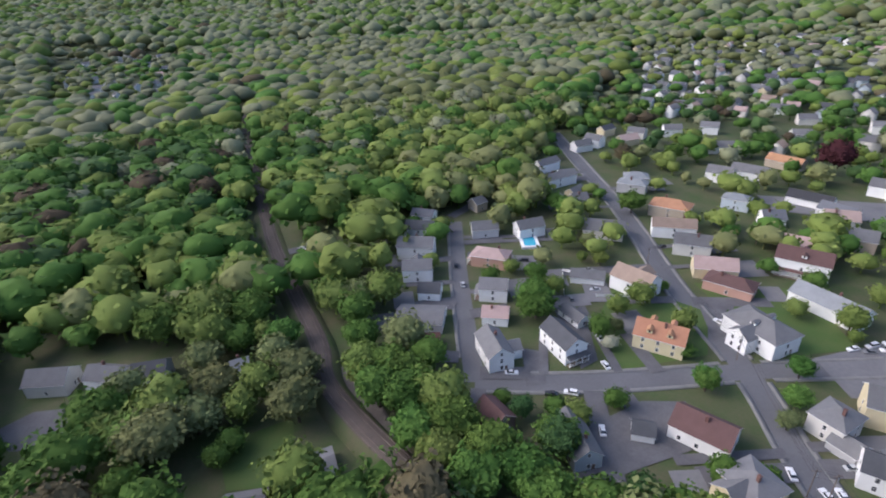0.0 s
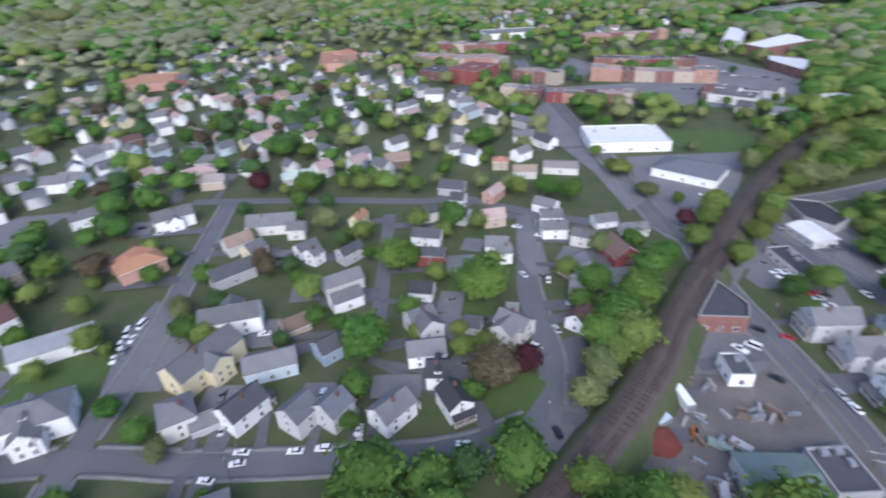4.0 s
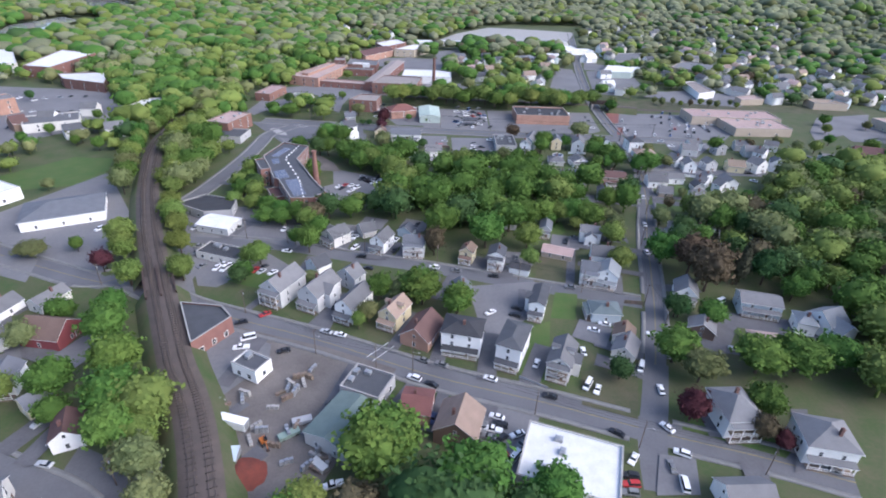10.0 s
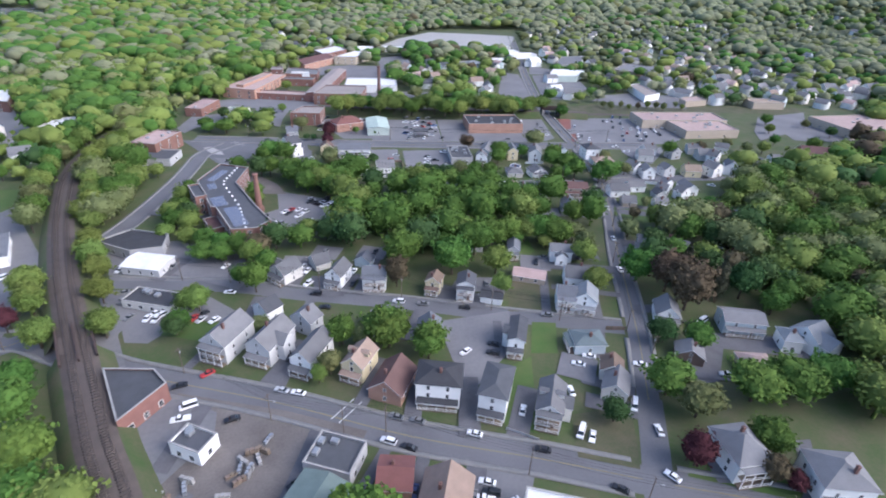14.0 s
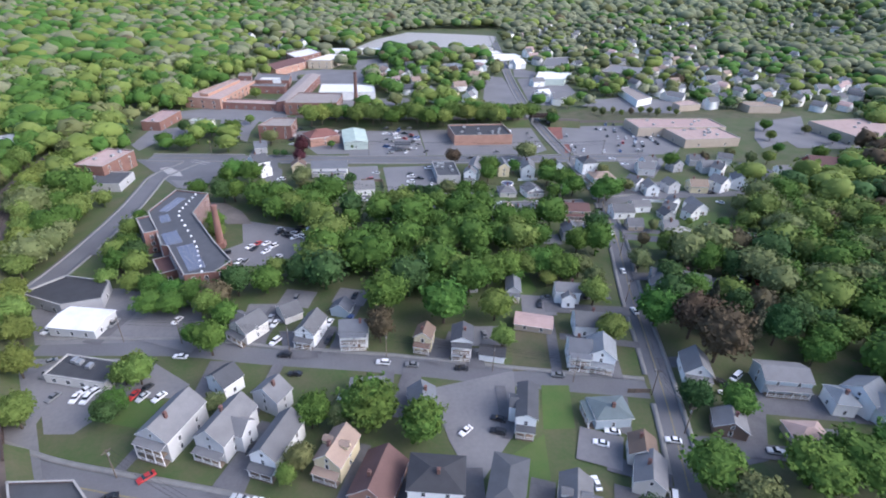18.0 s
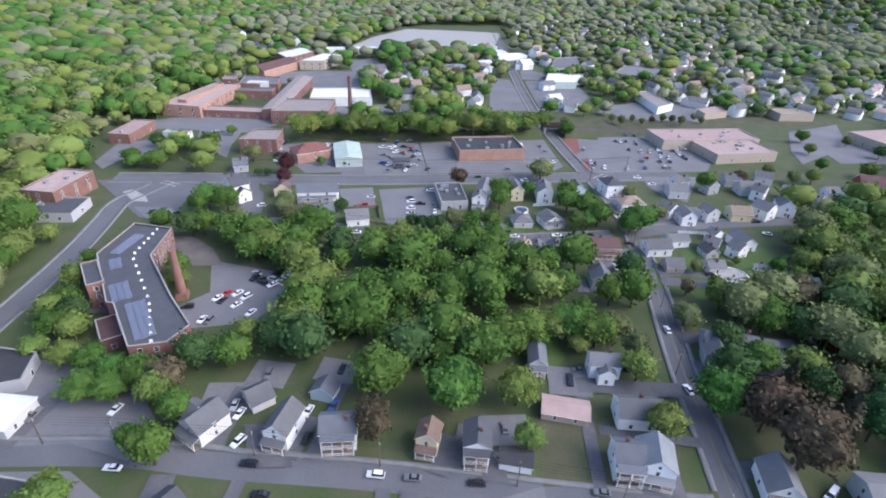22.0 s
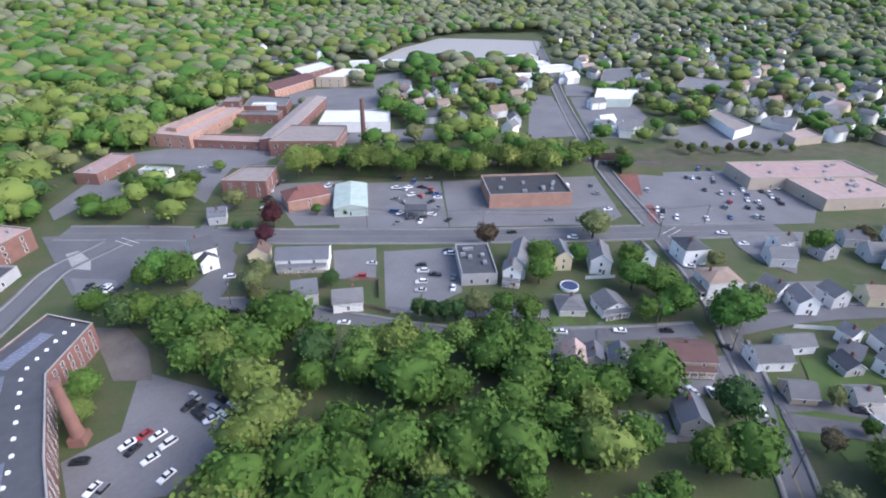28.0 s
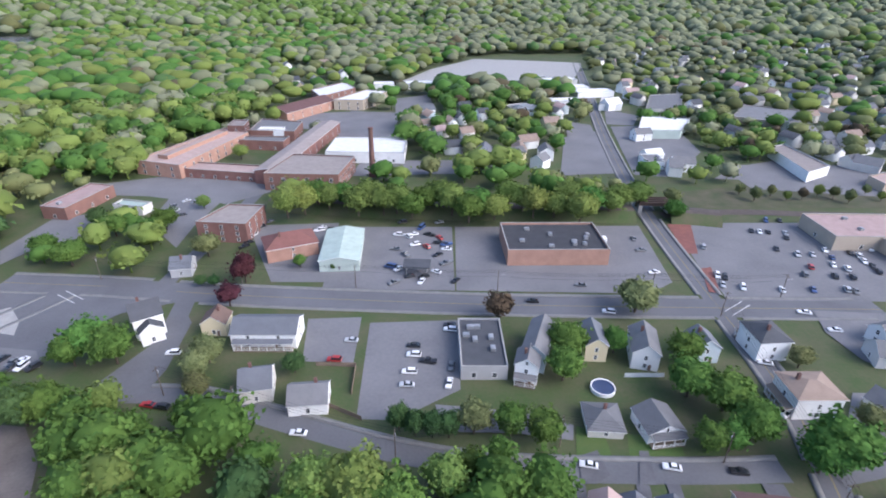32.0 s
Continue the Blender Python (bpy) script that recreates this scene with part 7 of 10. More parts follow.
tree(-282.9, 259.0, 12, "mid", 17, where='among the houses')
tree(-258.2, 252.4, 11, "mid", 13, where='among the houses')
tree(-352.1, 211.9, 12, "mid", 15, where='among the houses')
tree(-320.1, 209.9, 11, "mid", 13, where='among the houses')
tree(-490.4, 365.1, 12, "mid", 14, where='among the houses')
tree(-129.1, 192.7, 9, "red", 7, where='among the houses')
tree(-74.2, 95.2, 10, "olive", 11, where='among the houses')
tree(-65.3, 84.2, 10, "olive", 10, where='among the houses')
tree(-120.0, 36.7, 13, "mid", 14, where='among the houses')
tree(-63.0, 57.8, 9, "mid", 9, where='among the houses')
tree(-41.7, 65.8, 11, "mid", 12, where='among the houses')
tree(-29.9, 76.7, 12, "mid", 15, where='among the houses')
tree(-34.5, 69.8, 10, "mid", 11, where='among the houses')
tree(-11.3, 94.9, 18, "mid", 22, where='among the houses')
tree(71.5, -108.3, 15, "bright", 22, where='beside the railway')
tree(54.7, -109.7, 15, "olive", 19, where='among the houses')
tree(22.9, -115.7, 16, "olive", 19, where='among the houses')
tree(23.2, -138.9, 14, "mid", 15, where='among the houses')
tree(32.5, -164.3, 15, "mid", 16, where='among the houses')
tree(-3.1, -124.9, 14, "mid", 15, where='among the houses')
tree(-6.9, -104.2, 15, "mid", 16, where='among the houses')
tree(-11.2, -89.5, 15, "mid", 17, where='among the houses')
tree(-14.5, -71.1, 16, "mid", 18, where='among the houses')
tree(-19.6, -57.0, 16, "mid", 18, where='among the houses')
tree(-24.1, -47.1, 15, "mid", 17, where='among the houses')
tree(1.3, -103.6, 13, "bright", 13, where='among the houses')
tree(-39.1, -53.4, 13, "dark", 14, where='among the houses')
tree(-95.9, -54.5, 9, "mid", 9, where='among the houses')
car(72.0, 98.5, -28, "white", "suv")
car(71.5, 107.6, -57, "white", "sedan")
car(67.2, 94.2, -95, "grey", "sedan")
car(68.3, 88.8, -102, "white", "van")
car(75.8, 122.8, -98, "white", "sedan")
car(56.0, 105.8, -37, "black", "sedan")
car(22.1, 127.9, -26, "white", "sedan")
car(-2.3, 128.2, -27, "white", "suv")
car(3.2, 125.4, -30, "black", "sedan")
car(0.5, 136.8, -24, "grey", "sedan")
car(6.6, 134.6, -27, "grey", "sedan")
car(-28.5, 149.9, -21, "white", "sedan")
car(-33.6, 151.6, -23, "silver", "sedan")
car(39.8, 120.3, -20, "black", "sedan")
car(52.8, 124.9, 56, "white", "van")
car(55.4, 122.9, 61, "white", "sedan")
car(57.6, 96.8, 50, "white", "sedan")
car(55.0, 91.6, -11, "black", "suv")
car(54.3, 89.0, -3, "red", "suv")
car(53.2, 86.6, -9, "grey", "suv")
car(73.1, 132.9, 62, "white", "van")
car(22.1, 112.0, -22, "white", "sedan")
car(22.6, 108.9, -18, "black", "suv")
car(20.4, 107.2, -17, "white", "pickup")
car(18.9, 104.7, -18, "grey", "sedan")
car(27.1, 105.5, 23, "white", "sedan")
car(27.9, 102.2, 41, "grey", "sedan")
car(22.1, 103.7, 44, "black", "suv")
car(21.6, 98.2, 16, "red", "sedan")
car(24.9, 97.5, 49, "white", "van")
car(26.2, 163.3, 35, "white", "sedan")
car(107.7, 105.3, 48, "black", "suv")
car(109.2, 99.1, 42, "silver", "pickup")
car(110.7, 92.5, -24, "grey", "sedan")
car(55.8, 141.1, -94, "white", "sedan")
car(-64.6, 156.9, 16, "black", "sedan")
car(-59.7, 147.9, 22, "white", "van")
car(-46.2, 141.3, 17, "black", "sedan")
car(-22.5, 89.7, 18, "white", "pickup")
car(-30.0, 90.3, -32, "black", "sedan")
car(-83.5, 196.6, 38, "white", "sedan")
car(-80.9, 195.2, 49, "white", "suv")
car(-66.3, 194.7, 52, "black", "sedan")
car(-61.5, 190.3, 52, "white", "sedan")
car(83.9, 150.6, -20, "white", "sedan")
car(-57.4, 161.6, 36, "red", "sedan")
car(-59.6, 208.4, -13, "white", "sedan")
car(5.7, 195.6, -16, "white", "suv")
car(14.9, 193.2, -14, "grey", "sedan")
car(-26.2, 204.2, -15, "black", "suv")
car(-29.8, 211.9, 51, "white", "suv")
car(-30.8, 222.1, 64, "white", "sedan")
car(-11.6, 219.9, 66, "white", "sedan")
car(-12.0, 210.1, 69, "black", "sedan")
car(61.2, 181.2, -18, "grey", "sedan")
car(30.7, 189.1, -14, "black", "sedan")
car(-22.4, 194.6, -14, "black", "sedan")
car(-85.4, 193.7, 80, "white", "sedan")
car(-82.0, 192.8, 74, "white", "suv")
car(-91.8, 194.9, 59, "grey", "sedan")
car(-97.7, 206.2, 68, "grey", "pickup")
car(-69.0, 192.3, 65, "red", "sedan")
car(-66.3, 191.1, 59, "silver", "sedan")
car(-99.5, 211.8, 27, "grey", "sedan")
car(38.8, 195.2, -50, "grey", "suv")
car(42.4, 194.3, -38, "grey", "sedan")
car(112.8, 169.7, -72, "black", "suv")
car(111.4, 165.1, -15, "white", "sedan")
car(119.3, 171.0, 27, "white", "van")
car(114.5, 239.1, -103, "white", "sedan")
car(104.5, 210.6, -92, "white", "sedan")
car(-9.1, 180.4, 65, "white", "sedan")
car(-107.0, 229.2, 63, "white", "sedan")
car(-65.2, 229.0, 63, "white", "sedan")
car(68.0, 156.4, -20, "white", "sedan")
car(35.3, 161.6, -25, "black", "suv")
car(36.8, 166.2, -27, "black", "sedan")
car(80.8, 315.1, -14, "white", "sedan")
car(101.3, 313.6, -14, "white", "sedan")
car(117.3, 311.7, -11, "black", "sedan")
car(36.2, 351.3, -5, "white", "suv")
car(37.5, 359.4, -6, "white", "suv")
car(37.5, 364.2, -6, "black", "sedan")
car(42.1, 356.1, -11, "black", "pickup")
car(35.5, 345.6, -5, "silver", "sedan")
car(48.0, 345.8, 78, "white", "sedan")
car(49.1, 353.5, 79, "grey", "sedan")
car(50.0, 372.3, -10, "white", "suv")
car(50.0, 375.1, -6, "black", "sedan")
car(17.0, 367.6, -6, "silver", "sedan")
car(12.7, 357.8, -6, "red", "suv")
car(81.7, 389.2, -10, "black", "sedan")
car(107.8, 381.2, -14, "white", "suv")
car(102.8, 399.9, -11, "grey", "sedan")
car(179.0, 378.5, -17, "white", "sedan")
car(182.6, 367.6, -9, "white", "sedan")
car(148.1, 351.6, -18, "white", "sedan")
car(142.9, 337.6, -93, "white", "sedan")
car(141.4, 330.1, 26, "white", "van")
car(153.1, 331.1, -8, "black", "suv")
car(151.9, 356.5, 10, "black", "sedan")
car(-38.6, 362.9, 1, "white", "suv")
car(-36.4, 340.0, -11, "red", "sedan")
car(-32.3, 339.1, -14, "black", "suv")
car(-40.5, 333.6, 96, "black", "sedan")
car(-84.8, 357.6, 63, "black", "sedan")
car(-81.8, 357.8, 79, "white", "suv")
car(-78.0, 357.4, 61, "black", "suv")
car(67.7, 311.2, -7, "white", "sedan")
car(7.2, 328.2, -7, "white", "sedan")
car(137.9, 428.6, 0, "grey", "sedan")
car(135.8, 408.9, 6, "white", "sedan")
car(138.9, 439.9, -102, "grey", "sedan")
car(-35.7, 427.4, -22, "white", "sedan")
car(-39.2, 444.3, -33, "grey", "sedan")
car(-37.0, 450.4, -1, "white", "sedan")
car(-35.2, 457.2, 21, "black", "suv")
car(-10.7, 451.6, 25, "white", "sedan")
car(-6.4, 452.7, 27, "white", "suv")
car(28.0, 416.5, -23, "blue", "van")
car(29.8, 403.9, 37, "grey", "pickup")
car(40.5, 404.6, 67, "white", "sedan")
car(32.0, 460.4, 25, "black", "suv")
car(41.1, 454.0, 62, "blue", "van")
car(49.9, 459.9, 23, "grey", "sedan")
car(37.5, 447.2, 15, "white", "sedan")
car(48.3, 438.2, -10, "black", "sedan")
car(51.8, 431.8, -8, "white", "sedan")
car(54.0, 404.8, 50, "black", "sedan")
car(-46.4, 281.8, 45, "white", "sedan")
car(-44.4, 279.9, 60, "black", "sedan")
car(-43.4, 284.5, 53, "red", "sedan")
car(-39.6, 284.0, 45, "white", "sedan")
car(-36.1, 281.0, 43, "white", "suv")
car(-39.0, 276.4, 44, "white", "sedan")
car(-49.5, 268.9, 64, "white", "sedan")
car(-47.0, 267.9, 66, "grey", "suv")
car(-34.4, 293.9, 50, "black", "suv")
car(-31.4, 292.5, 37, "black", "sedan")
car(-27.1, 288.3, 34, "white", "sedan")
car(-33.3, 270.7, 54, "white", "sedan")
car(-56.1, 277.5, 0, "black", "suv")
car(73.5, 224.3, -9, "grey", "sedan")
car(79.6, 222.2, -14, "black", "suv")
car(90.2, 223.0, 48, "black", "sedan")
car(93.7, 222.9, 49, "white", "sedan")
car(96.3, 222.8, 31, "black", "suv")
car(126.7, 274.0, -106, "white", "sedan")
car(110.8, 283.5, -78, "white", "sedan")
car(116.1, 282.4, -95, "white", "suv")
car(132.8, 301.5, -44, "black", "sedan")
car(207.4, 301.9, -42, "white", "sedan")
car(210.8, 314.6, -6, "black", "sedan")
car(-94.8, -10.3, 62, "white", "sedan")
car(-57.0, -71.8, 137, "white", "suv")
car(-75.5, -77.4, 79, "white", "sedan")
car(-88.2, 3.1, 64, "white", "sedan")
car(-85.5, 10.3, 65, "white", "suv")
car(-84.5, 20.5, 159, "white", "sedan")
car(-66.7, -60.6, 133, "black", "sedan")
car(-171.9, -36.5, 148, "white", "van")
car(-164.5, -39.5, 152, "white", "sedan")
car(-158.4, -41.6, 152, "grey", "sedan")
car(-51.2, -74.2, 142, "black", "sedan")
car(-60.5, -166.6, 69, "black", "suv")
car(-55.8, -149.1, 69, "silver", "sedan")
car(-89.7, -20.1, 55, "white", "sedan")
car(-129.2, -77.6, 95, "white", "sedan")
car(-99.8, 24.6, 154, "red", "sedan")
car(-94.8, 22.8, 160, "grey", "sedan")
car(-155.8, -134.3, 176, "black", "sedan")
car(-132.1, 105.8, -6, "white", "sedan")
car(-68.7, 45.4, 56, "white", "suv")
car(-87.0, 20.9, 143, "white", "sedan")
car(-127.6, 111.4, 0, "grey", "suv")
car(-60.2, 70.3, -13, "black", "suv")
car(-168.4, 125.5, 54, "white", "sedan")
car(-155.8, 130.1, 50, "white", "suv")
car(-93.3, 85.5, 9, "white", "sedan")
car(-101.2, 188.6, 70, "white", "sedan")
car(-149.8, 227.1, 60, "white", "suv")
car(198.9, 446.6, 67, "black", "sedan", group="cars in the plaza car park")
car(202.2, 445.3, 67, "white", "sedan", group="cars in the plaza car park")
car(206.3, 445.2, 247, "black", "sedan", group="cars in the plaza car park")
car(212.8, 458.0, 67, "blue", "suv", group="cars in the plaza car park")
car(219.9, 457.9, 67, "black", "sedan", group="cars in the plaza car park")
car(213.8, 443.7, 247, "silver", "sedan", group="cars in the plaza car park")
car(211.2, 438.9, 247, "black", "sedan", group="cars in the plaza car park")
car(199.6, 427.8, 67, "black", "sedan", group="cars in the plaza car park")
car(205.6, 422.3, 67, "silver", "suv", group="cars in the plaza car park")
car(212.2, 422.1, 67, "silver", "sedan", group="cars in the plaza car park")
car(220.7, 426.1, 67, "white", "sedan", group="cars in the plaza car park")
car(219.1, 419.3, 247, "blue", "sedan", group="cars in the plaza car park")
car(203.9, 411.2, 247, "red", "suv", group="cars in the plaza car park")
car(197.4, 405.3, 247, "grey", "suv", group="cars in the plaza car park")
car(214.9, 412.8, 67, "white", "sedan", group="cars in the plaza car park")
car(208.9, 403.6, 247, "black", "suv", group="cars in the plaza car park")
car(218.5, 409.3, 247, "white", "suv", group="cars in the plaza car park")
car(215.7, 402.5, 247, "black", "suv", group="cars in the plaza car park")
car(230.2, 423.2, 247, "black", "sedan", group="cars in the plaza car park")
car(232.1, 420.5, 247, "white", "suv", group="cars in the plaza car park")
car(230.6, 415.4, 67, "white", "sedan", group="cars in the plaza car park")
car(231.2, 411.4, 67, "black", "sedan", group="cars in the plaza car park")
car(180.7, 394.0, 247, "white", "sedan", group="cars in the plaza car park")
car(192.9, 393.6, 67, "blue", "sedan", group="cars in the plaza car park")
car(206.3, 393.2, 247, "silver", "suv", group="cars in the plaza car park")
car(208.8, 391.9, 67, "grey", "sedan", group="cars in the plaza car park")
car(166.1, 396.1, 67, "white", "suv", group="cars in the plaza car park")
car(167.5, 430.9, 247, "silver", "suv", group="cars in the plaza car park")
car(160.7, 405.5, 67, "white", "suv", group="cars in the plaza car park")
car(159.3, 398.4, 67, "silver", "sedan", group="cars in the plaza car park")
car(163.0, 404.0, 67, "black", "suv", group="cars in the plaza car park")
car(229.9, 406.6, 247, "black", "suv", group="cars in the plaza car park")
car(242.1, 426.6, 67, "white", "suv", group="cars in the plaza car park")
utility_pole(-64.9, 163.1, 52)
utility_pole(-35.3, 140.1, 59, lamp=True)
utility_pole(-14.6, 132.6, 76)
utility_pole(-2.8, 131.9, 68, lamp=True)
utility_pole(33.6, 113.0, 64)
utility_pole(60.8, 100.9, 70, lamp=True)
utility_pole(91.8, 91.5, 73)
wires([(-64.9, 163.1), (-35.3, 140.1), (-14.6, 132.6), (-2.8, 131.9), (33.6, 113.0), (60.8, 100.9), (91.8, 91.5)])
utility_pole(89.0, 152.9, 185)
utility_pole(87.5, 168.5, 166, lamp=True)
utility_pole(104.6, 217.8, 159)
utility_pole(120.3, 253.1, 160, lamp=True)
utility_pole(133.6, 299.6, 168)
utility_pole(147.6, 377.9, 170, lamp=True)
wires([(89.0, 152.9), (87.5, 168.5), (104.6, 217.8), (120.3, 253.1), (133.6, 299.6), (147.6, 377.9)])
utility_pole(-80.2, 219.8, 78)
utility_pole(-60.7, 215.7, 77)
utility_pole(-24.9, 206.8, 76)
utility_pole(7.0, 198.2, 73)
utility_pole(40.7, 186.9, 71)
utility_pole(65.1, 177.9, 70)
wires([(-80.2, 219.8), (-60.7, 215.7), (-24.9, 206.8), (7.0, 198.2), (40.7, 186.9), (65.1, 177.9)])
utility_pole(-85.1, 410.6, 84)
utility_pole(-28.8, 404.7, 85, lamp=True)
utility_pole(15.2, 401.2, 85)
utility_pole(69.3, 395.5, 85, lamp=True)
utility_pole(127.2, 391.6, 86)
utility_pole(176.6, 388.9, 87, lamp=True)
wires([(-85.1, 410.6), (-28.8, 404.7), (15.2, 401.2), (69.3, 395.5), (127.2, 391.6), (176.6, 388.9)])
utility_pole(-237.0, -357.1, 157)
utility_pole(-135.6, -122.5, 158)
utility_pole(-116.8, -59.6, 156)
utility_pole(-87.0, -14.1, 151)
utility_pole(-90.0, -10.8, 161)
utility_pole(-73.2, 26.8, 156)
wires([(-237.0, -357.1), (-135.6, -122.5), (-116.8, -59.6), (-87.0, -14.1), (-90.0, -10.8), (-73.2, 26.8)])
utility_pole(-125.2, 180.3, 29)
utility_pole(-76.2, 90.7, 29)
utility_pole(-65.0, 70.0, 28)
utility_pole(-34.1, 344.3, 70)
utility_pole(-10.9, 335.8, 69)
utility_pole(33.0, 318.9, 81)
utility_pole(75.2, 321.7, 87)
utility_pole(115.1, 314.8, 80)
wires([(-34.1, 344.3), (-10.9, 335.8), (33.0, 318.9), (75.2, 321.7), (115.1, 314.8)])
container(-51.4, 98.1, 3, 6.1, 5.0, 2.6, "paleblue", "pale blue roofed storage shed in the contractor yard")
container(-52.9, 109.4, -17, 8.5, 2.5, 3.4, "white", "white box trailer parked in the contractor yard")
heap(-47.0, 93.6, 7.5, 2.6, "mulch", "heap of red-brown bark mulch on the yard")
pallet_stack(-43.9, 116.1, 0, 1.2, 0)
pallet_stack(-40.5, 119.8, 37, 1.7, 1)
pallet_stack(-38.4, 122.4, 74, 2.2, 2)
pallet_stack(-36.6, 126.2, 111, 1.2, 0)
pallet_stack(-35.7, 128.9, 148, 1.7, 1)
pallet_stack(-44.8, 107.3, 5, 2.2, 2)
pallet_stack(-47.0, 109.3, 42, 1.2, 0)
pallet_stack(-35.3, 108.7, 79, 1.7, 1)
pallet_stack(-37.3, 106.6, 116, 2.2, 2)
pallet_stack(-28.5, 99.0, 153, 1.2, 0)
pallet_stack(-26.6, 97.2, 10, 1.7, 1)
pallet_stack(-30.0, 95.2, 47, 2.2, 2)
pallet_stack(-24.9, 96.3, 84, 1.2, 0)
pallet_stack(-59.5, 116.5, 121, 1.7, 1)
pallet_stack(-61.1, 118.8, 158, 2.2, 2)
pallet_stack(-60.8, 113.0, 15, 1.2, 0)
excavator(-43.3, 103.6, -52)
pool(-103.5, -170.4, 68, 11, 6)
round_pool(162.9, 268.6, 7.0, "pale")
round_pool(93.0, 342.0, 3.6, "dark")
fence([(-100.8, -138.2), (-88.7, -119.7)], 1.7, "white", "white board fence round a yard")
fence([(-100.8, -138.2), (-111.3, -124.2)], 1.7, "white", "white board fence round a yard")
fence([(-100.4, -113.9), (-113.0, -106.4)], 1.7, "white", "white board fence round a yard")
fence([(2.8, 344.1), (23.4, 332.4)], 1.7, "wood", "weathered board fence between yards")
fence([(7.4, 355.7), (19.7, 354.7), (19.6, 342.3)], 1.7, "wood", "weathered board fence behind the houses")
fence([(80.4, 170.6), (87.6, 169.5)], 1.7, "wood", "weathered board fence along the street")
fence([(162.7, 308.9), (180.3, 305.2)], 1.7, "white", "white board fence round a yard")
fence([(101.4, 347.1), (113.5, 346.7)], 1.7, "white", "white board fence round a yard")
fence([(31.6, 128.8), (39.8, 123.7)], 1.1, "grey", "grey picket fence along the road")
fence([(-51.5, 86.3), (-44.5, 71.5)], 1.6, "metal", "galvanised chain fence beside the railway")
tree(-23.1, 462.3, 16.586638565710405, "bright", 15.50700487078457, where='by the railway', z=2.5)
tree(-15.5, 466.0, 16.467330145706242, "bright", 16.48050454178105, where='by the railway', z=2.5)
tree(-10.3, 475.5, 14.724766213723731, "mid", 17.745743611487356, where='by the railway', z=2.5)
tree(-4.6, 472.1, 14.211972551001026, "bright", 14.045829945456877, where='by the railway', z=2.5)
tree(1.7, 475.8, 13.080211561218398, "mid", 14.240322042510892, where='by the railway', z=2.5)
tree(10.5, 464.6, 15.717125592152435, "bright", 16.43545567115993, where='by the railway', z=2.5)
tree(15.3, 474.5, 15.357507826703095, "bright", 17.85322232154503, where='by the railway', z=2.5)
tree(22.7, 465.1, 15.370687502665957, "bright", 14.709684084771725, where='by the railway', z=2.5)
tree(29.2, 466.1, 16.375363784897967, "bright", 15.201615893462357, where='by the railway', z=2.5)
tree(36.6, 460.6, 13.10768482003732, "mid", 15.240066781640373, where='by the railway', z=2.5)
tree(42.9, 468.2, 13.954780707591368, "mid", 16.712254447794983, where='by the railway', z=2.5)
tree(51.4, 473.1, 15.402896533070981, "bright", 16.699709589288798, where='by the railway', z=2.5)
tree(56.3, 463.6, 16.842762981929905, "bright", 15.346840940179522, where='by the railway', z=2.5)
tree(63.7, 455.1, 14.80440873714089, "mid", 17.14802775147317, where='by the railway', z=2.5)
tree(69.3, 463.5, 14.260563576423444, "mid", 17.454910405832294, where='by the railway', z=2.5)
tree(76.4, 458.1, 13.342136109061773, "bright", 16.357923004915985, where='by the railway', z=2.5)
tree(85.3, 470.7, 16.399888732170297, "bright", 15.385417122667414, where='by the railway', z=2.5)
tree(91.4, 465.4, 14.63808846579624, "bright", 14.623991435753437, where='by the railway', z=2.5)
tree(95.7, 460.0, 16.519913006504193, "bright", 16.23548599929098, where='by the railway', z=2.5)
tree(106.0, 460.2, 13.129272602365106, "bright", 17.34679471711458, where='by the railway', z=2.5)
tree(115.1, 473.3, 14.156167344566018, "bright", 17.558816439731906, where='by the railway', z=2.5)
tree(116.5, 451.6, 16.883856543511484, "bright", 17.24076751603287, where='by the railway', z=2.5)
tree(123.6, 461.4, 15.774822429189019, "mid", 17.586268659936195, where='by the railway', z=2.5)
tree(134.1, 463.0, 13.052577986748451, "bright", 14.68728636214695, where='by the railway', z=2.5)
tree(140.6, 467.8, 15.0998565416633, "bright", 14.212986497254445, where='by the railway', z=2.5)
tree(152.1, 473.3, 13.501622624769057, "bright", 17.24620565123335, where='by the railway', z=2.5)
tree(219.2, 494.2, 6.662409518599517, "olive", where='by the railway')
tree(222.5, 484.9, 8.45043254165077, "olive", where='by the railway')
tree(235.5, 491.2, 6.821276528874781, "olive", where='by the railway')
tree(240.3, 484.4, 6.022514160443127, "bright", where='by the railway')
tree(249.9, 485.8, 7.200832688434389, "bronze", where='by the railway')
tree(260.9, 489.0, 7.854267296059419, "bright", where='by the railway')
tree(268.7, 487.1, 7.418700039158377, "olive", where='by the railway')
tree(272.0, 479.8, 8.3257365553125, "olive", where='by the railway')
tree(291.5, 492.6, 6.205250065389565, "olive", where='by the railway')
tree(292.5, 482.6, 6.2583840232060375, "bright", where='by the railway')
road("road_rail_back", [(163.3, 466.6), (203.6, 469.9), (240.5, 466.2), (288.8, 462.1)], 7, "brown ballast railway track behind the plaza", material="ballast")
FAR_TOWN = []
FAR_TOWN.append(([(-205.5, -282.2), (-307.9, -396.8), (-599.1, -615.7), (-1042.1, -542.0), (-393.2, -171.8), (-344.9, -310.6)], 34))
FAR_TOWN.append(([(-339.9, -373.0), (-687.4, -681.0), (-912.0, -357.8), (-698.4, -120.8), (-411.4, -109.4), (-324.9, -223.3)], 40))
FAR_TOWN.append(([(-411.4, -109.4), (-658.2, -112.8), (-772.4, 158.1), (-292.1, 90.0), (-278.9, 8.6)], 30))
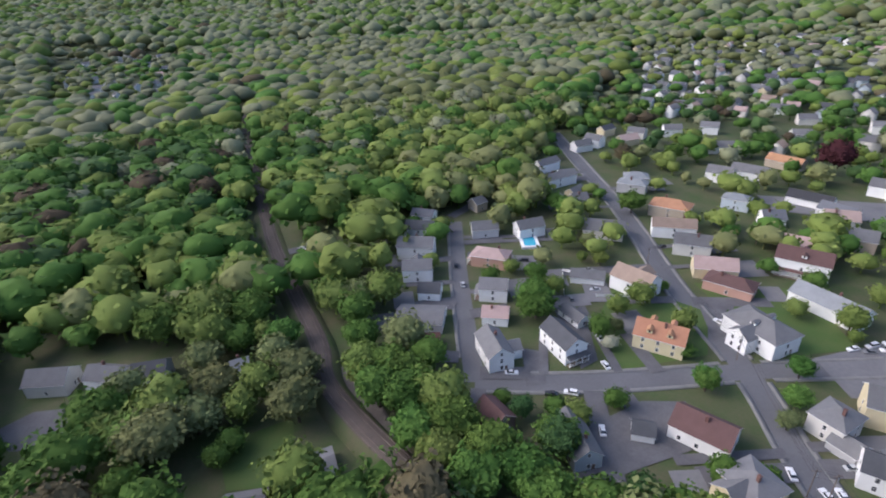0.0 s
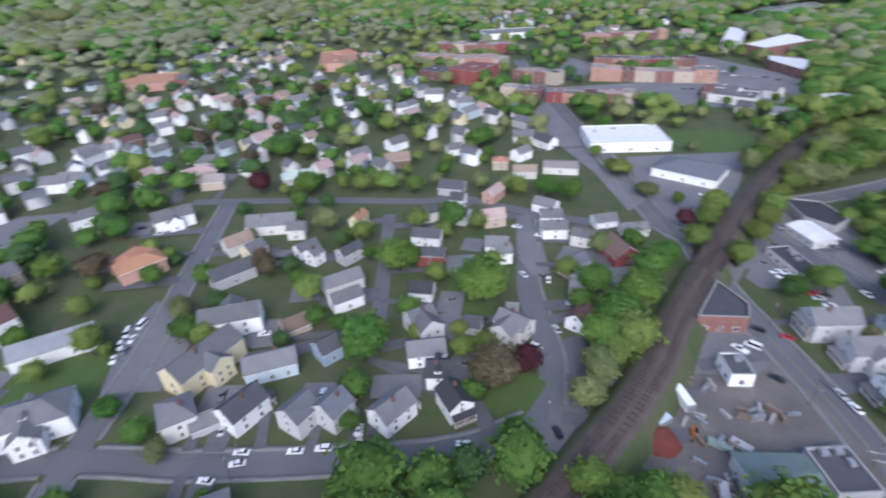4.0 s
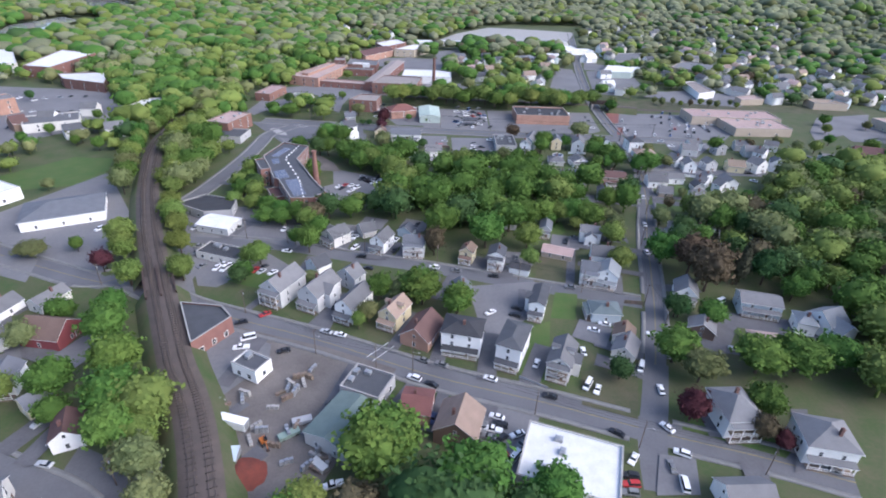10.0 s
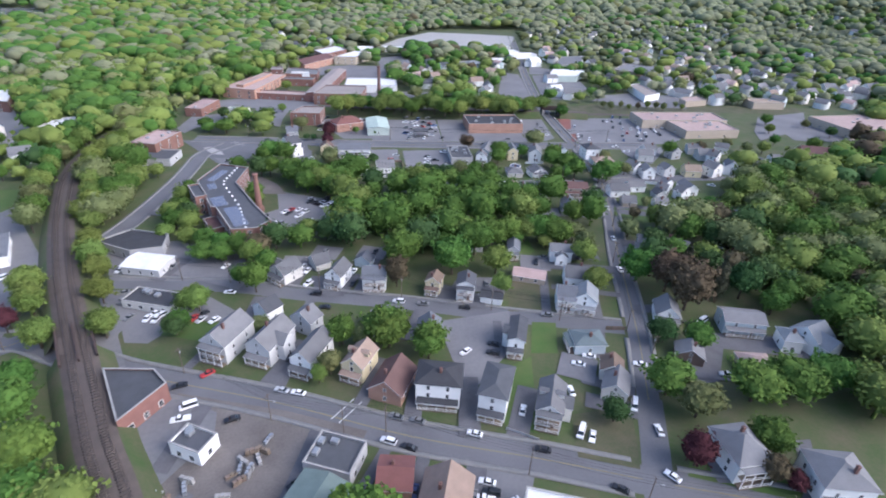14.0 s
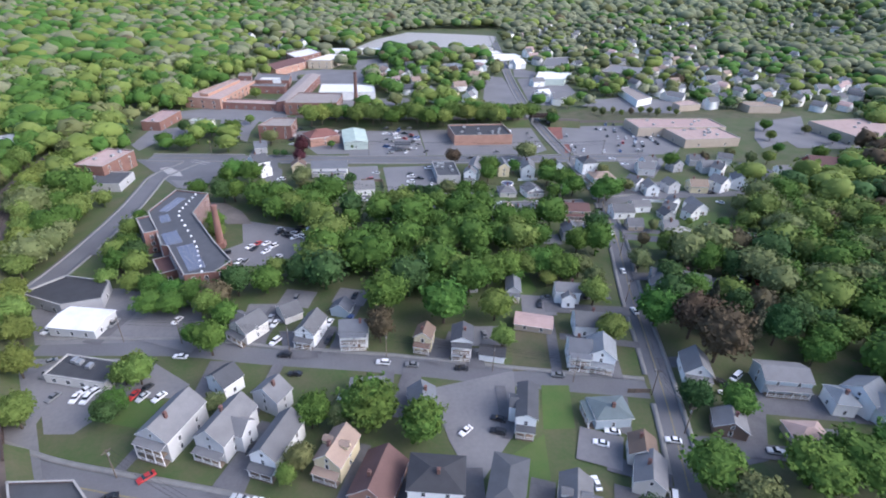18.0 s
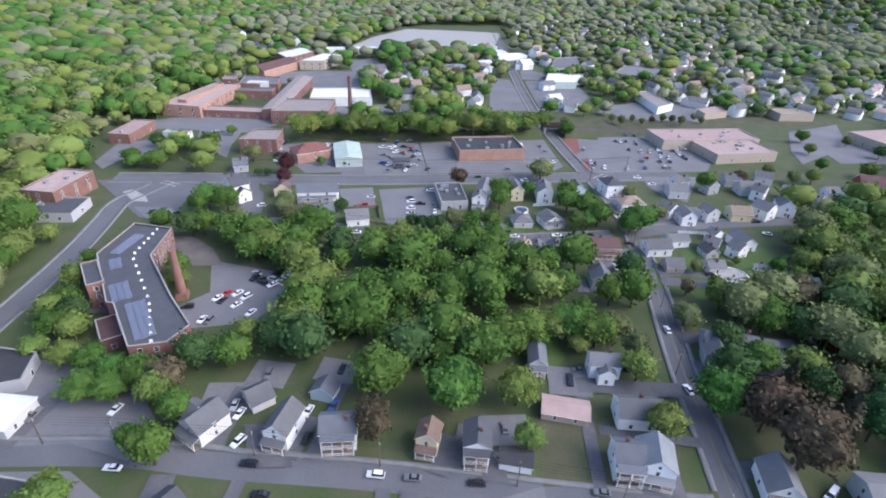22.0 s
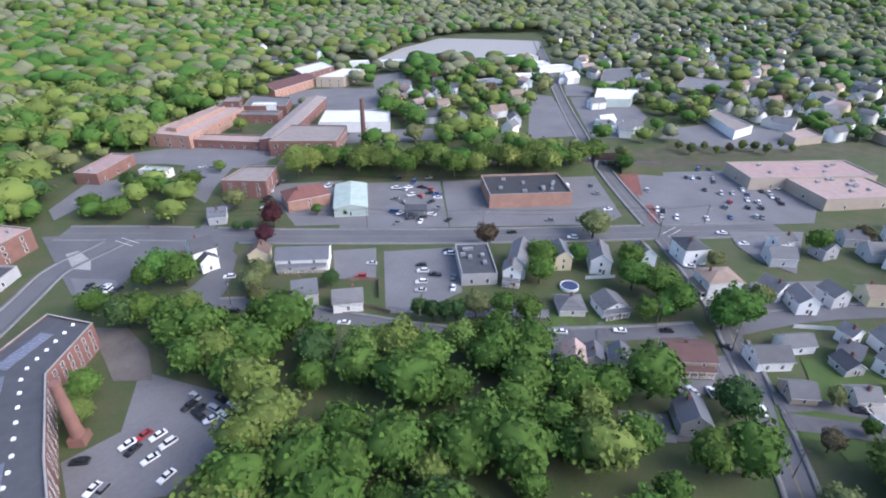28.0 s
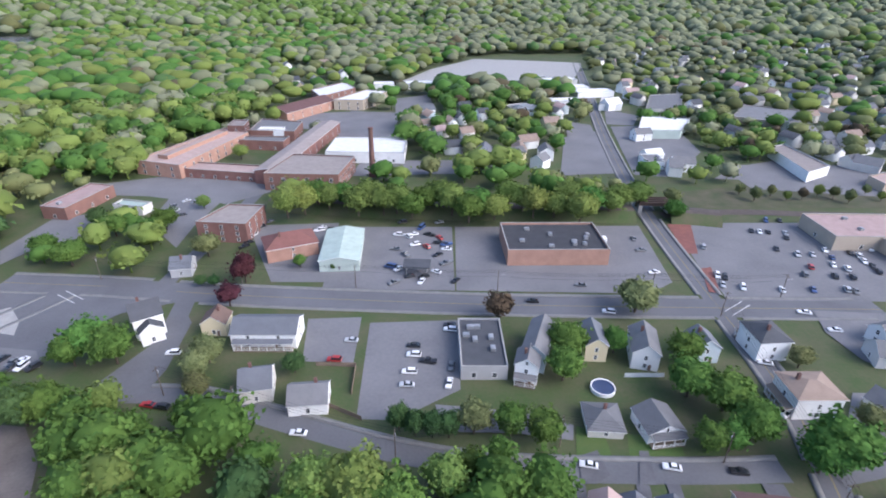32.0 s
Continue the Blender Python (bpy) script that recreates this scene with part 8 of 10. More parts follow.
FAR_TOWN.append(([(-869.9, -211.8), (-854.6, 65.3), (-609.5, 234.4), (-272.5, 163.5), (-249.4, 62.0), (-317.9, -52.5), (-445.3, -131.1)], 55))
FAR_TOWN.append(([(-1079.3, 69.3), (-768.1, 490.1), (-635.7, 463.6), (-795.3, 135.4)], 16))
FAR_TOWN.append(([(-831.8, 513.2), (-692.4, 672.8), (-473.5, 626.5), (-447.3, 545.9), (-672.2, 405.7)], 22))
FAR_TOWN.append(([(-286.1, -98.2), (-531.9, -129.4), (-538.9, 91.0), (-457.8, 237.7), (-237.3, 184.4), (-235.8, 106.3), (-285.0, 21.8)], 60))
FAR_TOWN.append(([(-360.2, -374.9), (-580.5, -518.5), (-630.7, -164.6), (-368.3, -85.4), (-291.6, -159.5)], 40))
FAR_TOWN.append(([(328.0, -1483.0), (46.9, -1142.1), (75.8, -658.1), (210.1, -760.3)], 14))
FAR_TOWN.append(([(347.4, 785.3), (679.6, 773.4), (389.3, 476.5), (279.1, 492.6), (240.8, 566.9)], 34))
FAR_TOWN.append(([(206.4, 790.4), (353.5, 846.8), (269.9, 626.5), (168.5, 572.0)], 10))
FAR_TOWN.append(([(31.1, 713.4), (186.9, 713.8), (155.3, 558.0), (60.9, 536.2), (40.5, 600.1)], 14))
FAR_TOWN.append(([(-150.7, 978.4), (-47.7, 950.8), (-35.4, 749.3), (-110.9, 784.6)], 10))
FAR_TOWN.append(([(265.6, 964.0), (806.3, 1168.3), (366.8, 510.4), (165.7, 493.6)], 16))
house(167.8, 328.5, -67, 8.3, 7.6, 5.2, "gable", "white", "lightgrey")
house(173.1, 319.9, -99, 9.5, 7.6, 5.2, "gable", "white", "lightgrey")
house(187.4, 321.9, -84, 7.9, 7.6, 5.2, "gable", "lightgrey", "lightgrey")
house(204.4, 320.6, -11, 10.4, 8.4, 4.3, "gable", "cream", "tan")
house(218.8, 320.4, -70, 9.0, 9.2, 6.0, "gable", "white", "lightgrey")
house(234.1, 323.3, -119, 11.3, 8.4, 6.0, "gable", "white", "slate")
house(168.6, 292.0, -49, 6.5, 7.6, 4.3, "gable", "white", "lightgrey")
house(176.8, 285.1, -70, 6.1, 7.6, 5.2, "gable", "white", "lightgrey")
house(140.7, 278.7, -11, 7.6, 7.6, 3.0, "gable", "tan", "grey")
house(158.1, 274.9, -7, 7.4, 6.7, 3.0, "gable", "offwhite", "lightgrey")
house(178.2, 270.5, -14, 4.2, 5.0, 2.6, "gable", "white", "slate")
house(187.8, 351.7, -14, 10.2, 9.2, 4.3, "gable", "lightgrey", "lightgrey")
house(233.4, 350.4, -10, 13.0, 9.2, 4.3, "gable", "lightgrey", "lightgrey")
house(210.6, 354.5, -81, 7.6, 7.6, 5.2, "gable", "grey", "slate")
road("road_terrace", [(140.1, 310.7), (169.5, 315.0), (203.8, 314.7), (232.2, 313.3)], 8, "asphalt residential street", walks=(1,))
lot("ranch_lawn", [(136.3, 280.2), (157.5, 276.0), (155.8, 265.7), (145.1, 260.1), (128.2, 264.9)], "lawn", "green back lawn", "lawn", keep=False)
lot("pale_field", [(20, 835), (60, 930), (150, 1060), (290, 1075), (262, 960), (225, 860), (178, 838), (92, 800)], "concrete", "pale bare gravel field", "field")
lot("house_lawn", [(71.8, 241.9), (71.8, 230.9), (64.1, 223.4), (57.2, 224.3), (60.5, 237.7)], "lawn", "green lawn beside the white house", "lawn", keep=False)
lot("white_house_drive", [(84.2, 227.6), (100.2, 225.5), (99.6, 219.9), (69.8, 223.0)], "drive", "asphalt drive beside the white house", "car park")
lot("ravine_lot", [(19.6, 749.8), (53.0, 768.8), (55.9, 691.0), (21.7, 680.7)], "lot", "asphalt yard", "car park")
lot("brick_bank", [(161.5, 455.7), (173.3, 455.4), (162.2, 425.0), (157.2, 425.1)], "brickpave", "sloping red brick bank beside the underpass", "bank")
lot("brick_bank", [(157.1, 412.1), (161.9, 412.9), (155.4, 392.8), (151.4, 393.7)], "brickpave", "red brick paved bank beside the road", "bank")
LOTS.append(np.array([(-555.0, 690.0), (-500.0, 690.0), (-485.0, 800.0), (-500.0, 960.0), (-580.0, 960.0)]))   # no trees, to open the camera's view of the pond
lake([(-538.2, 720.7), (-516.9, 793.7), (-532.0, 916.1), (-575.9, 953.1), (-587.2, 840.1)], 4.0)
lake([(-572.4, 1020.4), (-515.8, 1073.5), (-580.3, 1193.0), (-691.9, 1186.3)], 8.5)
TOWN.append([(40.7, 255.4), (85.4, 249.7), (66.8, 204.5), (31.0, 209.6)])
TOWN.append([(63.6, 247.2), (103.6, 242.1), (100.2, 217.3), (55.1, 223.2)])
TOWN.append([(126.2, 239.3), (151.6, 232.0), (137.5, 217.5), (116.3, 220.3)])
girder_bridge(160.9, 473.9, -5, 16, 5.2, "rusted girder railway bridge over the cross street")
mound([(-36.1, 483.9), (28.2, 474.9), (85.4, 470.7), (147.8, 466.3)], 4.6)
mound([(165.1, 464.5), (178.2, 462.8), (189.6, 459.7)], 4.2)
canopy(38.8, 412.2, -5, 11, 7, 4.6)
shop_front(109.1, 430.7, -5, 26)
house(-170.3, -231.9, 161, 10.9, 8, 6, "gable", "white", "lightgrey")
house(-153.9, -197.2, 162, 8.9, 8, 5, "gable", "tan", "grey")
house(-234.7, -285.2, 109, 13.5, 9, 6, "gable", "white", "grey")
house(-276.3, -285.3, 119, 13.5, 9, 5, "gable", "offwhite", "grey")
house(-205.2, -207.4, 142, 14.5, 10, 5, "hip", "grey", "bluegrey")
house(-301.4, -274.1, 151, 13.5, 9, 6, "gable", "white", "lightgrey")
house(-329.4, -263.2, 130, 13.2, 9, 6, "gable", "white", "lightgrey")
house(-251.2, -184.4, 116, 15.0, 10, 6, "gable", "white", "lightgrey")
house(-367.0, -214.0, 144, 13.5, 9, 5, "gable", "white", "lightgrey")
house(-410.9, -240.4, 142, 13.5, 9, 5, "gable", "offwhite", "grey")
house(-420.2, -222.3, 115, 13.5, 9, 5, "gable", "tan", "tan")
house(-425.4, -275.1, 129, 13.5, 9, 5, "gable", "white", "grey")
house(-476.6, -338.7, 127, 15.0, 10, 6, "gable", "white", "lightgrey")
house(-373.4, -335.8, 114, 13.5, 9, 5, "gable", "offwhite", "grey")
house(-436.8, -399.1, 112, 13.5, 9, 5, "gable", "white", "lightgrey")
house(-427.4, -193.6, 130, 13.5, 9, 6, "gable", "white", "lightgrey")
house(-577.7, -243.8, 88, 15.0, 10, 6, "gable", "white", "lightgrey")
house(-406.6, -131.2, 144, 15.0, 10, 5, "gable", "white", "grey")
house(-342.5, -83.7, 73, 15.0, 10, 6, "gable", "white", "lightgrey")
house(-386.0, -70.4, 133, 15.0, 10, 6, "gable", "white", "lightgrey")
house(-326.4, -57.5, 134, 13.5, 9, 6, "gable", "paleblue", "lightgrey")
house(-244.8, -108.2, 135, 15.0, 10, 6, "gable", "offwhite", "pinkish")
house(-230.8, -91.5, 122, 15.0, 10, 6, "gable", "tan", "grey")
house(-222.4, -40.0, 143, 16.5, 11, 5, "hip", "pink", "orange")
house(-224.4, -150.4, 118, 13.5, 9, 6, "hip", "paleblue", "bluegrey")
house(-221.2, -126.8, 147, 10.6, 9, 5, "gable", "white", "slate")
house(-204.2, -102.2, 120, 12.5, 9, 5, "gable", "pink", "pinkish")
house(-614.5, 175.0, 119, 21.0, 14, 9, "hip", "pink", "orange")
house(-572.9, -8.5, 76, 16.5, 11, 6, "gable", "pink", "red")
house(-489.3, 22.3, 110, 15.0, 10, 6, "gable", "white", "pinkish")
house(-466.1, 54.7, 93, 15.0, 10, 6, "gable", "white", "grey")
house(-448.2, 82.8, 94, 15.0, 10, 6, "gable", "paleblue", "lightgrey")
house(-505.1, 113.5, 111, 16.5, 11, 6, "gable", "lightgrey", "lightgrey")
house(-462.8, -28.2, 93, 13.5, 9, 6, "gable", "white", "lightgrey")
house(-392.9, -62.0, 95, 13.5, 9, 6, "gable", "white", "lightgrey")
house(-409.4, -46.5, 110, 13.5, 9, 5, "gable", "brown", "maroon")
house(-343.5, -75.0, 64, 15.0, 10, 6, "gable", "white", "lightgrey")
house(-330.9, -0.4, 76, 13.5, 9, 6, "gable", "grey", "grey")
house(-297.4, 0.7, 70, 13.5, 9, 5, "gable", "tan", "gravel")
house(-426.9, 145.4, 95, 15.0, 10, 6, "gable", "white", "lightgrey")
house(-380.9, 158.1, 113, 12.6, 8.4, 5.3, "gable", "white", "grey")
house(-272.6, 105.3, 75, 14.7, 10.1, 5.3, "gable", "brown", "tan")
house(-212.9, 30.8, 67, 8.1, 7.6, 5.3, "gable", "offwhite", "grey")
house(-201.8, 9.6, 119, 8.9, 8, 6, "gable", "cream", "grey")
house(-185.1, 32.4, 120, 6.0, 6.7, 5.3, "gable", "white", "grey")
house(-197.0, 90.8, 92, 11.0, 7.6, 5.3, "gable", "offwhite", "dark")
house(-341.2, -124.0, 82, 15.0, 10, 6, "gable", "white", "lightgrey")
house(-268.8, 194.3, 59, 13.5, 9, 5, "gable", "offwhite", "grey")
house(-153.3, 135.8, 65, 11.3, 7.6, 5.3, "gable", "white", "grey")
house(-146.8, 104.7, 71, 6.7, 7.6, 5.3, "gable", "white", "lightgrey")
house(-355.5, 28.1, 107, 10.6, 7.6, 5.3, "gable", "cream", "lightgrey")
house(-405.4, 117.1, 67, 11.3, 7.6, 5.3, "gable", "white", "grey")
house(-394.9, 141.6, 62, 11.3, 7.6, 5.3, "gable", "white", "lightgrey")
house(-396.0, 187.3, 62, 15.0, 10, 7, "gable", "white", "lightgrey")
house(-332.6, 159.2, 65, 9.7, 7.6, 5.3, "gable", "white", "lightgrey")
house(-377.6, 150.3, 68, 8.7, 7.6, 5.3, "gable", "white", "lightgrey")
house(-361.0, 198.1, 72, 13.1, 9, 6, "gable", "paleblue", "lightgrey")
house(-321.8, 222.5, 56, 8.0, 9, 6, "gable", "white", "grey")
house(-295.1, 211.6, 19, 13.5, 9, 5, "gable", "grey", "grey")
house(-253.1, 201.2, 9, 13.5, 9, 5, "gable", "white", "dark")
house(-176.3, 147.4, 27, 11.3, 7.6, 4.4, "gable", "white", "lightgrey")
house(-141.1, 142.3, 41, 9.2, 6.7, 5.3, "gable", "offwhite", "grey")
house(-202.8, 112.0, 46, 6.9, 7.6, 5.3, "gable", "white", "dark")
house(-187.1, 105.1, 39, 8.2, 7.6, 5.3, "gable", "lightgrey", "dark")
house(307.9, 339.8, -21, 18.4, 13, 7, "gable", "red", "maroon")
house(306.8, 323.9, -7, 13.5, 9, 6, "gable", "white", "lightgrey")
house(284.9, 334.2, -7, 8.6, 5.9, 3.0, "gable", "white", "lightgrey")
house(257.0, 331.4, -59, 12.0, 8.4, 5.2, "gable", "white", "lightgrey")
house(195.6, 361.8, 14, 10.1, 6.7, 5.2, "gable", "white", "grey")
house(231.8, 363.4, -15, 9.5, 7.6, 4.3, "gable", "grey", "grey")
house(254.8, 364.4, -33, 8.9, 7.6, 4.3, "gable", "offwhite", "grey")
house(154.9, 299.0, -1, 10.1, 6.7, 3.4, "gable", "white", "lightgrey")
house(175.9, 300.6, -75, 5.2, 5.9, 4.3, "gable", "white", "lightgrey")
house(185.4, 293.3, -92, 11.3, 7.6, 4.3, "gable", "white", "lightgrey")
house(164.2, 287.6, -89, 6.8, 6.7, 3.0, "gable", "grey", "dark")
house(185.6, 256.5, -18, 11.2, 7.6, 3.4, "gable", "white", "green")
house(467.9, 533.2, 17, 16.5, 11, 6, "gable", "white", "lightgrey")
house(513.4, 559.1, 6, 16.5, 11, 6, "gable", "white", "lightgrey")
house(494.9, 519.2, -3, 16.5, 11, 6, "gable", "white", "grey")
house(430.0, 558.9, 21, 16.5, 11, 6, "gable", "white", "lightgrey")
house(367.4, 548.8, -22, 19.5, 13, 6, "gable", "white", "lightgrey")
house(412.1, 604.0, -2, 18.0, 12, 6, "gable", "white", "lightgrey")
house(324.1, 533.5, -48, 14.5, 11, 5, "gable", "offwhite", "lightgrey")
house(569.8, 559.5, -2, 15.4, 11, 6, "gable", "white", "lightgrey")
house(442.4, 549.3, 32, 13.5, 9, 6, "gable", "white", "lightgrey")
house(83.7, 548.9, 63, 12.8, 9, 6, "gable", "white", "lightgrey")
house(104.3, 557.2, 31, 8.9, 9, 6, "gable", "cream", "grey")
house(117.0, 543.0, 49, 10.1, 9, 6, "gable", "white", "lightgrey")
house(197.2, 528.8, -17, 8.1, 11, 6, "gable", "white", "lightgrey")
house(194.9, 558.3, 16, 12.7, 9, 4, "gable", "white", "white")
house(216.0, 704.2, 26, 16.4, 12, 6, "gable", "white", "white")
house(335.3, 608.0, 26, 10.4, 9, 6, "gable", "white", "lightgrey")
house(318.9, 541.1, 18, 10.1, 9, 5, "gable", "offwhite", "grey")
house(389.4, 607.6, 21, 13.1, 9, 6, "gable", "paleblue", "lightgrey")
house(133.8, 684.5, 0, 18.0, 12, 6, "hip", "paleblue", "bluegrey")
lot("road_junction", [(-129.2, 406.5), (-56.5, 404.3), (-45.4, 394.4), (-65.9, 386.3), (-77.3, 372.3), (-78.6, 358.2), (-93.8, 356.1)], "asphalt", "wide asphalt junction of the plaza road", "road")
lot("traffic_island", [(-111.2, 389.1), (-106.9, 391.5), (-98.3, 382.5), (-94.9, 374.4), (-102.4, 376.2)], "concrete", "pale concrete traffic island", "island", keep=False)
lot("station_parking", [(-137.9, 469.7), (-116.3, 477.4), (-102.3, 461.0), (-117.1, 444.6), (-127.2, 437.3), (-132.1, 423.4), (-140.6, 436.0)], "lot", "asphalt station car park", "car park")
lot("mill_parking", [(-90.7, 470.6), (-92.8, 495.0), (-63.9, 489.6), (-67.0, 460.1), (-66.6, 436.7), (-76.6, 448.1)], "lot", "asphalt car park by the mill", "car park")
lot("plaza_corner", [(343.5, 412.6), (389.3, 439.1), (430.6, 422.2), (385.1, 381.4), (335.8, 388.8)], "lot", "asphalt car park by the shops", "car park")
lot("terrace_yard", [(166.3, 337.8), (200.3, 335.2), (188.3, 320.2), (148.7, 318.3)], "lot", "asphalt parking strip beside the terrace", "car park")
lot("terrace_lawn", [(138.8, 279.3), (163.4, 281.2), (171.9, 264.5), (161.4, 254.4), (137.9, 255.6)], "lawn", "green back lawn with bare patches", "lawn", keep=False)
lot("side_parking", [(110.4, 296.8), (131.5, 298.0), (125.6, 283.8), (106.2, 281.4)], "lot", "asphalt yard beside the brown-roofed house", "car park")
lot("far_strip", [(195.5, 642.0), (249.0, 647.1), (236.3, 573.1), (199.6, 527.3), (175.0, 527.7)], "lot", "pale asphalt forecourts along the street", "car park")
lot("far_strip", [(163.4, 660.5), (181.0, 647.5), (164.7, 555.5), (157.4, 538.6), (138.8, 550.0)], "lot", "pale asphalt forecourts along the street", "car park")
lot("far_yard", [(233.4, 537.3), (277.0, 553.8), (322.7, 515.0), (300.6, 488.1), (231.7, 502.6)], "lot", "broad grey asphalt yard behind the halls", "car park")
lot("close_apron", [(-91.8, 88.7), (-91.7, 103.1), (-75.9, 96.4), (-63.9, 84.3), (-54.2, 65.1), (-66.9, 61.0), (-76.8, 78.0), (-83.3, 81.2)], "asphalt", "wide asphalt turning place", "road")
lot("garage_court", [(-179.0, 132.0), (-175.0, 139.8), (-128.0, 116.1), (-130.2, 108.6), (-146.7, 111.7)], "lot", "asphalt court between houses", "car park")
lot("street_parking", [(-340.5, 261.9), (-259.5, 232.3), (-205.6, 207.3), (-160.9, 199.4), (-155.1, 182.0), (-202.4, 199.3), (-259.9, 211.6), (-317.0, 230.3)], "lot", "asphalt parking strip along the street", "car park")
lot("tree_lawn", [(-150.3, 82.4), (-128.3, 92.4), (-115.3, 81.0), (-113.9, 67.9), (-133.2, 70.4)], "lawn", "green lawn under a large tree", "lawn", keep=False)
lot("corner_verge", [(-91.5, 71.1), (-77.6, 79.8), (-66.9, 61.0), (-79.6, 56.9)], "lawn", "green corner lawn", "lawn", keep=False)
lot("church_parking", [(-248.9, -156.6), (-310.7, -98.9), (-302.2, -72.3), (-274.0, -92.2), (-237.7, -137.3)], "lot", "broad asphalt parking behind the houses", "car park")
lot("row_parking", [(-139.9, -48.3), (-169.6, -42.3), (-187.9, -30.9), (-151.5, -20.9), (-131.5, -30.8)], "lot", "asphalt car park beside the houses", "car park")
lot("court_parking", [(-50.3, -57.7), (-74.4, -59.0), (-86.3, -52.6), (-76.6, -37.4), (-53.8, -39.6), (-39.9, -40.1), (-38.0, -45.5)], "drive", "dark asphalt court beside the house", "car park")
lot("house_drive", [(-133.4, -92.0), (-145.5, -85.0), (-128.0, -69.9), (-119.2, -71.9)], "drive", "dark asphalt drive beside the grey house", "car park")
lot("house_drive", [(-79.8, -114.1), (-88.9, -105.8), (-75.2, -81.2), (-67.1, -79.9), (-74.3, -99.4)], "drive", "dark asphalt drive beside the white house", "car park")
lot("house_drive", [(-55.3, -99.2), (-61.2, -93.8), (-52.4, -79.1), (-46.0, -81.4)], "drive", "dark asphalt drive beside the white house", "car park")
lot("rail_lot", [(-92.2, 154.0), (-84.8, 164.8), (-51.2, 144.9), (-50.0, 136.0), (-62.4, 117.4)], "lot", "grey asphalt lot beside the railway", "car park")
car(-155.4, -45.1, 168, "white", "sedan")
car(-162.5, -43.2, 170, "white", "suv")
car(-169.3, -41.2, 163, "white", "van")
car(-84.6, -20.8, 65, "white", "sedan")
car(-91.5, -11.9, 73, "white", "sedan")
car(-44.8, -40.7, 91, "black", "suv")
car(-48.5, 371.1, -22, "black", "sedan")
car(-85.7, 483.9, -26, "grey", "sedan")
car(-32.2, 462.6, 45, "black", "sedan")
car(-36.3, 447.8, 56, "white", "suv")
car(-35.2, 454.6, 44, "grey", "suv")
car(-97.2, 96.8, -11, "silver", "sedan")
car(-124.0, 112.3, -34, "white", "sedan")
FAR_TOWN.append(([(376.5, 684.3), (669.3, 638.7), (485.7, 474.1), (277.0, 489.0)], 26))
FAR_TOWN.append(([(370.4, 1079.3), (759.5, 1118.8), (507.4, 704.4), (249.3, 706.1)], 22))
FAR_TOWN.append(([(950.8, 1282.6), (1323.7, 1333.8), (985.5, 922.1), (639.9, 838.4)], 22))
FAR_TOWN.append(([(-579.7, -650.7), (-978.6, -218.6), (-510.6, -92.1), (-315.1, -322.3)], 40))
lot("house_parking", [(183.5, 380.0), (218.7, 376.0), (188.9, 341.6), (180.4, 352.3), (178.9, 367.2)], "lot", "asphalt parking beside the houses", "car park")
lot("link_yard", [(-45.3, 389.1), (-39.1, 379.8), (-37.7, 355.2), (-40.1, 342.3), (-53.8, 341.3), (-55.0, 350.5), (-47.7, 367.3)], "asphalt", "wide asphalt side street mouth", "road")
lot("low_parking", [(-100.1, 368.9), (-82.5, 365.8), (-76.1, 357.5), (-90.7, 354.5)], "lot", "asphalt lot with parked cars", "car park")
lot("bare_slope", [(-78.2, 335.2), (-65.4, 333.3), (-54.9, 321.2), (-48.4, 306.2), (-59.9, 307.0)], "dirt", "bare brown dirt slope", "slope")
car(-89.9, 361.5, 75, "black", "sedan")
car(-85.9, 359.9, 75, "grey", "sedan")
car(-83.3, 360.3, 75, "white", "sedan")
lot("forecourt", [(43.5, 337.6), (66.3, 333.9), (80.7, 328.5), (79.2, 323.2), (64.1, 326.3), (45.3, 327.4)], "lot", "worn asphalt strip behind the houses", "car park")
lot("house_drive", [(79.3, 318.2), (84.5, 319.8), (85.3, 312.2), (81.3, 309.8), (77.7, 310.0)], "drive", "dark asphalt drive", "car park")
lot("house_drive", [(95.2, 319.2), (97.5, 319.0), (95.6, 308.9), (91.6, 309.2)], "drive", "dark asphalt drive", "car park")
lot("corner_asphalt", [(-118.3, 218.7), (-95.8, 211.6), (-90.5, 202.1), (-92.2, 185.0), (-81.8, 163.9), (-92.4, 165.6)], "lot", "asphalt car park on the corner", "car park")
lot("garage_apron", [(-105.6, 255.9), (-66.9, 247.1), (-52.0, 221.1), (-56.9, 210.2), (-87.6, 226.0)], "lot", "patched asphalt yard behind the garages", "car park")
lot("house_drive", [(-29.1, 218.0), (-17.5, 216.5), (-15.3, 201.6), (-26.1, 203.1)], "drive", "asphalt drive between two houses", "car park")
tree(61.4, 239.7, 14, "mid", 15, where='by the wood')
tree(69.2, 240.5, 13, "bright", 13, where='by the wood')
tree(76.1, 240.6, 14, "mid", 15, where='by the wood')
tree(83.8, 234.8, 14, "mid", 15, where='by the wood')
tree(52.0, 235.6, 15, "mid", 16, where='by the wood')
tree(64.0, 236.7, 9, "mid", 9, where='by the wood')
tree(76.9, 232.6, 8, "bright", 8, where='by the wood')
tree(42.9, 230.5, 17, "mid", 19, where='by the wood')
tree(39.1, 239.6, 15, "bright", 15, where='by the wood')
tree(92.7, 238.0, 11, "olive", 12, where='by the wood')
tree(25.6, 304.7, 17, "bright", 18, where='by the wood')
tree(33.3, 299.4, 16, "mid", 17, where='by the wood')
tree(15.2, 305.6, 15, "bright", 15, where='by the wood')
tree(51.3, 313.1, 9, "mid", 9, where='by the wood')
tree(45.2, 307.9, 13, "bright", 12, where='by the wood')
container(-34.2, 110.7, 18, 5.5, 2.2, 1.6, "grey", "dark open skip standing in the contractor yard")
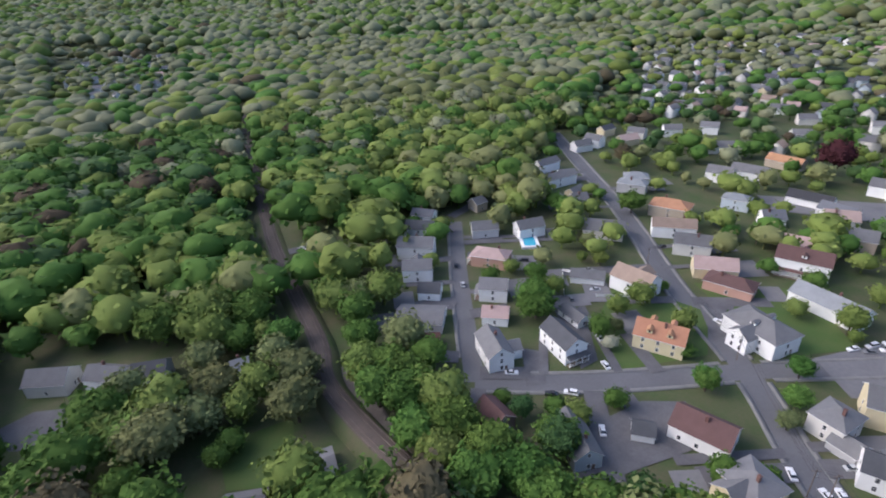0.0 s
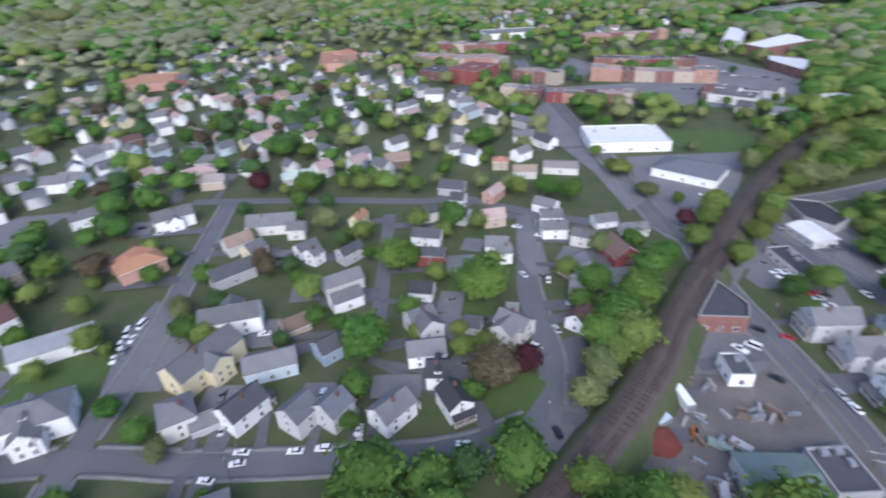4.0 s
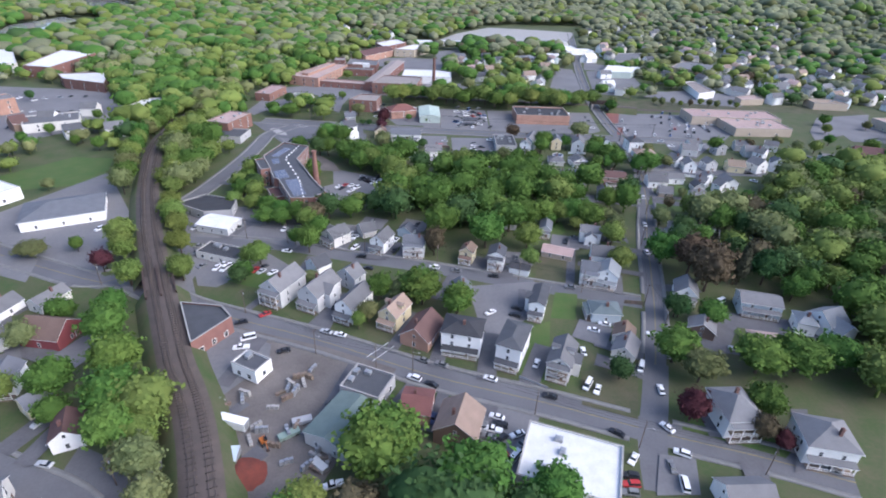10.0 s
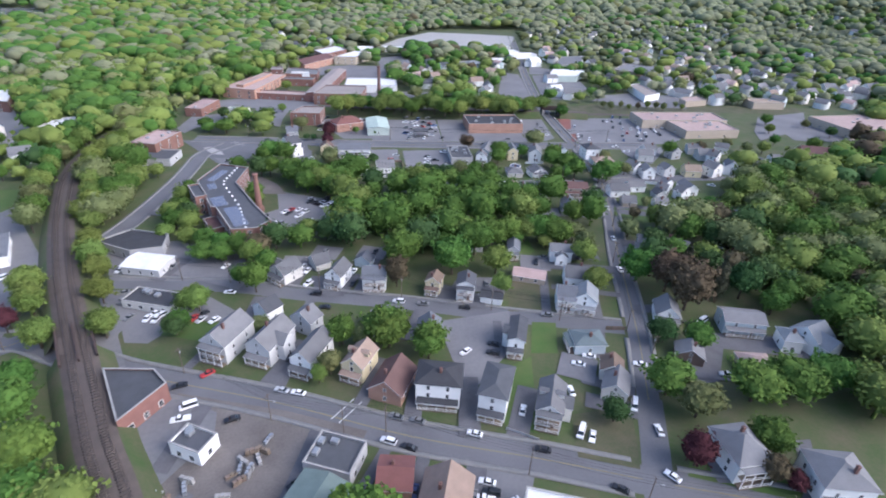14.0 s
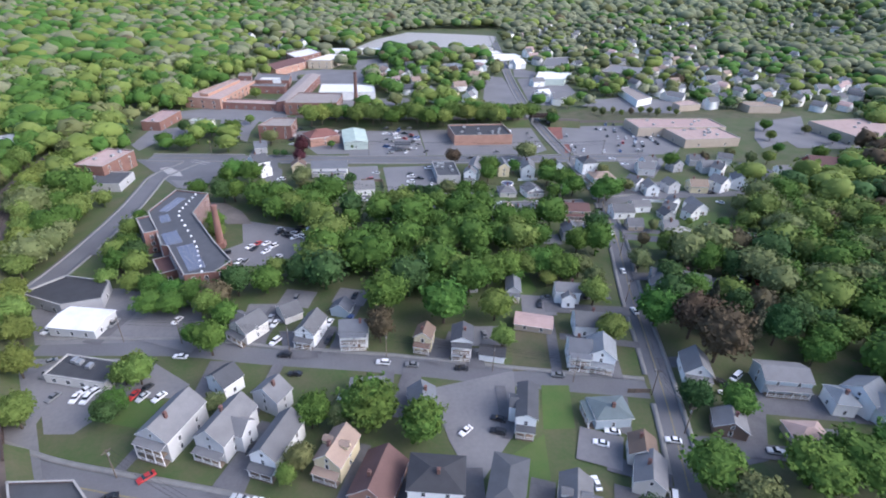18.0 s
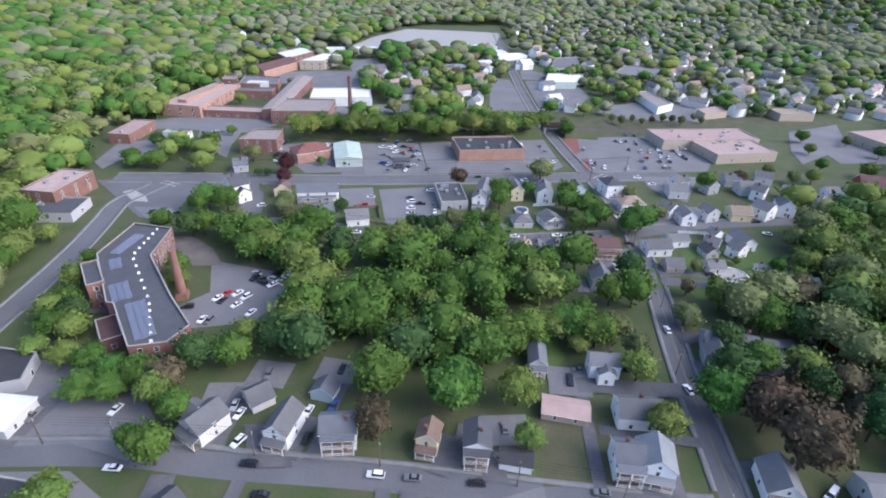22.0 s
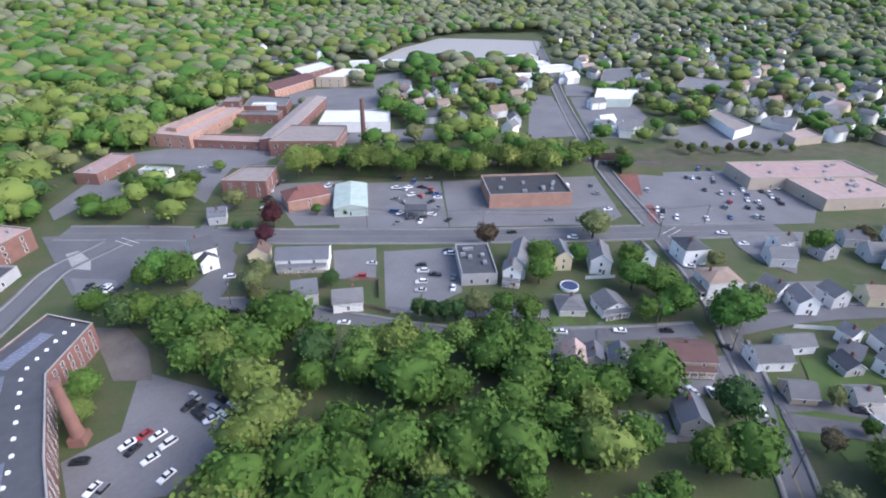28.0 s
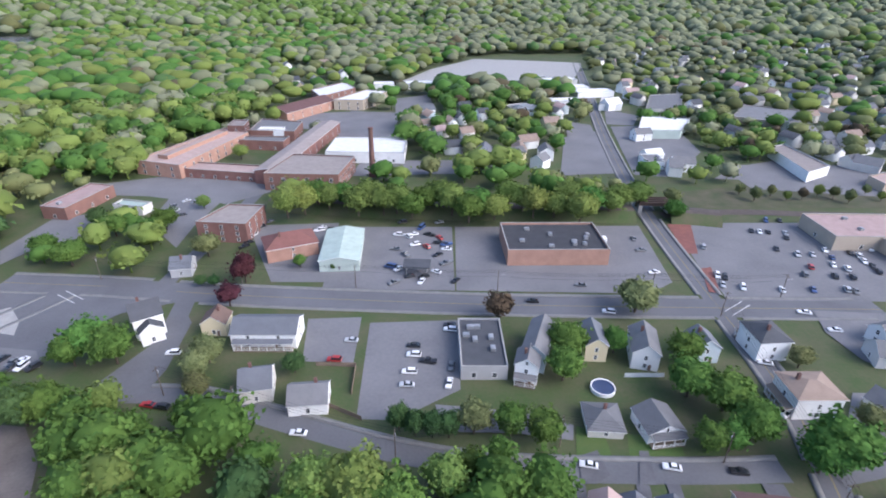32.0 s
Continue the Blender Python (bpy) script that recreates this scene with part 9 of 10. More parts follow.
container(-36.9, 105.9, 33, 6.0, 2.2, 1.5, "green", "rusty dark green skip in the contractor yard")
container(-26.8, 95.5, -42, 5.0, 2.2, 1.7, "offwhite", "pale box trailer in the contractor yard")
car(-60.6, 142.9, 8, "white", "pickup")
car(-60.7, 115.7, 58, "grey", "pickup")
car(-26.0, 117.3, 28, "black", "pickup")
pallet_stack(-60.3, 118.9, 0, 0.8, 0)
pallet_stack(-57.8, 116.6, 53, 1.2, 1)
pallet_stack(-53.4, 119.2, 106, 1.6, 2)
pallet_stack(-53.3, 121.6, 159, 2.0, 0)
pallet_stack(-42.8, 122.2, 32, 0.8, 1)
pallet_stack(-41.0, 124.2, 85, 1.2, 2)
pallet_stack(-40.5, 126.0, 138, 1.6, 0)
pallet_stack(-38.8, 128.7, 11, 2.0, 1)
pallet_stack(-35.2, 133.0, 64, 0.8, 2)
pallet_stack(-47.1, 104.1, 117, 1.2, 0)
pallet_stack(-40.2, 102.4, 170, 1.6, 1)
pallet_stack(-27.3, 101.0, 43, 2.0, 2)
pallet_stack(-24.6, 99.2, 96, 0.8, 0)
pallet_stack(-27.6, 94.4, 149, 1.2, 1)
pallet_stack(-35.7, 96.8, 22, 1.6, 2)
TOWN.append([(-5.5, 294.7), (23.4, 289.2), (42.0, 282.8), (37.6, 274.3), (8.0, 279.5), (-7.5, 286.3)])
car(30.3, 446.7, -9, "white", "suv")
car(34.8, 444.8, -48, "white", "suv")
car(44.7, 446.3, -25, "black", "pickup")
car(49.3, 443.2, -60, "red", "sedan")
car(52.1, 436.2, 20, "blue", "pickup")
car(29.5, 432.5, -14, "grey", "sedan")
car(34.0, 427.1, -58, "grey", "pickup")
car(47.9, 426.7, 40, "black", "sedan")
car(51.1, 419.0, 28, "grey", "pickup")
car(31.2, 414.8, 42, "white", "sedan")
car(35.8, 408.7, 16, "black", "sedan")
car(41.5, 407.7, 28, "black", "suv")
car(46.6, 412.0, -31, "white", "sedan")
car(38.1, 436.6, 20, "white", "suv")
car(43.2, 434.3, -58, "red", "suv")
car(-36.4, 440.9, 29, "black", "sedan")
car(-37.1, 436.5, 42, "black", "suv")
car(-82.1, 490.4, 37, "silver", "sedan")
car(-76.8, 488.0, 34, "grey", "sedan")
car(-82.9, 477.7, 38, "silver", "sedan")
car(-77.4, 471.9, 30, "black", "sedan")
car(-6.0, 455.6, 28, "silver", "sedan")
car(-1.8, 453.6, 39, "black", "sedan")
car(-34.0, 297.8, -44, "silver", "sedan", group="cars behind the mill apartments")
car(-27.5, 292.3, -35, "silver", "suv", group="cars behind the mill apartments")
car(-26.2, 295.8, -40, "black", "sedan", group="cars behind the mill apartments")
car(-24.8, 299.1, -34, "black", "sedan", group="cars behind the mill apartments")
car(-30.8, 290.0, -41, "black", "suv", group="cars behind the mill apartments")
car(-24.2, 289.2, -43, "white", "suv", group="cars behind the mill apartments")
car(-22.0, 293.2, -36, "white", "suv", group="cars behind the mill apartments")
car(-20.3, 296.3, -44, "white", "sedan", group="cars behind the mill apartments")
car(42.6, 245.7, 69, "silver", "sedan")
car(48.1, 246.2, 76, "blue", "sedan")
car(53.3, 246.8, 68, "black", "sedan")
car(163.7, 226.7, 72, "silver", "sedan")
car(165.8, 224.3, 70, "black", "sedan")
car(168.4, 222.1, 64, "red", "sedan")
car(156.0, 219.3, 71, "silver", "sedan")
car(157.6, 216.7, 69, "white", "sedan")
lot("downtown_lot", [(-398.0, 497.8), (-276.8, 490.8), (-222.8, 402.9), (-258.7, 351.9), (-295.4, 352.7)], "lot", "broad grey downtown car park", "car park")
car(-355.4, 448.9, 68, "white", "sedan")
car(-345.5, 448.0, -22, "white", "sedan")
car(-333.3, 449.2, -22, "white", "sedan")
car(-331.9, 457.4, 68, "white", "sedan")
car(-316.2, 451.3, 68, "white", "sedan")
car(-311.9, 457.9, -22, "silver", "sedan")
car(-302.7, 463.1, -22, "silver", "sedan")
car(-295.5, 466.3, 68, "black", "sedan")
car(-284.0, 467.2, 68, "black", "sedan")
car(-329.5, 414.9, -22, "white", "sedan")
car(-325.9, 420.0, -22, "grey", "sedan")
car(-314.9, 419.9, -22, "black", "sedan")
car(-306.2, 417.7, 68, "silver", "sedan")
car(-297.4, 418.2, 68, "silver", "sedan")
car(-287.7, 417.0, 68, "silver", "sedan")
car(-279.1, 419.4, -22, "black", "sedan")
car(-271.1, 423.2, -22, "grey", "sedan")
car(-260.9, 419.0, 68, "white", "sedan")
car(-306.6, 379.7, -22, "black", "sedan")
car(-302.7, 384.4, 68, "black", "sedan")
car(-288.7, 377.7, 68, "black", "sedan")
car(-284.1, 382.1, -22, "grey", "sedan")
car(-278.4, 388.5, -22, "white", "sedan")
car(-268.8, 388.1, -22, "white", "sedan")
car(-259.5, 385.6, 68, "white", "sedan")
car(-252.6, 390.7, -22, "white", "sedan")
house(-268.1, 390.9, 6, 10.5, 9, 6, "gable", "white", "grey")
house(-235.2, 362.0, 40, 10.8, 9, 6, "gable", "lightgrey", "dark")
house(-210.4, 368.2, 25, 11.2, 10, 6, "gable", "white", "lightgrey")
house(-208.4, 405.4, 20, 12.5, 10, 5, "gable", "white", "lightgrey")
house(-251.3, 415.2, 6, 11.2, 10, 6, "gable", "offwhite", "grey")
house(-278.9, 374.8, 51, 9.2, 12, 6, "gable", "brown", "maroon")
tree(-251.3, 363.7, 9, "mid", where='by the car park')
tree(-238.5, 400.3, 9, "mid", where='by the car park')
tree(-201.3, 353.2, 10, "dark", where='by the car park')
tree(-257.7, 344.6, 9, "mid", where='by the car park')
tree(-250.8, 320.6, 9, "olive", where='by the car park')
tree(-201.5, 381.6, 9, "mid", where='by the car park')
tree(-319.2, 452.3, 9, "dark", where='by the car park')
tree(-223.5, 343.2, 8, "mid", where='by the car park')
tree(-204.8, 335.2, 10, "mid", where='by the car park')
lot("house_drive", [(113.4, 114.7), (118.7, 114.7), (106.4, 93.9), (100.6, 92.2)], "drive", "dark asphalt drive between the houses", "car park")
car(112.1, 108.6, 71, "black", "sedan")
TOWN.append([(151.4, 295.8), (208.0, 291.8), (191.3, 258.4), (159.8, 248.0), (132.3, 254.9)])
lot("garden", [(153.5, 293.3), (196.6, 290.7), (187.6, 267.2), (166.1, 260.1), (140.1, 263.4)], "lawn", "green back garden with hedges", "lawn", keep=False)
tree(148.5, 273.9, 7, "olive", where='in the back gardens')
tree(149.5, 262.8, 6, "mid", where='in the back gardens')
tree(170.9, 277.3, 5, "bright", where='in the back gardens')
tree(166.9, 258.9, 8, "olive", where='in the back gardens')
tree(183.2, 267.9, 9, "mid", where='in the back gardens')
tree(134.6, 259.2, 8, "bronze", where='in the back gardens')
tree(148.4, 252.2, 8, "olive", where='in the back gardens')
tree(185.1, 258.7, 10, "mid", where='in the back gardens')
TOWN.append([(3.1, -244.7), (-29.3, -225.8), (-22.7, -190.0), (10.0, -204.6)])
house(187.8, -1021.7, 161, 15.0, 10, 7, "gable", "white", "lightgrey")
house(149.5, -1110.7, 125, 16.5, 11, 7, "gable", "white", "lightgrey")
house(105.2, -923.8, 138, 16.5, 11, 7, "gable", "white", "grey")
house(162.9, -863.2, 163, 15.0, 10, 7, "gable", "white", "grey")
house(97.5, -1014.1, 125, 15.0, 10, 7, "gable", "white", "lightgrey")
house(217.2, -1156.7, 154, 15.0, 10, 7, "gable", "white", "lightgrey")
house(146.0, -859.8, -169, 9.9, 10, 7, "gable", "white", "lightgrey")
TOWN.append([(247.5, 484.5), (487.5, 495.5), (363.5, 368.3), (305.6, 328.1), (219.2, 327.3), (186.1, 358.6)])
lot("plaza_back", [(353.3, 456.8), (413.7, 472.5), (371.4, 418.7), (306.5, 389.8), (318.2, 413.4)], "lot", "asphalt service yard behind the supermarket", "car park")
tree(208.8, 356.3, 12, "mid", 12, where='near the shops')
tree(271.3, 359.7, 9, "olive", 9, where='near the shops')
tree(284.2, 358.8, 10, "bright", 10, where='near the shops')
tree(308.0, 377.4, 9, "mid", 9, where='near the shops')
tree(341.4, 431.7, 10, "mid", 11, where='near the shops')
tree(326.3, 406.8, 9, "bright", 9, where='near the shops')
tree(370.2, 420.0, 8, "olive", 8, where='near the shops')
tree(328.8, 362.4, 11, "mid", 12, where='near the shops')
tree(371.9, 394.1, 10, "dark", 10, where='near the shops')
tree(236.9, 363.2, 9, "bronze", 9, where='near the shops')
tree(264.8, 373.1, 8, "olive", 8, where='near the shops')
house(233.5, 342.2, -54, 6.8, 8.4, 6.0, "gable", "white", "grey")
house(251.8, 339.5, -42, 8.7, 8.4, 5.2, "gable", "lightgrey", "lightgrey")
house(281.1, 341.2, -6, 8.3, 6.7, 3.4, "gable", "white", "lightgrey")
lot("junction_parking", [(65.7, 98.6), (75.2, 96.9), (71.4, 85.9), (59.8, 85.9)], "lot", "asphalt corner car park", "car park")
house(80.9, 83.6, 1, 12.1, 9, 4, "gable", "white", "lightgrey")
lot("crosswalk", [(-15.9, 136.5), (-9.2, 144.0), (-9.5, 144.2), (-16.2, 136.7)], "white_line", "faded white painted crosswalk line", "road marking", keep=False)
lot("crosswalk", [(-18.0, 138.3), (-11.3, 145.8), (-11.6, 146.0), (-18.3, 138.5)], "white_line", "faded white painted crosswalk line", "road marking", keep=False)
lot("crosswalk", [(152.3, 377.8), (162.2, 384.1), (162.0, 384.4), (152.1, 378.1)], "white_line", "faded white painted crosswalk line", "road marking", keep=False)
lot("crosswalk", [(150.7, 380.3), (160.6, 386.6), (160.4, 386.9), (150.5, 380.6)], "white_line", "faded white painted crosswalk line", "road marking", keep=False)
lot("crosswalk", [(-95.3, 399.2), (-85.8, 393.1), (-85.6, 393.4), (-95.1, 399.5)], "white_line", "faded white painted crosswalk line", "road marking", keep=False)
lot("crosswalk", [(-93.7, 401.7), (-84.2, 395.6), (-84.0, 395.9), (-93.5, 402.0)], "white_line", "faded white painted crosswalk line", "road marking", keep=False)

flat_building(142.7, 808.1, 8, 34, 16, 5, "white", "white", note="low white shed with a pale roof by the gravel field", name="industrial_hall", units=0, windows=False)
flat_building(176.5, 839.0, 20, 26, 14, 5, "white", "lightgrey", note="low white shed with a pale roof by the gravel field", name="industrial_hall", units=0, windows=False)
flat_building(197.9, 830.8, 12, 40, 18, 5, "lightgrey", "white", note="low grey shed with a pale roof by the gravel field", name="industrial_hall", units=0, windows=False)
flat_building(207.4, 789.0, 5, 22, 16, 5, "white", "white", note="low white shed with a pale roof by the gravel field", name="industrial_hall", units=0, windows=False)
flat_building(176.0, 720.8, 8, 34, 14, 5, "white", "white", note="low white shed with a pale roof by the gravel field", name="industrial_hall", units=0, windows=False)
flat_building(132.3, 693.6, 20, 26, 18, 5, "lightgrey", "lightgrey", note="low grey shed with a pale roof by the gravel field", name="industrial_hall", units=0, windows=False)
flat_building(217.1, 763.5, 12, 40, 16, 5, "white", "white", note="low white shed with a pale roof by the gravel field", name="industrial_hall", units=0, windows=False)
flat_building(6.2, 803.5, 5, 22, 14, 5, "white", "white", note="low white shed with a pale roof by the gravel field", name="industrial_hall", units=0, windows=False)
flat_building(42.4, 808.7, 8, 34, 18, 5, "lightgrey", "white", note="low grey shed with a pale roof by the gravel field", name="industrial_hall", units=0, windows=False)
# the clearing in the southern woods and the sheds past it
tree(0.6, -94.8, 16, "mid", 17, where="beside the railway cutting")
tree(-4.1, -74.0, 15, "mid", 16, where="beside the railway cutting")
tree(-6.4, -63.7, 14, "bright", 15, where="beside the railway cutting")
tree(-11.5, -51.0, 16, "mid", 17, where="beside the railway cutting")
tree(-25.2, -39.0, 15, "mid", 16, where="beside the railway cutting")
tree(-21.0, -104.8, 13, "mid", 14, where="beside the railway cutting")
tree(-6.2, -88.2, 16, "mid", 17, where="beside the railway cutting")
tree(25.5, -100.3, 17, "olive", 18, where="beside the railway cutting")
tree(63.9, -101.7, 20, "olive", 21, where="beside the railway cutting")
tree(48.3, -118.4, 17, "olive", 18, where="beside the railway cutting")
tree(65.2, -165.0, 19, "mid", 20, where="beside the railway cutting")
tree(31.8, -158.3, 18, "mid", 19, where="beside the railway cutting")
tree(0.5, -109.8, 15, "bright", 16, where="beside the railway cutting")
tree(-8.7, -98.8, 15, "mid", 16, where="beside the railway cutting")
for x, y, turn in ((208, -1120, 20), (179, -940, 40), (161, -805, 10), (189, -770, 60), (136, -1140, 30), (108, -1040, 50), (82, -980, 20), (90, -840, 70), (91, -770, 10), (150, -880, 35), (120, -1090, 15)):
    house(x, y, turn, 14, 10, 6, "gable", "white", "lightgrey", detail=0, chim=False, z=float(hills(np.array([x]), np.array([y]))[0]))
for x, y, turn, l, w in ((-597, -1119, 126, 60, 24), (-655, -1041, 126, 70, 24), (-709, -1044, 126, 46, 22), (-718, -992, 126, 50, 22)):
    flat_building(x, y, turn, l, w, 8, "white", "white", note="long far shed with bright white roof", name="industrial_hall", units=0, windows=False, z=float(hills(np.array([x]), np.array([y]))[0]))

build_pavements()

# ---- railway ----
def build_railway():
    pts = np.array(RAIL)
    line = smooth_line(pts[:, :2], 5.0)
    u = np.linspace(0, 1, len(line))
    k = np.linspace(0, 1, len(pts))
    z = np.interp(u, k, pts[:, 2])
    for _ in range(12):
        z[1:-1] = (z[:-2] + z[2:]) / 2 * 0.5 + z[1:-1] * 0.5
    gap = np.hypot(line[:, 0] - BRIDGE[0], line[:, 1] - BRIDGE[1]) < 9.0
    ROAD_LINES.append((line[line[:, 1] > -25], 6.01))
    ROAD_LINES.append((line[(line[:, 1] < -20) & (line[:, 1] > -135)], 1.5))
    ROAD_LINES.append((line[line[:, 1] < -130], 6.5))
    runs = []
    i0 = int(np.argmax(gap)) if gap.any() else len(line) // 2
    i1 = i0 + int(gap.sum())
    for a, b in ((0, i0 + 1), (i1 - 1, len(line))):
        seg, h = line[a:b], z[a:b]
        nrm = sides_of(seg)
        cross = [(9.5, 0.02), (5.2, 1.0), (-5.2, 1.0), (-9.5, 0.02)]
        lean = np.interp(seg[:, 1], (-40, 10), (0.66, 1.0))[:, None]   # bed narrowed in the southern cutting to fit the camera's view
        V = np.concatenate([np.c_[seg + nrm * o * lean, h * s + (0.01 if s < 1 else 0)] for o, s in cross])
        n = len(seg)
        i = np.arange(n - 1)
        F = np.concatenate([np.stack([j * n + i, (j + 1) * n + i, (j + 1) * n + i + 1, j * n + i + 1], 1) for j in range(3)])
        slots = np.repeat([1, 0, 1], n - 1)
        me = mesh_np("railway_embankment", V, F, [M["ballast"], M["grass"]], slots)
        tagged(put("railway_embankment", me), "brown ballast railway embankment with weedy slopes", "railway", kind="structure")
    nrm = sides_of(line)
    for off in (-2.9, -1.45, 1.45, 2.9):
        tagged(put("rail", strip_mesh("rail", line + nrm * off, 0.05, -0.05, z + 0.22, M["steel"], thick=0.16)), "rusty steel rail of the railway", "rail", kind="structure")
    root = thing("railway_sleepers", pose(0, 0, 0), "weathered timber sleepers laid across the ballast", "sleepers")
    tagged(root, kind="structure")
    bm = bmesh.new()
    box(bm, -1.3, -0.13, 0.0, 1.3, 0.13, 0.16)
    me = bm_mesh("sleeper", bm, M["sleeper"])
    dense = smooth_line(pts[:, :2], 1.4)
    du = np.linspace(0, 1, len(dense))
    dz = np.interp(du, u, z)
    dn = sides_of(dense)
    near = [i for i in range(len(dense)) if 20 < dense[i][1] < 180][:45]
    for i in near:
        a = math.degrees(math.atan2(dn[i][1], dn[i][0]))
        for off in (-2.17, 2.17):
            put("sleeper", me, root, pose(dense[i][0] + dn[i][0] * off, dense[i][1] + dn[i][1] * off, dz[i] + 0.01, 0, 0, a))
    rest = [i for i in range(len(dense)) if -60 < dense[i][1] < 420 and i not in near]
    V, F = [], []
    bx = np.array([(sx * 1.3, sy * 0.13, z) for z in (0.0, 0.16) for sx, sy in ((-1, -1), (1, -1), (1, 1), (-1, 1))])
    fx = np.array([(4, 5, 6, 7), (0, 1, 5, 4), (1, 2, 6, 5), (2, 3, 7, 6), (3, 0, 4, 7)])
    for i in rest:
        for off in (-2.17, 2.17):
            c = dense[i] + dn[i] * off
            along = np.array([-dn[i][1], dn[i][0]])
            V.append(np.c_[c + bx[:, :1] * dn[i] + bx[:, 1:2] * along, bx[:, 2] + dz[i] + 0.01])
            F.append(fx + 8 * len(F))
    tagged(put("sleeper_rows", mesh_np("sleeper_rows", np.concatenate(V), np.concatenate(F), [M["sleeper"]])), "weathered timber sleepers under the far rails", "sleepers", kind="stuff")
    d = line[i1] - line[i0 - 1]
    ang = math.degrees(math.atan2(d[1], d[0]))
    c = (line[i1] + line[i0 - 1]) / 2
    L = np.linalg.norm(d) + 3
    zb = float(z[i0])
    bridge = thing("railway_bridge", pose(c[0], c[1], 0, 0, 0, ang), "rusted steel girder railway bridge over the main road", "bridge")
    for sy in (-5.0, 0.0, 5.0):
        bm = bmesh.new()
        box(bm, -L / 2, sy - 0.12, zb - 1.0, L / 2, sy + 0.12, zb + 0.9)
        box(bm, -L / 2, sy - 0.3, zb + 0.9, L / 2, sy + 0.3, zb + 1.0)
        box(bm, -L / 2, sy - 0.3, zb - 1.1, L / 2, sy + 0.3, zb - 1.0)
        for k in range(int(L / 1.5)):
            box(bm, -L / 2 + k * 1.5, sy - 0.26, zb - 1.0, -L / 2 + k * 1.5 + 0.08, sy + 0.26, zb + 0.9)
        part("girder", bm, M["rust"], bridge)
    bm = bmesh.new()
    box(bm, -L / 2, -4.8, zb - 0.5, L / 2, 4.8, zb - 0.05)
    part("deck", bm, M["ballast"], bridge)
    for sx in (-1, 1):
        bm = bmesh.new()
        box(bm, sx * (L / 2 - 0.6) - 0.9, -5.6, 0, sx * (L / 2 - 0.6) + 0.9, 5.6, zb - 1.1, taper=0.15)
        part("abutment", bm, M["concrete"], bridge, "stone abutment")
    return line, z


rail_line, rail_z = build_railway()


def rail_trees():
    """Young trees in fresh leaf along both slopes of the embankment."""
    local = random.Random(77)
    line = smooth_line(rail_line[(rail_line[:, 1] > 186) & (rail_line[:, 1] < 405)][::2], 8.0)
    nrm = sides_of(line)
    for p, q in zip(line, nrm):
        for side in (-1, 1):
            x, y = p + q * side * local.uniform(9.0, 13.0)
            if clear_of(np.array([x]), np.array([y]), -0.5, trees=False)[0]:
                tree(x, y, local.uniform(11, 16), local.choice(("bright", "bright", "olive", "mid")), local.uniform(10, 14), where="on the railway bank")


rail_trees()

# ---- driveways ----
CARS_AT = []


def driveways():
    local, made = random.Random(31), 0
    roads = [(l, h) for l, h in ROAD_LINES if h > 2.5 and h != 6.01]
    for fx, fy, fr in list(FOOTPRINTS):
        if fr > 9.5 or math.hypot(fx, fy) > 330:
            continue
        best = None
        for l, h in roads:
            d = np.hypot(l[:, 0] - fx, l[:, 1] - fy)
            i = int(d.argmin())
            if best is None or d[i] < best[0]:
                best = (d[i], l[i], h)
        if best[0] > 38 or best[0] < 8:
            continue
        p = np.array([fx, fy])
        way = (p - best[1]) / best[0]
        wide = local.choice((1.6, 1.8, 2.6, 3.2))
        sign = 1 if local.random() < 0.5 else -1
        across = np.array([-way[1], way[0]]) * sign
        side = across * (fr * 0.62 + wide + 0.3)
        a, b = best[1] + way * (best[2] - 2.4) + side, p + way * (fr + local.uniform(0, 5)) + side
        LEVEL[0] += 0.0006
        tagged(put("driveway", strip_mesh("driveway", np.linspace(a, b, 4), wide, -wide, LEVEL[0] - 0.03, M["drive"])), "dark asphalt driveway beside a house", "driveway", kind="structure")
        ang = math.degrees(math.atan2(way[1], way[0]))
        yard = p + way * (fr + 7.0) + across * local.uniform(0, 4)
        if local.random() < 0.8 and clear_of(yard[None, 0], yard[None, 1], 3.0)[0]:
            l, w = local.uniform(5, 8), local.uniform(4, 7)
            n = np.array([-way[1], way[0]])
            LEVEL[0] += 0.0006
            ends = np.array([yard - n * l, yard, yard + n * l])
            tagged(put("yard", strip_mesh("yard", ends, w, -w, LEVEL[0] - 0.03, M["lot"])), "worn grey asphalt back yard", "yard", kind="structure")
            FOOTPRINTS.append((yard[0], yard[1], 5.0))
            spots = [yard + n * local.uniform(-2, 2) * k + way * local.uniform(-1, 1) for k in (-1, 1)][:local.randrange(3)]
        else:
            spots = []
        if local.random() < 0.6:
            spots.append(a + (b - a) * local.uniform(0.45, 0.75))
        for s in spots:
            far = all(math.hypot(s[0] - q[0], s[1] - q[1]) > 5.5 for q in CARS_AT) and all(math.hypot(s[0] - q[0], s[1] - q[1]) > q[2] * 0.8 + 2 for q in FOOTPRINTS if q[2] != 5.0)
            if far and made < 62:
                made += 1
                CARS_AT.append((s[0], s[1]))
                car(s[0], s[1], ang + local.choice((0, 180)) + local.uniform(-6, 6), local.choice(("white", "silver", "black", "grey", "white", "grey", "blue", "silver", "black")), local.choice(("sedan", "suv", "sedan", "pickup")), where="parked beside a house")


driveways()

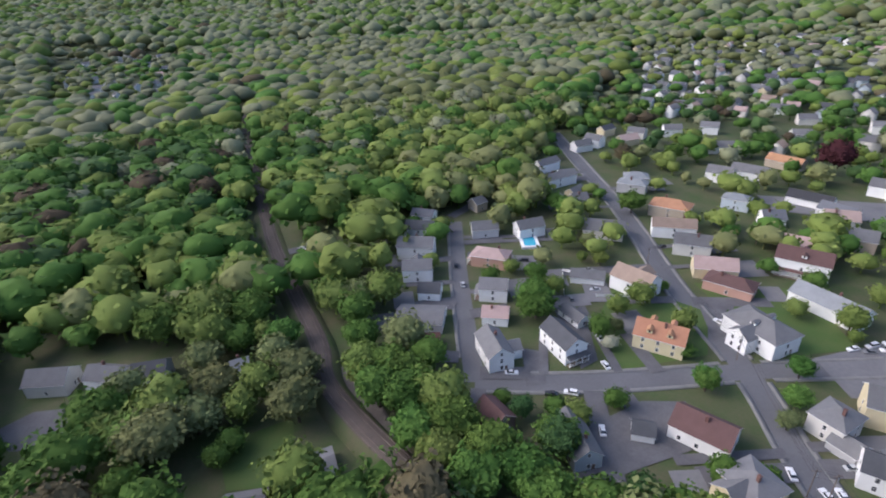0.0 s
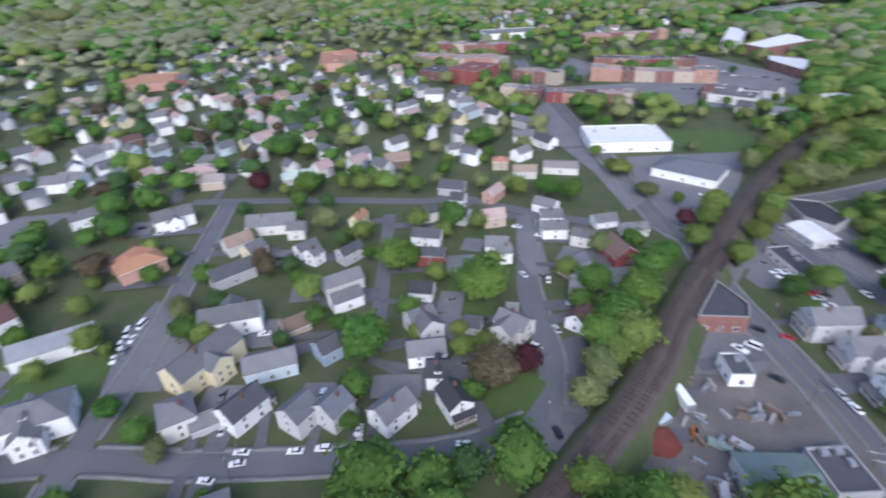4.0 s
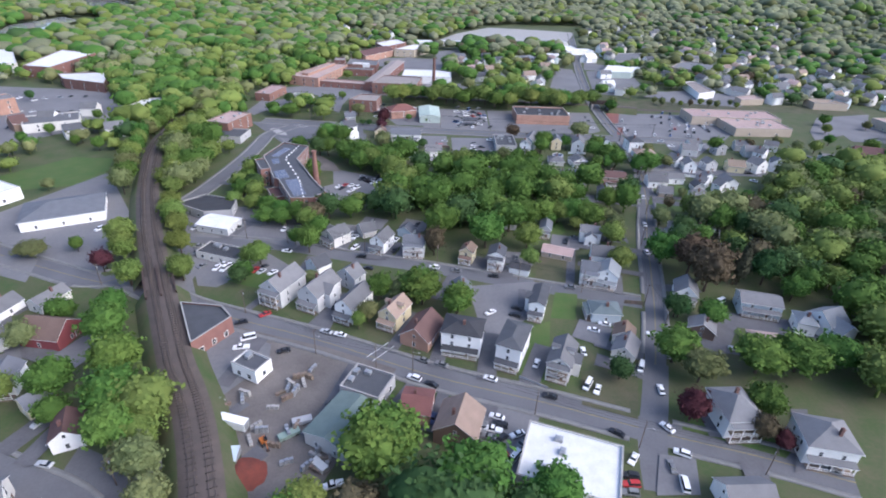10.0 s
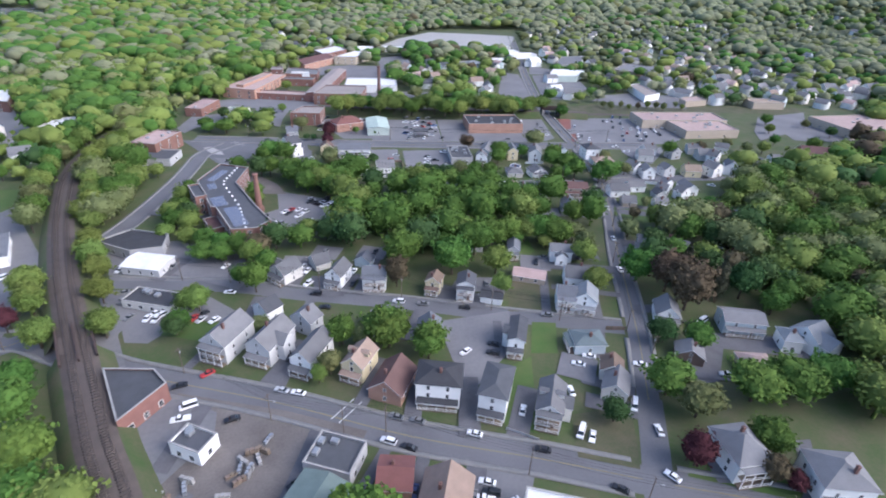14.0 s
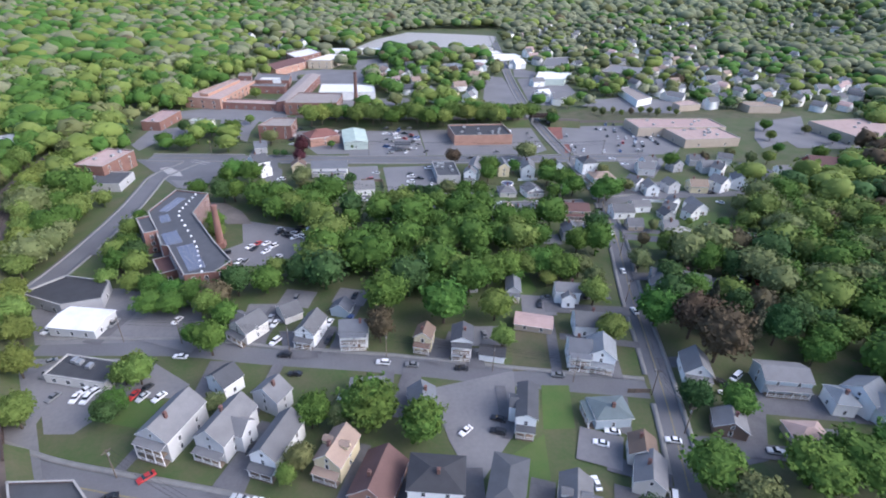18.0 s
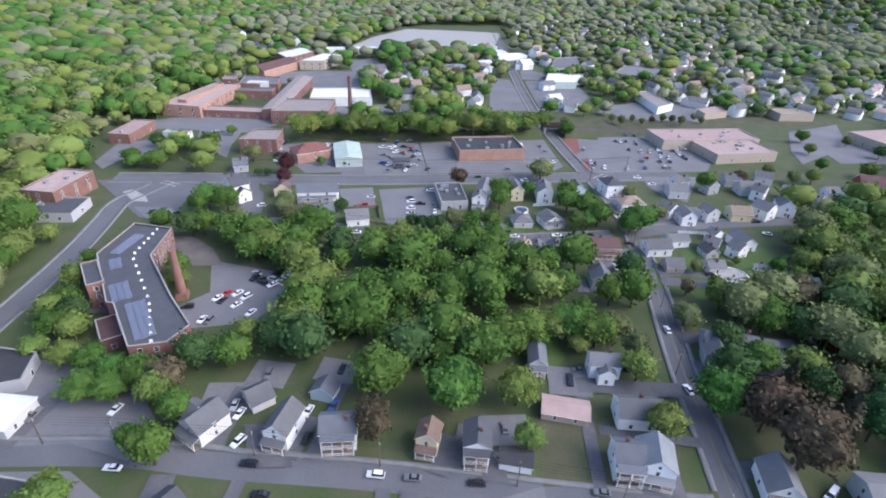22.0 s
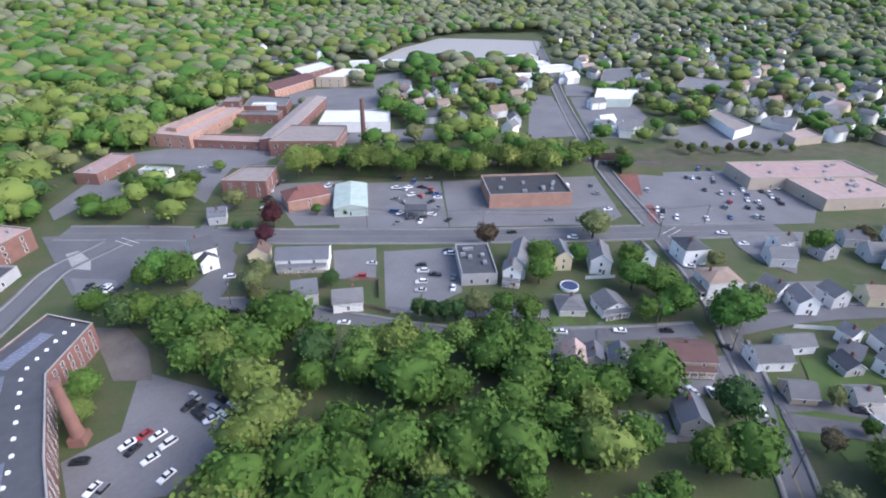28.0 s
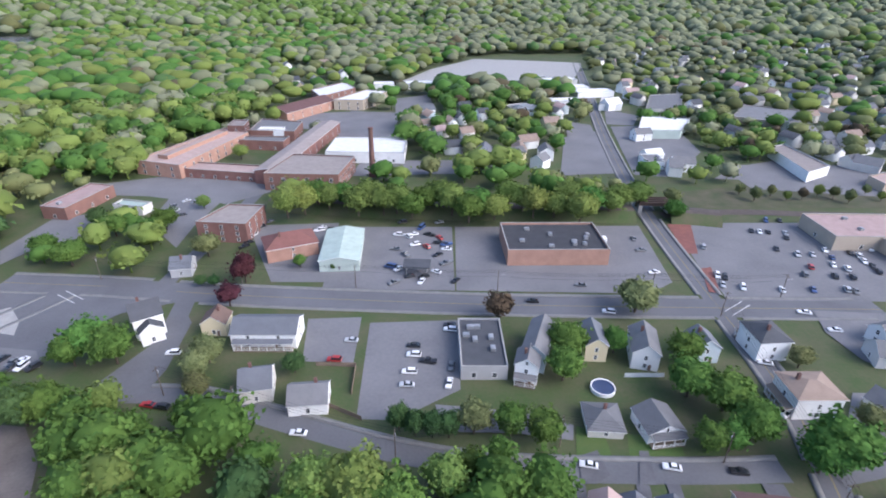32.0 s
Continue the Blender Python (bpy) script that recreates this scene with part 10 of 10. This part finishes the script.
# ---- far houses ----
def far_houses():
    """Pale houses among the trees of the outer streets, as one joined mesh: gabled boxes with eaves."""
    local = random.Random(21)
    spots, own = [], 0
    walls = [wall_mat(k) for k in ("white", "offwhite", "lightgrey", "cream", "paleblue")]
    roofs = [roof_mat(k) for k in ("grey", "lightgrey", "slate", "tan", "dark", "pinkish")]
    V, F, S = [], [], []
    for poly, count in FAR_TOWN:
        p = np.array(poly)
        made = 0
        while made < count:
            x, y = local.uniform(p[:, 0].min(), p[:, 0].max()), local.uniform(p[:, 1].min(), p[:, 1].max())
            if not inside(p, np.array([x]), np.array([y]))[0] or any(math.hypot(x - a, y - b) < 16 for a, b in spots):
                made += 0.02
                continue
            if not clear_of(np.array([x]), np.array([y]), 5.0)[0]:
                made += 0.05
                continue
            made += 1
            spots.append((x, y))
            FOOTPRINTS.append((x, y, 6.0))
            z = float(hills(np.array([x]), np.array([y]))[0])
            turn = local.choice((18, 108)) + local.uniform(-9, 9)
            if off_route(x, y) < 520 and own < 24:
                own += 1
                house(x, y, turn, local.choice((10, 12, 13)), local.choice((8, 9)), local.choice((5, 6)), "gable", local.choice(("white", "white", "offwhite", "lightgrey", "cream", "paleblue")), local.choice(("grey", "lightgrey", "slate", "dark", "pinkish", "lightgrey")), detail=0, chim=False, z=z)
                continue
            m = pose(x, y, z, 0, 0, turn)
            l, w, h = local.uniform(9, 14), local.uniform(7.5, 10), local.choice((5.5, 6.5, 7.5))
            r, o = w * 0.40, 0.45
            base = len(V)
            pts = [(-l / 2, -w / 2, 0), (l / 2, -w / 2, 0), (l / 2, w / 2, 0), (-l / 2, w / 2, 0), (-l / 2, -w / 2, h), (l / 2, -w / 2, h), (l / 2, w / 2, h), (-l / 2, w / 2, h),
                   (-l / 2, 0, h + r), (l / 2, 0, h + r),
                   (-l / 2 - o, -w / 2 - o, h - 0.25), (l / 2 + o, -w / 2 - o, h - 0.25), (l / 2 + o, 0, h + r + 0.1), (-l / 2 - o, 0, h + r + 0.1), (l / 2 + o, w / 2 + o, h - 0.25), (-l / 2 - o, w / 2 + o, h - 0.25)]
            V += [tuple(m @ Vector(q)) for q in pts]
            wk, rk = local.choice((0, 0, 0, 1, 1, 2, 3, 4)), 5 + local.choice((0, 4, 0, 0, 2, 3, 4, 5))
            for f, k in (((0, 1, 5, 4), wk), ((1, 2, 6, 5), wk), ((2, 3, 7, 6), wk), ((3, 0, 4, 7), wk), ((4, 8, 7, 7), wk), ((5, 6, 9, 9), wk), ((10, 11, 12, 13), rk), ((13, 12, 14, 15), rk)):
                if f[2] == f[3]:
                    F.append((f[0], f[1], f[2]))
                    S.append(k)
                else:
                    F += [(f[0], f[1], f[2]), (f[0], f[2], f[3])]
                    S += [k, k]
            for i in range(len(F) - 14, len(F)):
                F[i] = tuple(q + base for q in F[i])
    ob = put("distant_houses", mesh_np("distant_houses", np.array([tuple(q) for q in V]), np.array(F), walls + roofs, S))
    return tagged(ob, "far white and grey gabled houses scattered among trees", "houses", kind="stuff")


far_houses()

# ---- woods ----
def woods():
    rng = np.random.default_rng(5)
    cx, cy = 20.0, 120.0
    total = 0
    bands = [(0, 290, 11.0, 3), (290, 620, 12.0, 2), (620, 1250, 15.0, 1), (1250, 2500, 25.0, 0), (2500, 4300, 34.0, 0)]
    for r0, r1, step, detail in bands:
        n = int(2 * r1 / step)
        gx, gy = np.meshgrid(np.arange(-n // 2, n // 2 + 1) * step, np.arange(-n // 2, n // 2 + 1) * step)
        x = cx + gx.ravel() + rng.uniform(-0.42, 0.42, gx.size) * step
        y = cy + gy.ravel() + rng.uniform(-0.42, 0.42, gx.size) * step
        d = np.hypot(x - cx, y - cy)
        a = np.degrees(np.arctan2(x - cx, y - cy))
        keep = (d >= r0) & (d < r1) & ~((a > 90) & (a < 155)) & ((d < 600) | (a < 62) | (a > 160)) & ((d < 2500) | (a > 155) | (a < -145))
        x, y, d = x[keep], y[keep], d[keep]
        town, outer = np.zeros(len(x), bool), np.zeros(len(x), bool)
        for poly in TOWN:
            town |= inside(poly, x, y)
        for poly, count in FAR_TOWN:
            outer |= inside(poly, x, y)
        known = (x > -75) & (y > 60) & (y < 490)
        chance = np.where(town, np.where(known, 0.0, np.where((x < -50) & (y < 250), 0.40, 0.42)), np.where(outer, 0.68, 1.0))
        keep = rng.uniform(size=len(x)) < chance
        x, y, d, town, outer = x[keep], y[keep], d[keep], town[keep], outer[keep]
        ok = clear_of(x, y, 3.6 if r0 < 250 else 2.4) if r0 < 1200 else np.ones(len(x), bool)
        if r0 < 600:
            street = town & (x < -50) & (y < 160)
            ok |= street & clear_of(x, y, 1.6)
        x, y, d, town, outer = x[ok], y[ok], d[ok], town[ok], outer[ok]
        h = rng.uniform(0.68, 1.30, len(x)) * (16.0, 17.0, 17.0, 26.0, 31.0)[bands.index((r0, r1, step, detail))] * np.where(town, np.where(d < 300, 0.62, 0.78), np.where(outer, 0.76, 1)) * np.where((y < 40) & ~town & ~outer, 1.2, 1.0)
        patch = np.sin(x * 0.013 + 0.7) + np.cos(y * 0.017 - 0.4) + rng.normal(scale=1.0, size=len(x))
        valley = (x > -70) & (x < 110) & (y > 120) & (y < 420)
        hill = (x < -90) & (y > 330)
        east = (x > 110) & (y > 150)
        south = (x < 0) & (y < 60)
        patch = np.where(valley, np.clip(rng.normal(0.58, 0.62, len(x)), -0.8, 1.8), np.where(hill, rng.normal(-0.05, 0.7, len(x)), np.where(east & (d < 600), rng.normal(-0.1, 1.15, len(x)), np.where(south, patch * 0.7 - np.where(town, -0.5, 0.25), patch * 0.8 - 0.3))))
        pick = np.digitize(patch, [-1.1, 0.0, 1.25, 1.9])
        # more haze-coloured crowns with distance, standing in for haze in the air
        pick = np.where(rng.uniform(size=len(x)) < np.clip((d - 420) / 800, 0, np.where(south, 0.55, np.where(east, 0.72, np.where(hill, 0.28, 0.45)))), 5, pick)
        for k, (m, word) in enumerate((("leaf_olive", "olive"), ("leaf_bright", "yellow-green"), ("leaf_mid", "green"), ("leaf_dark", "dark green"), ("leaf_bronze", "brownish"), ("leaf_haze", "haze-paled grey-green"))):
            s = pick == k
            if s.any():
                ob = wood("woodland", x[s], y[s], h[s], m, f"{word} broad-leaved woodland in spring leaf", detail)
                total += len(ob.data.polygons)
    return total


woods()
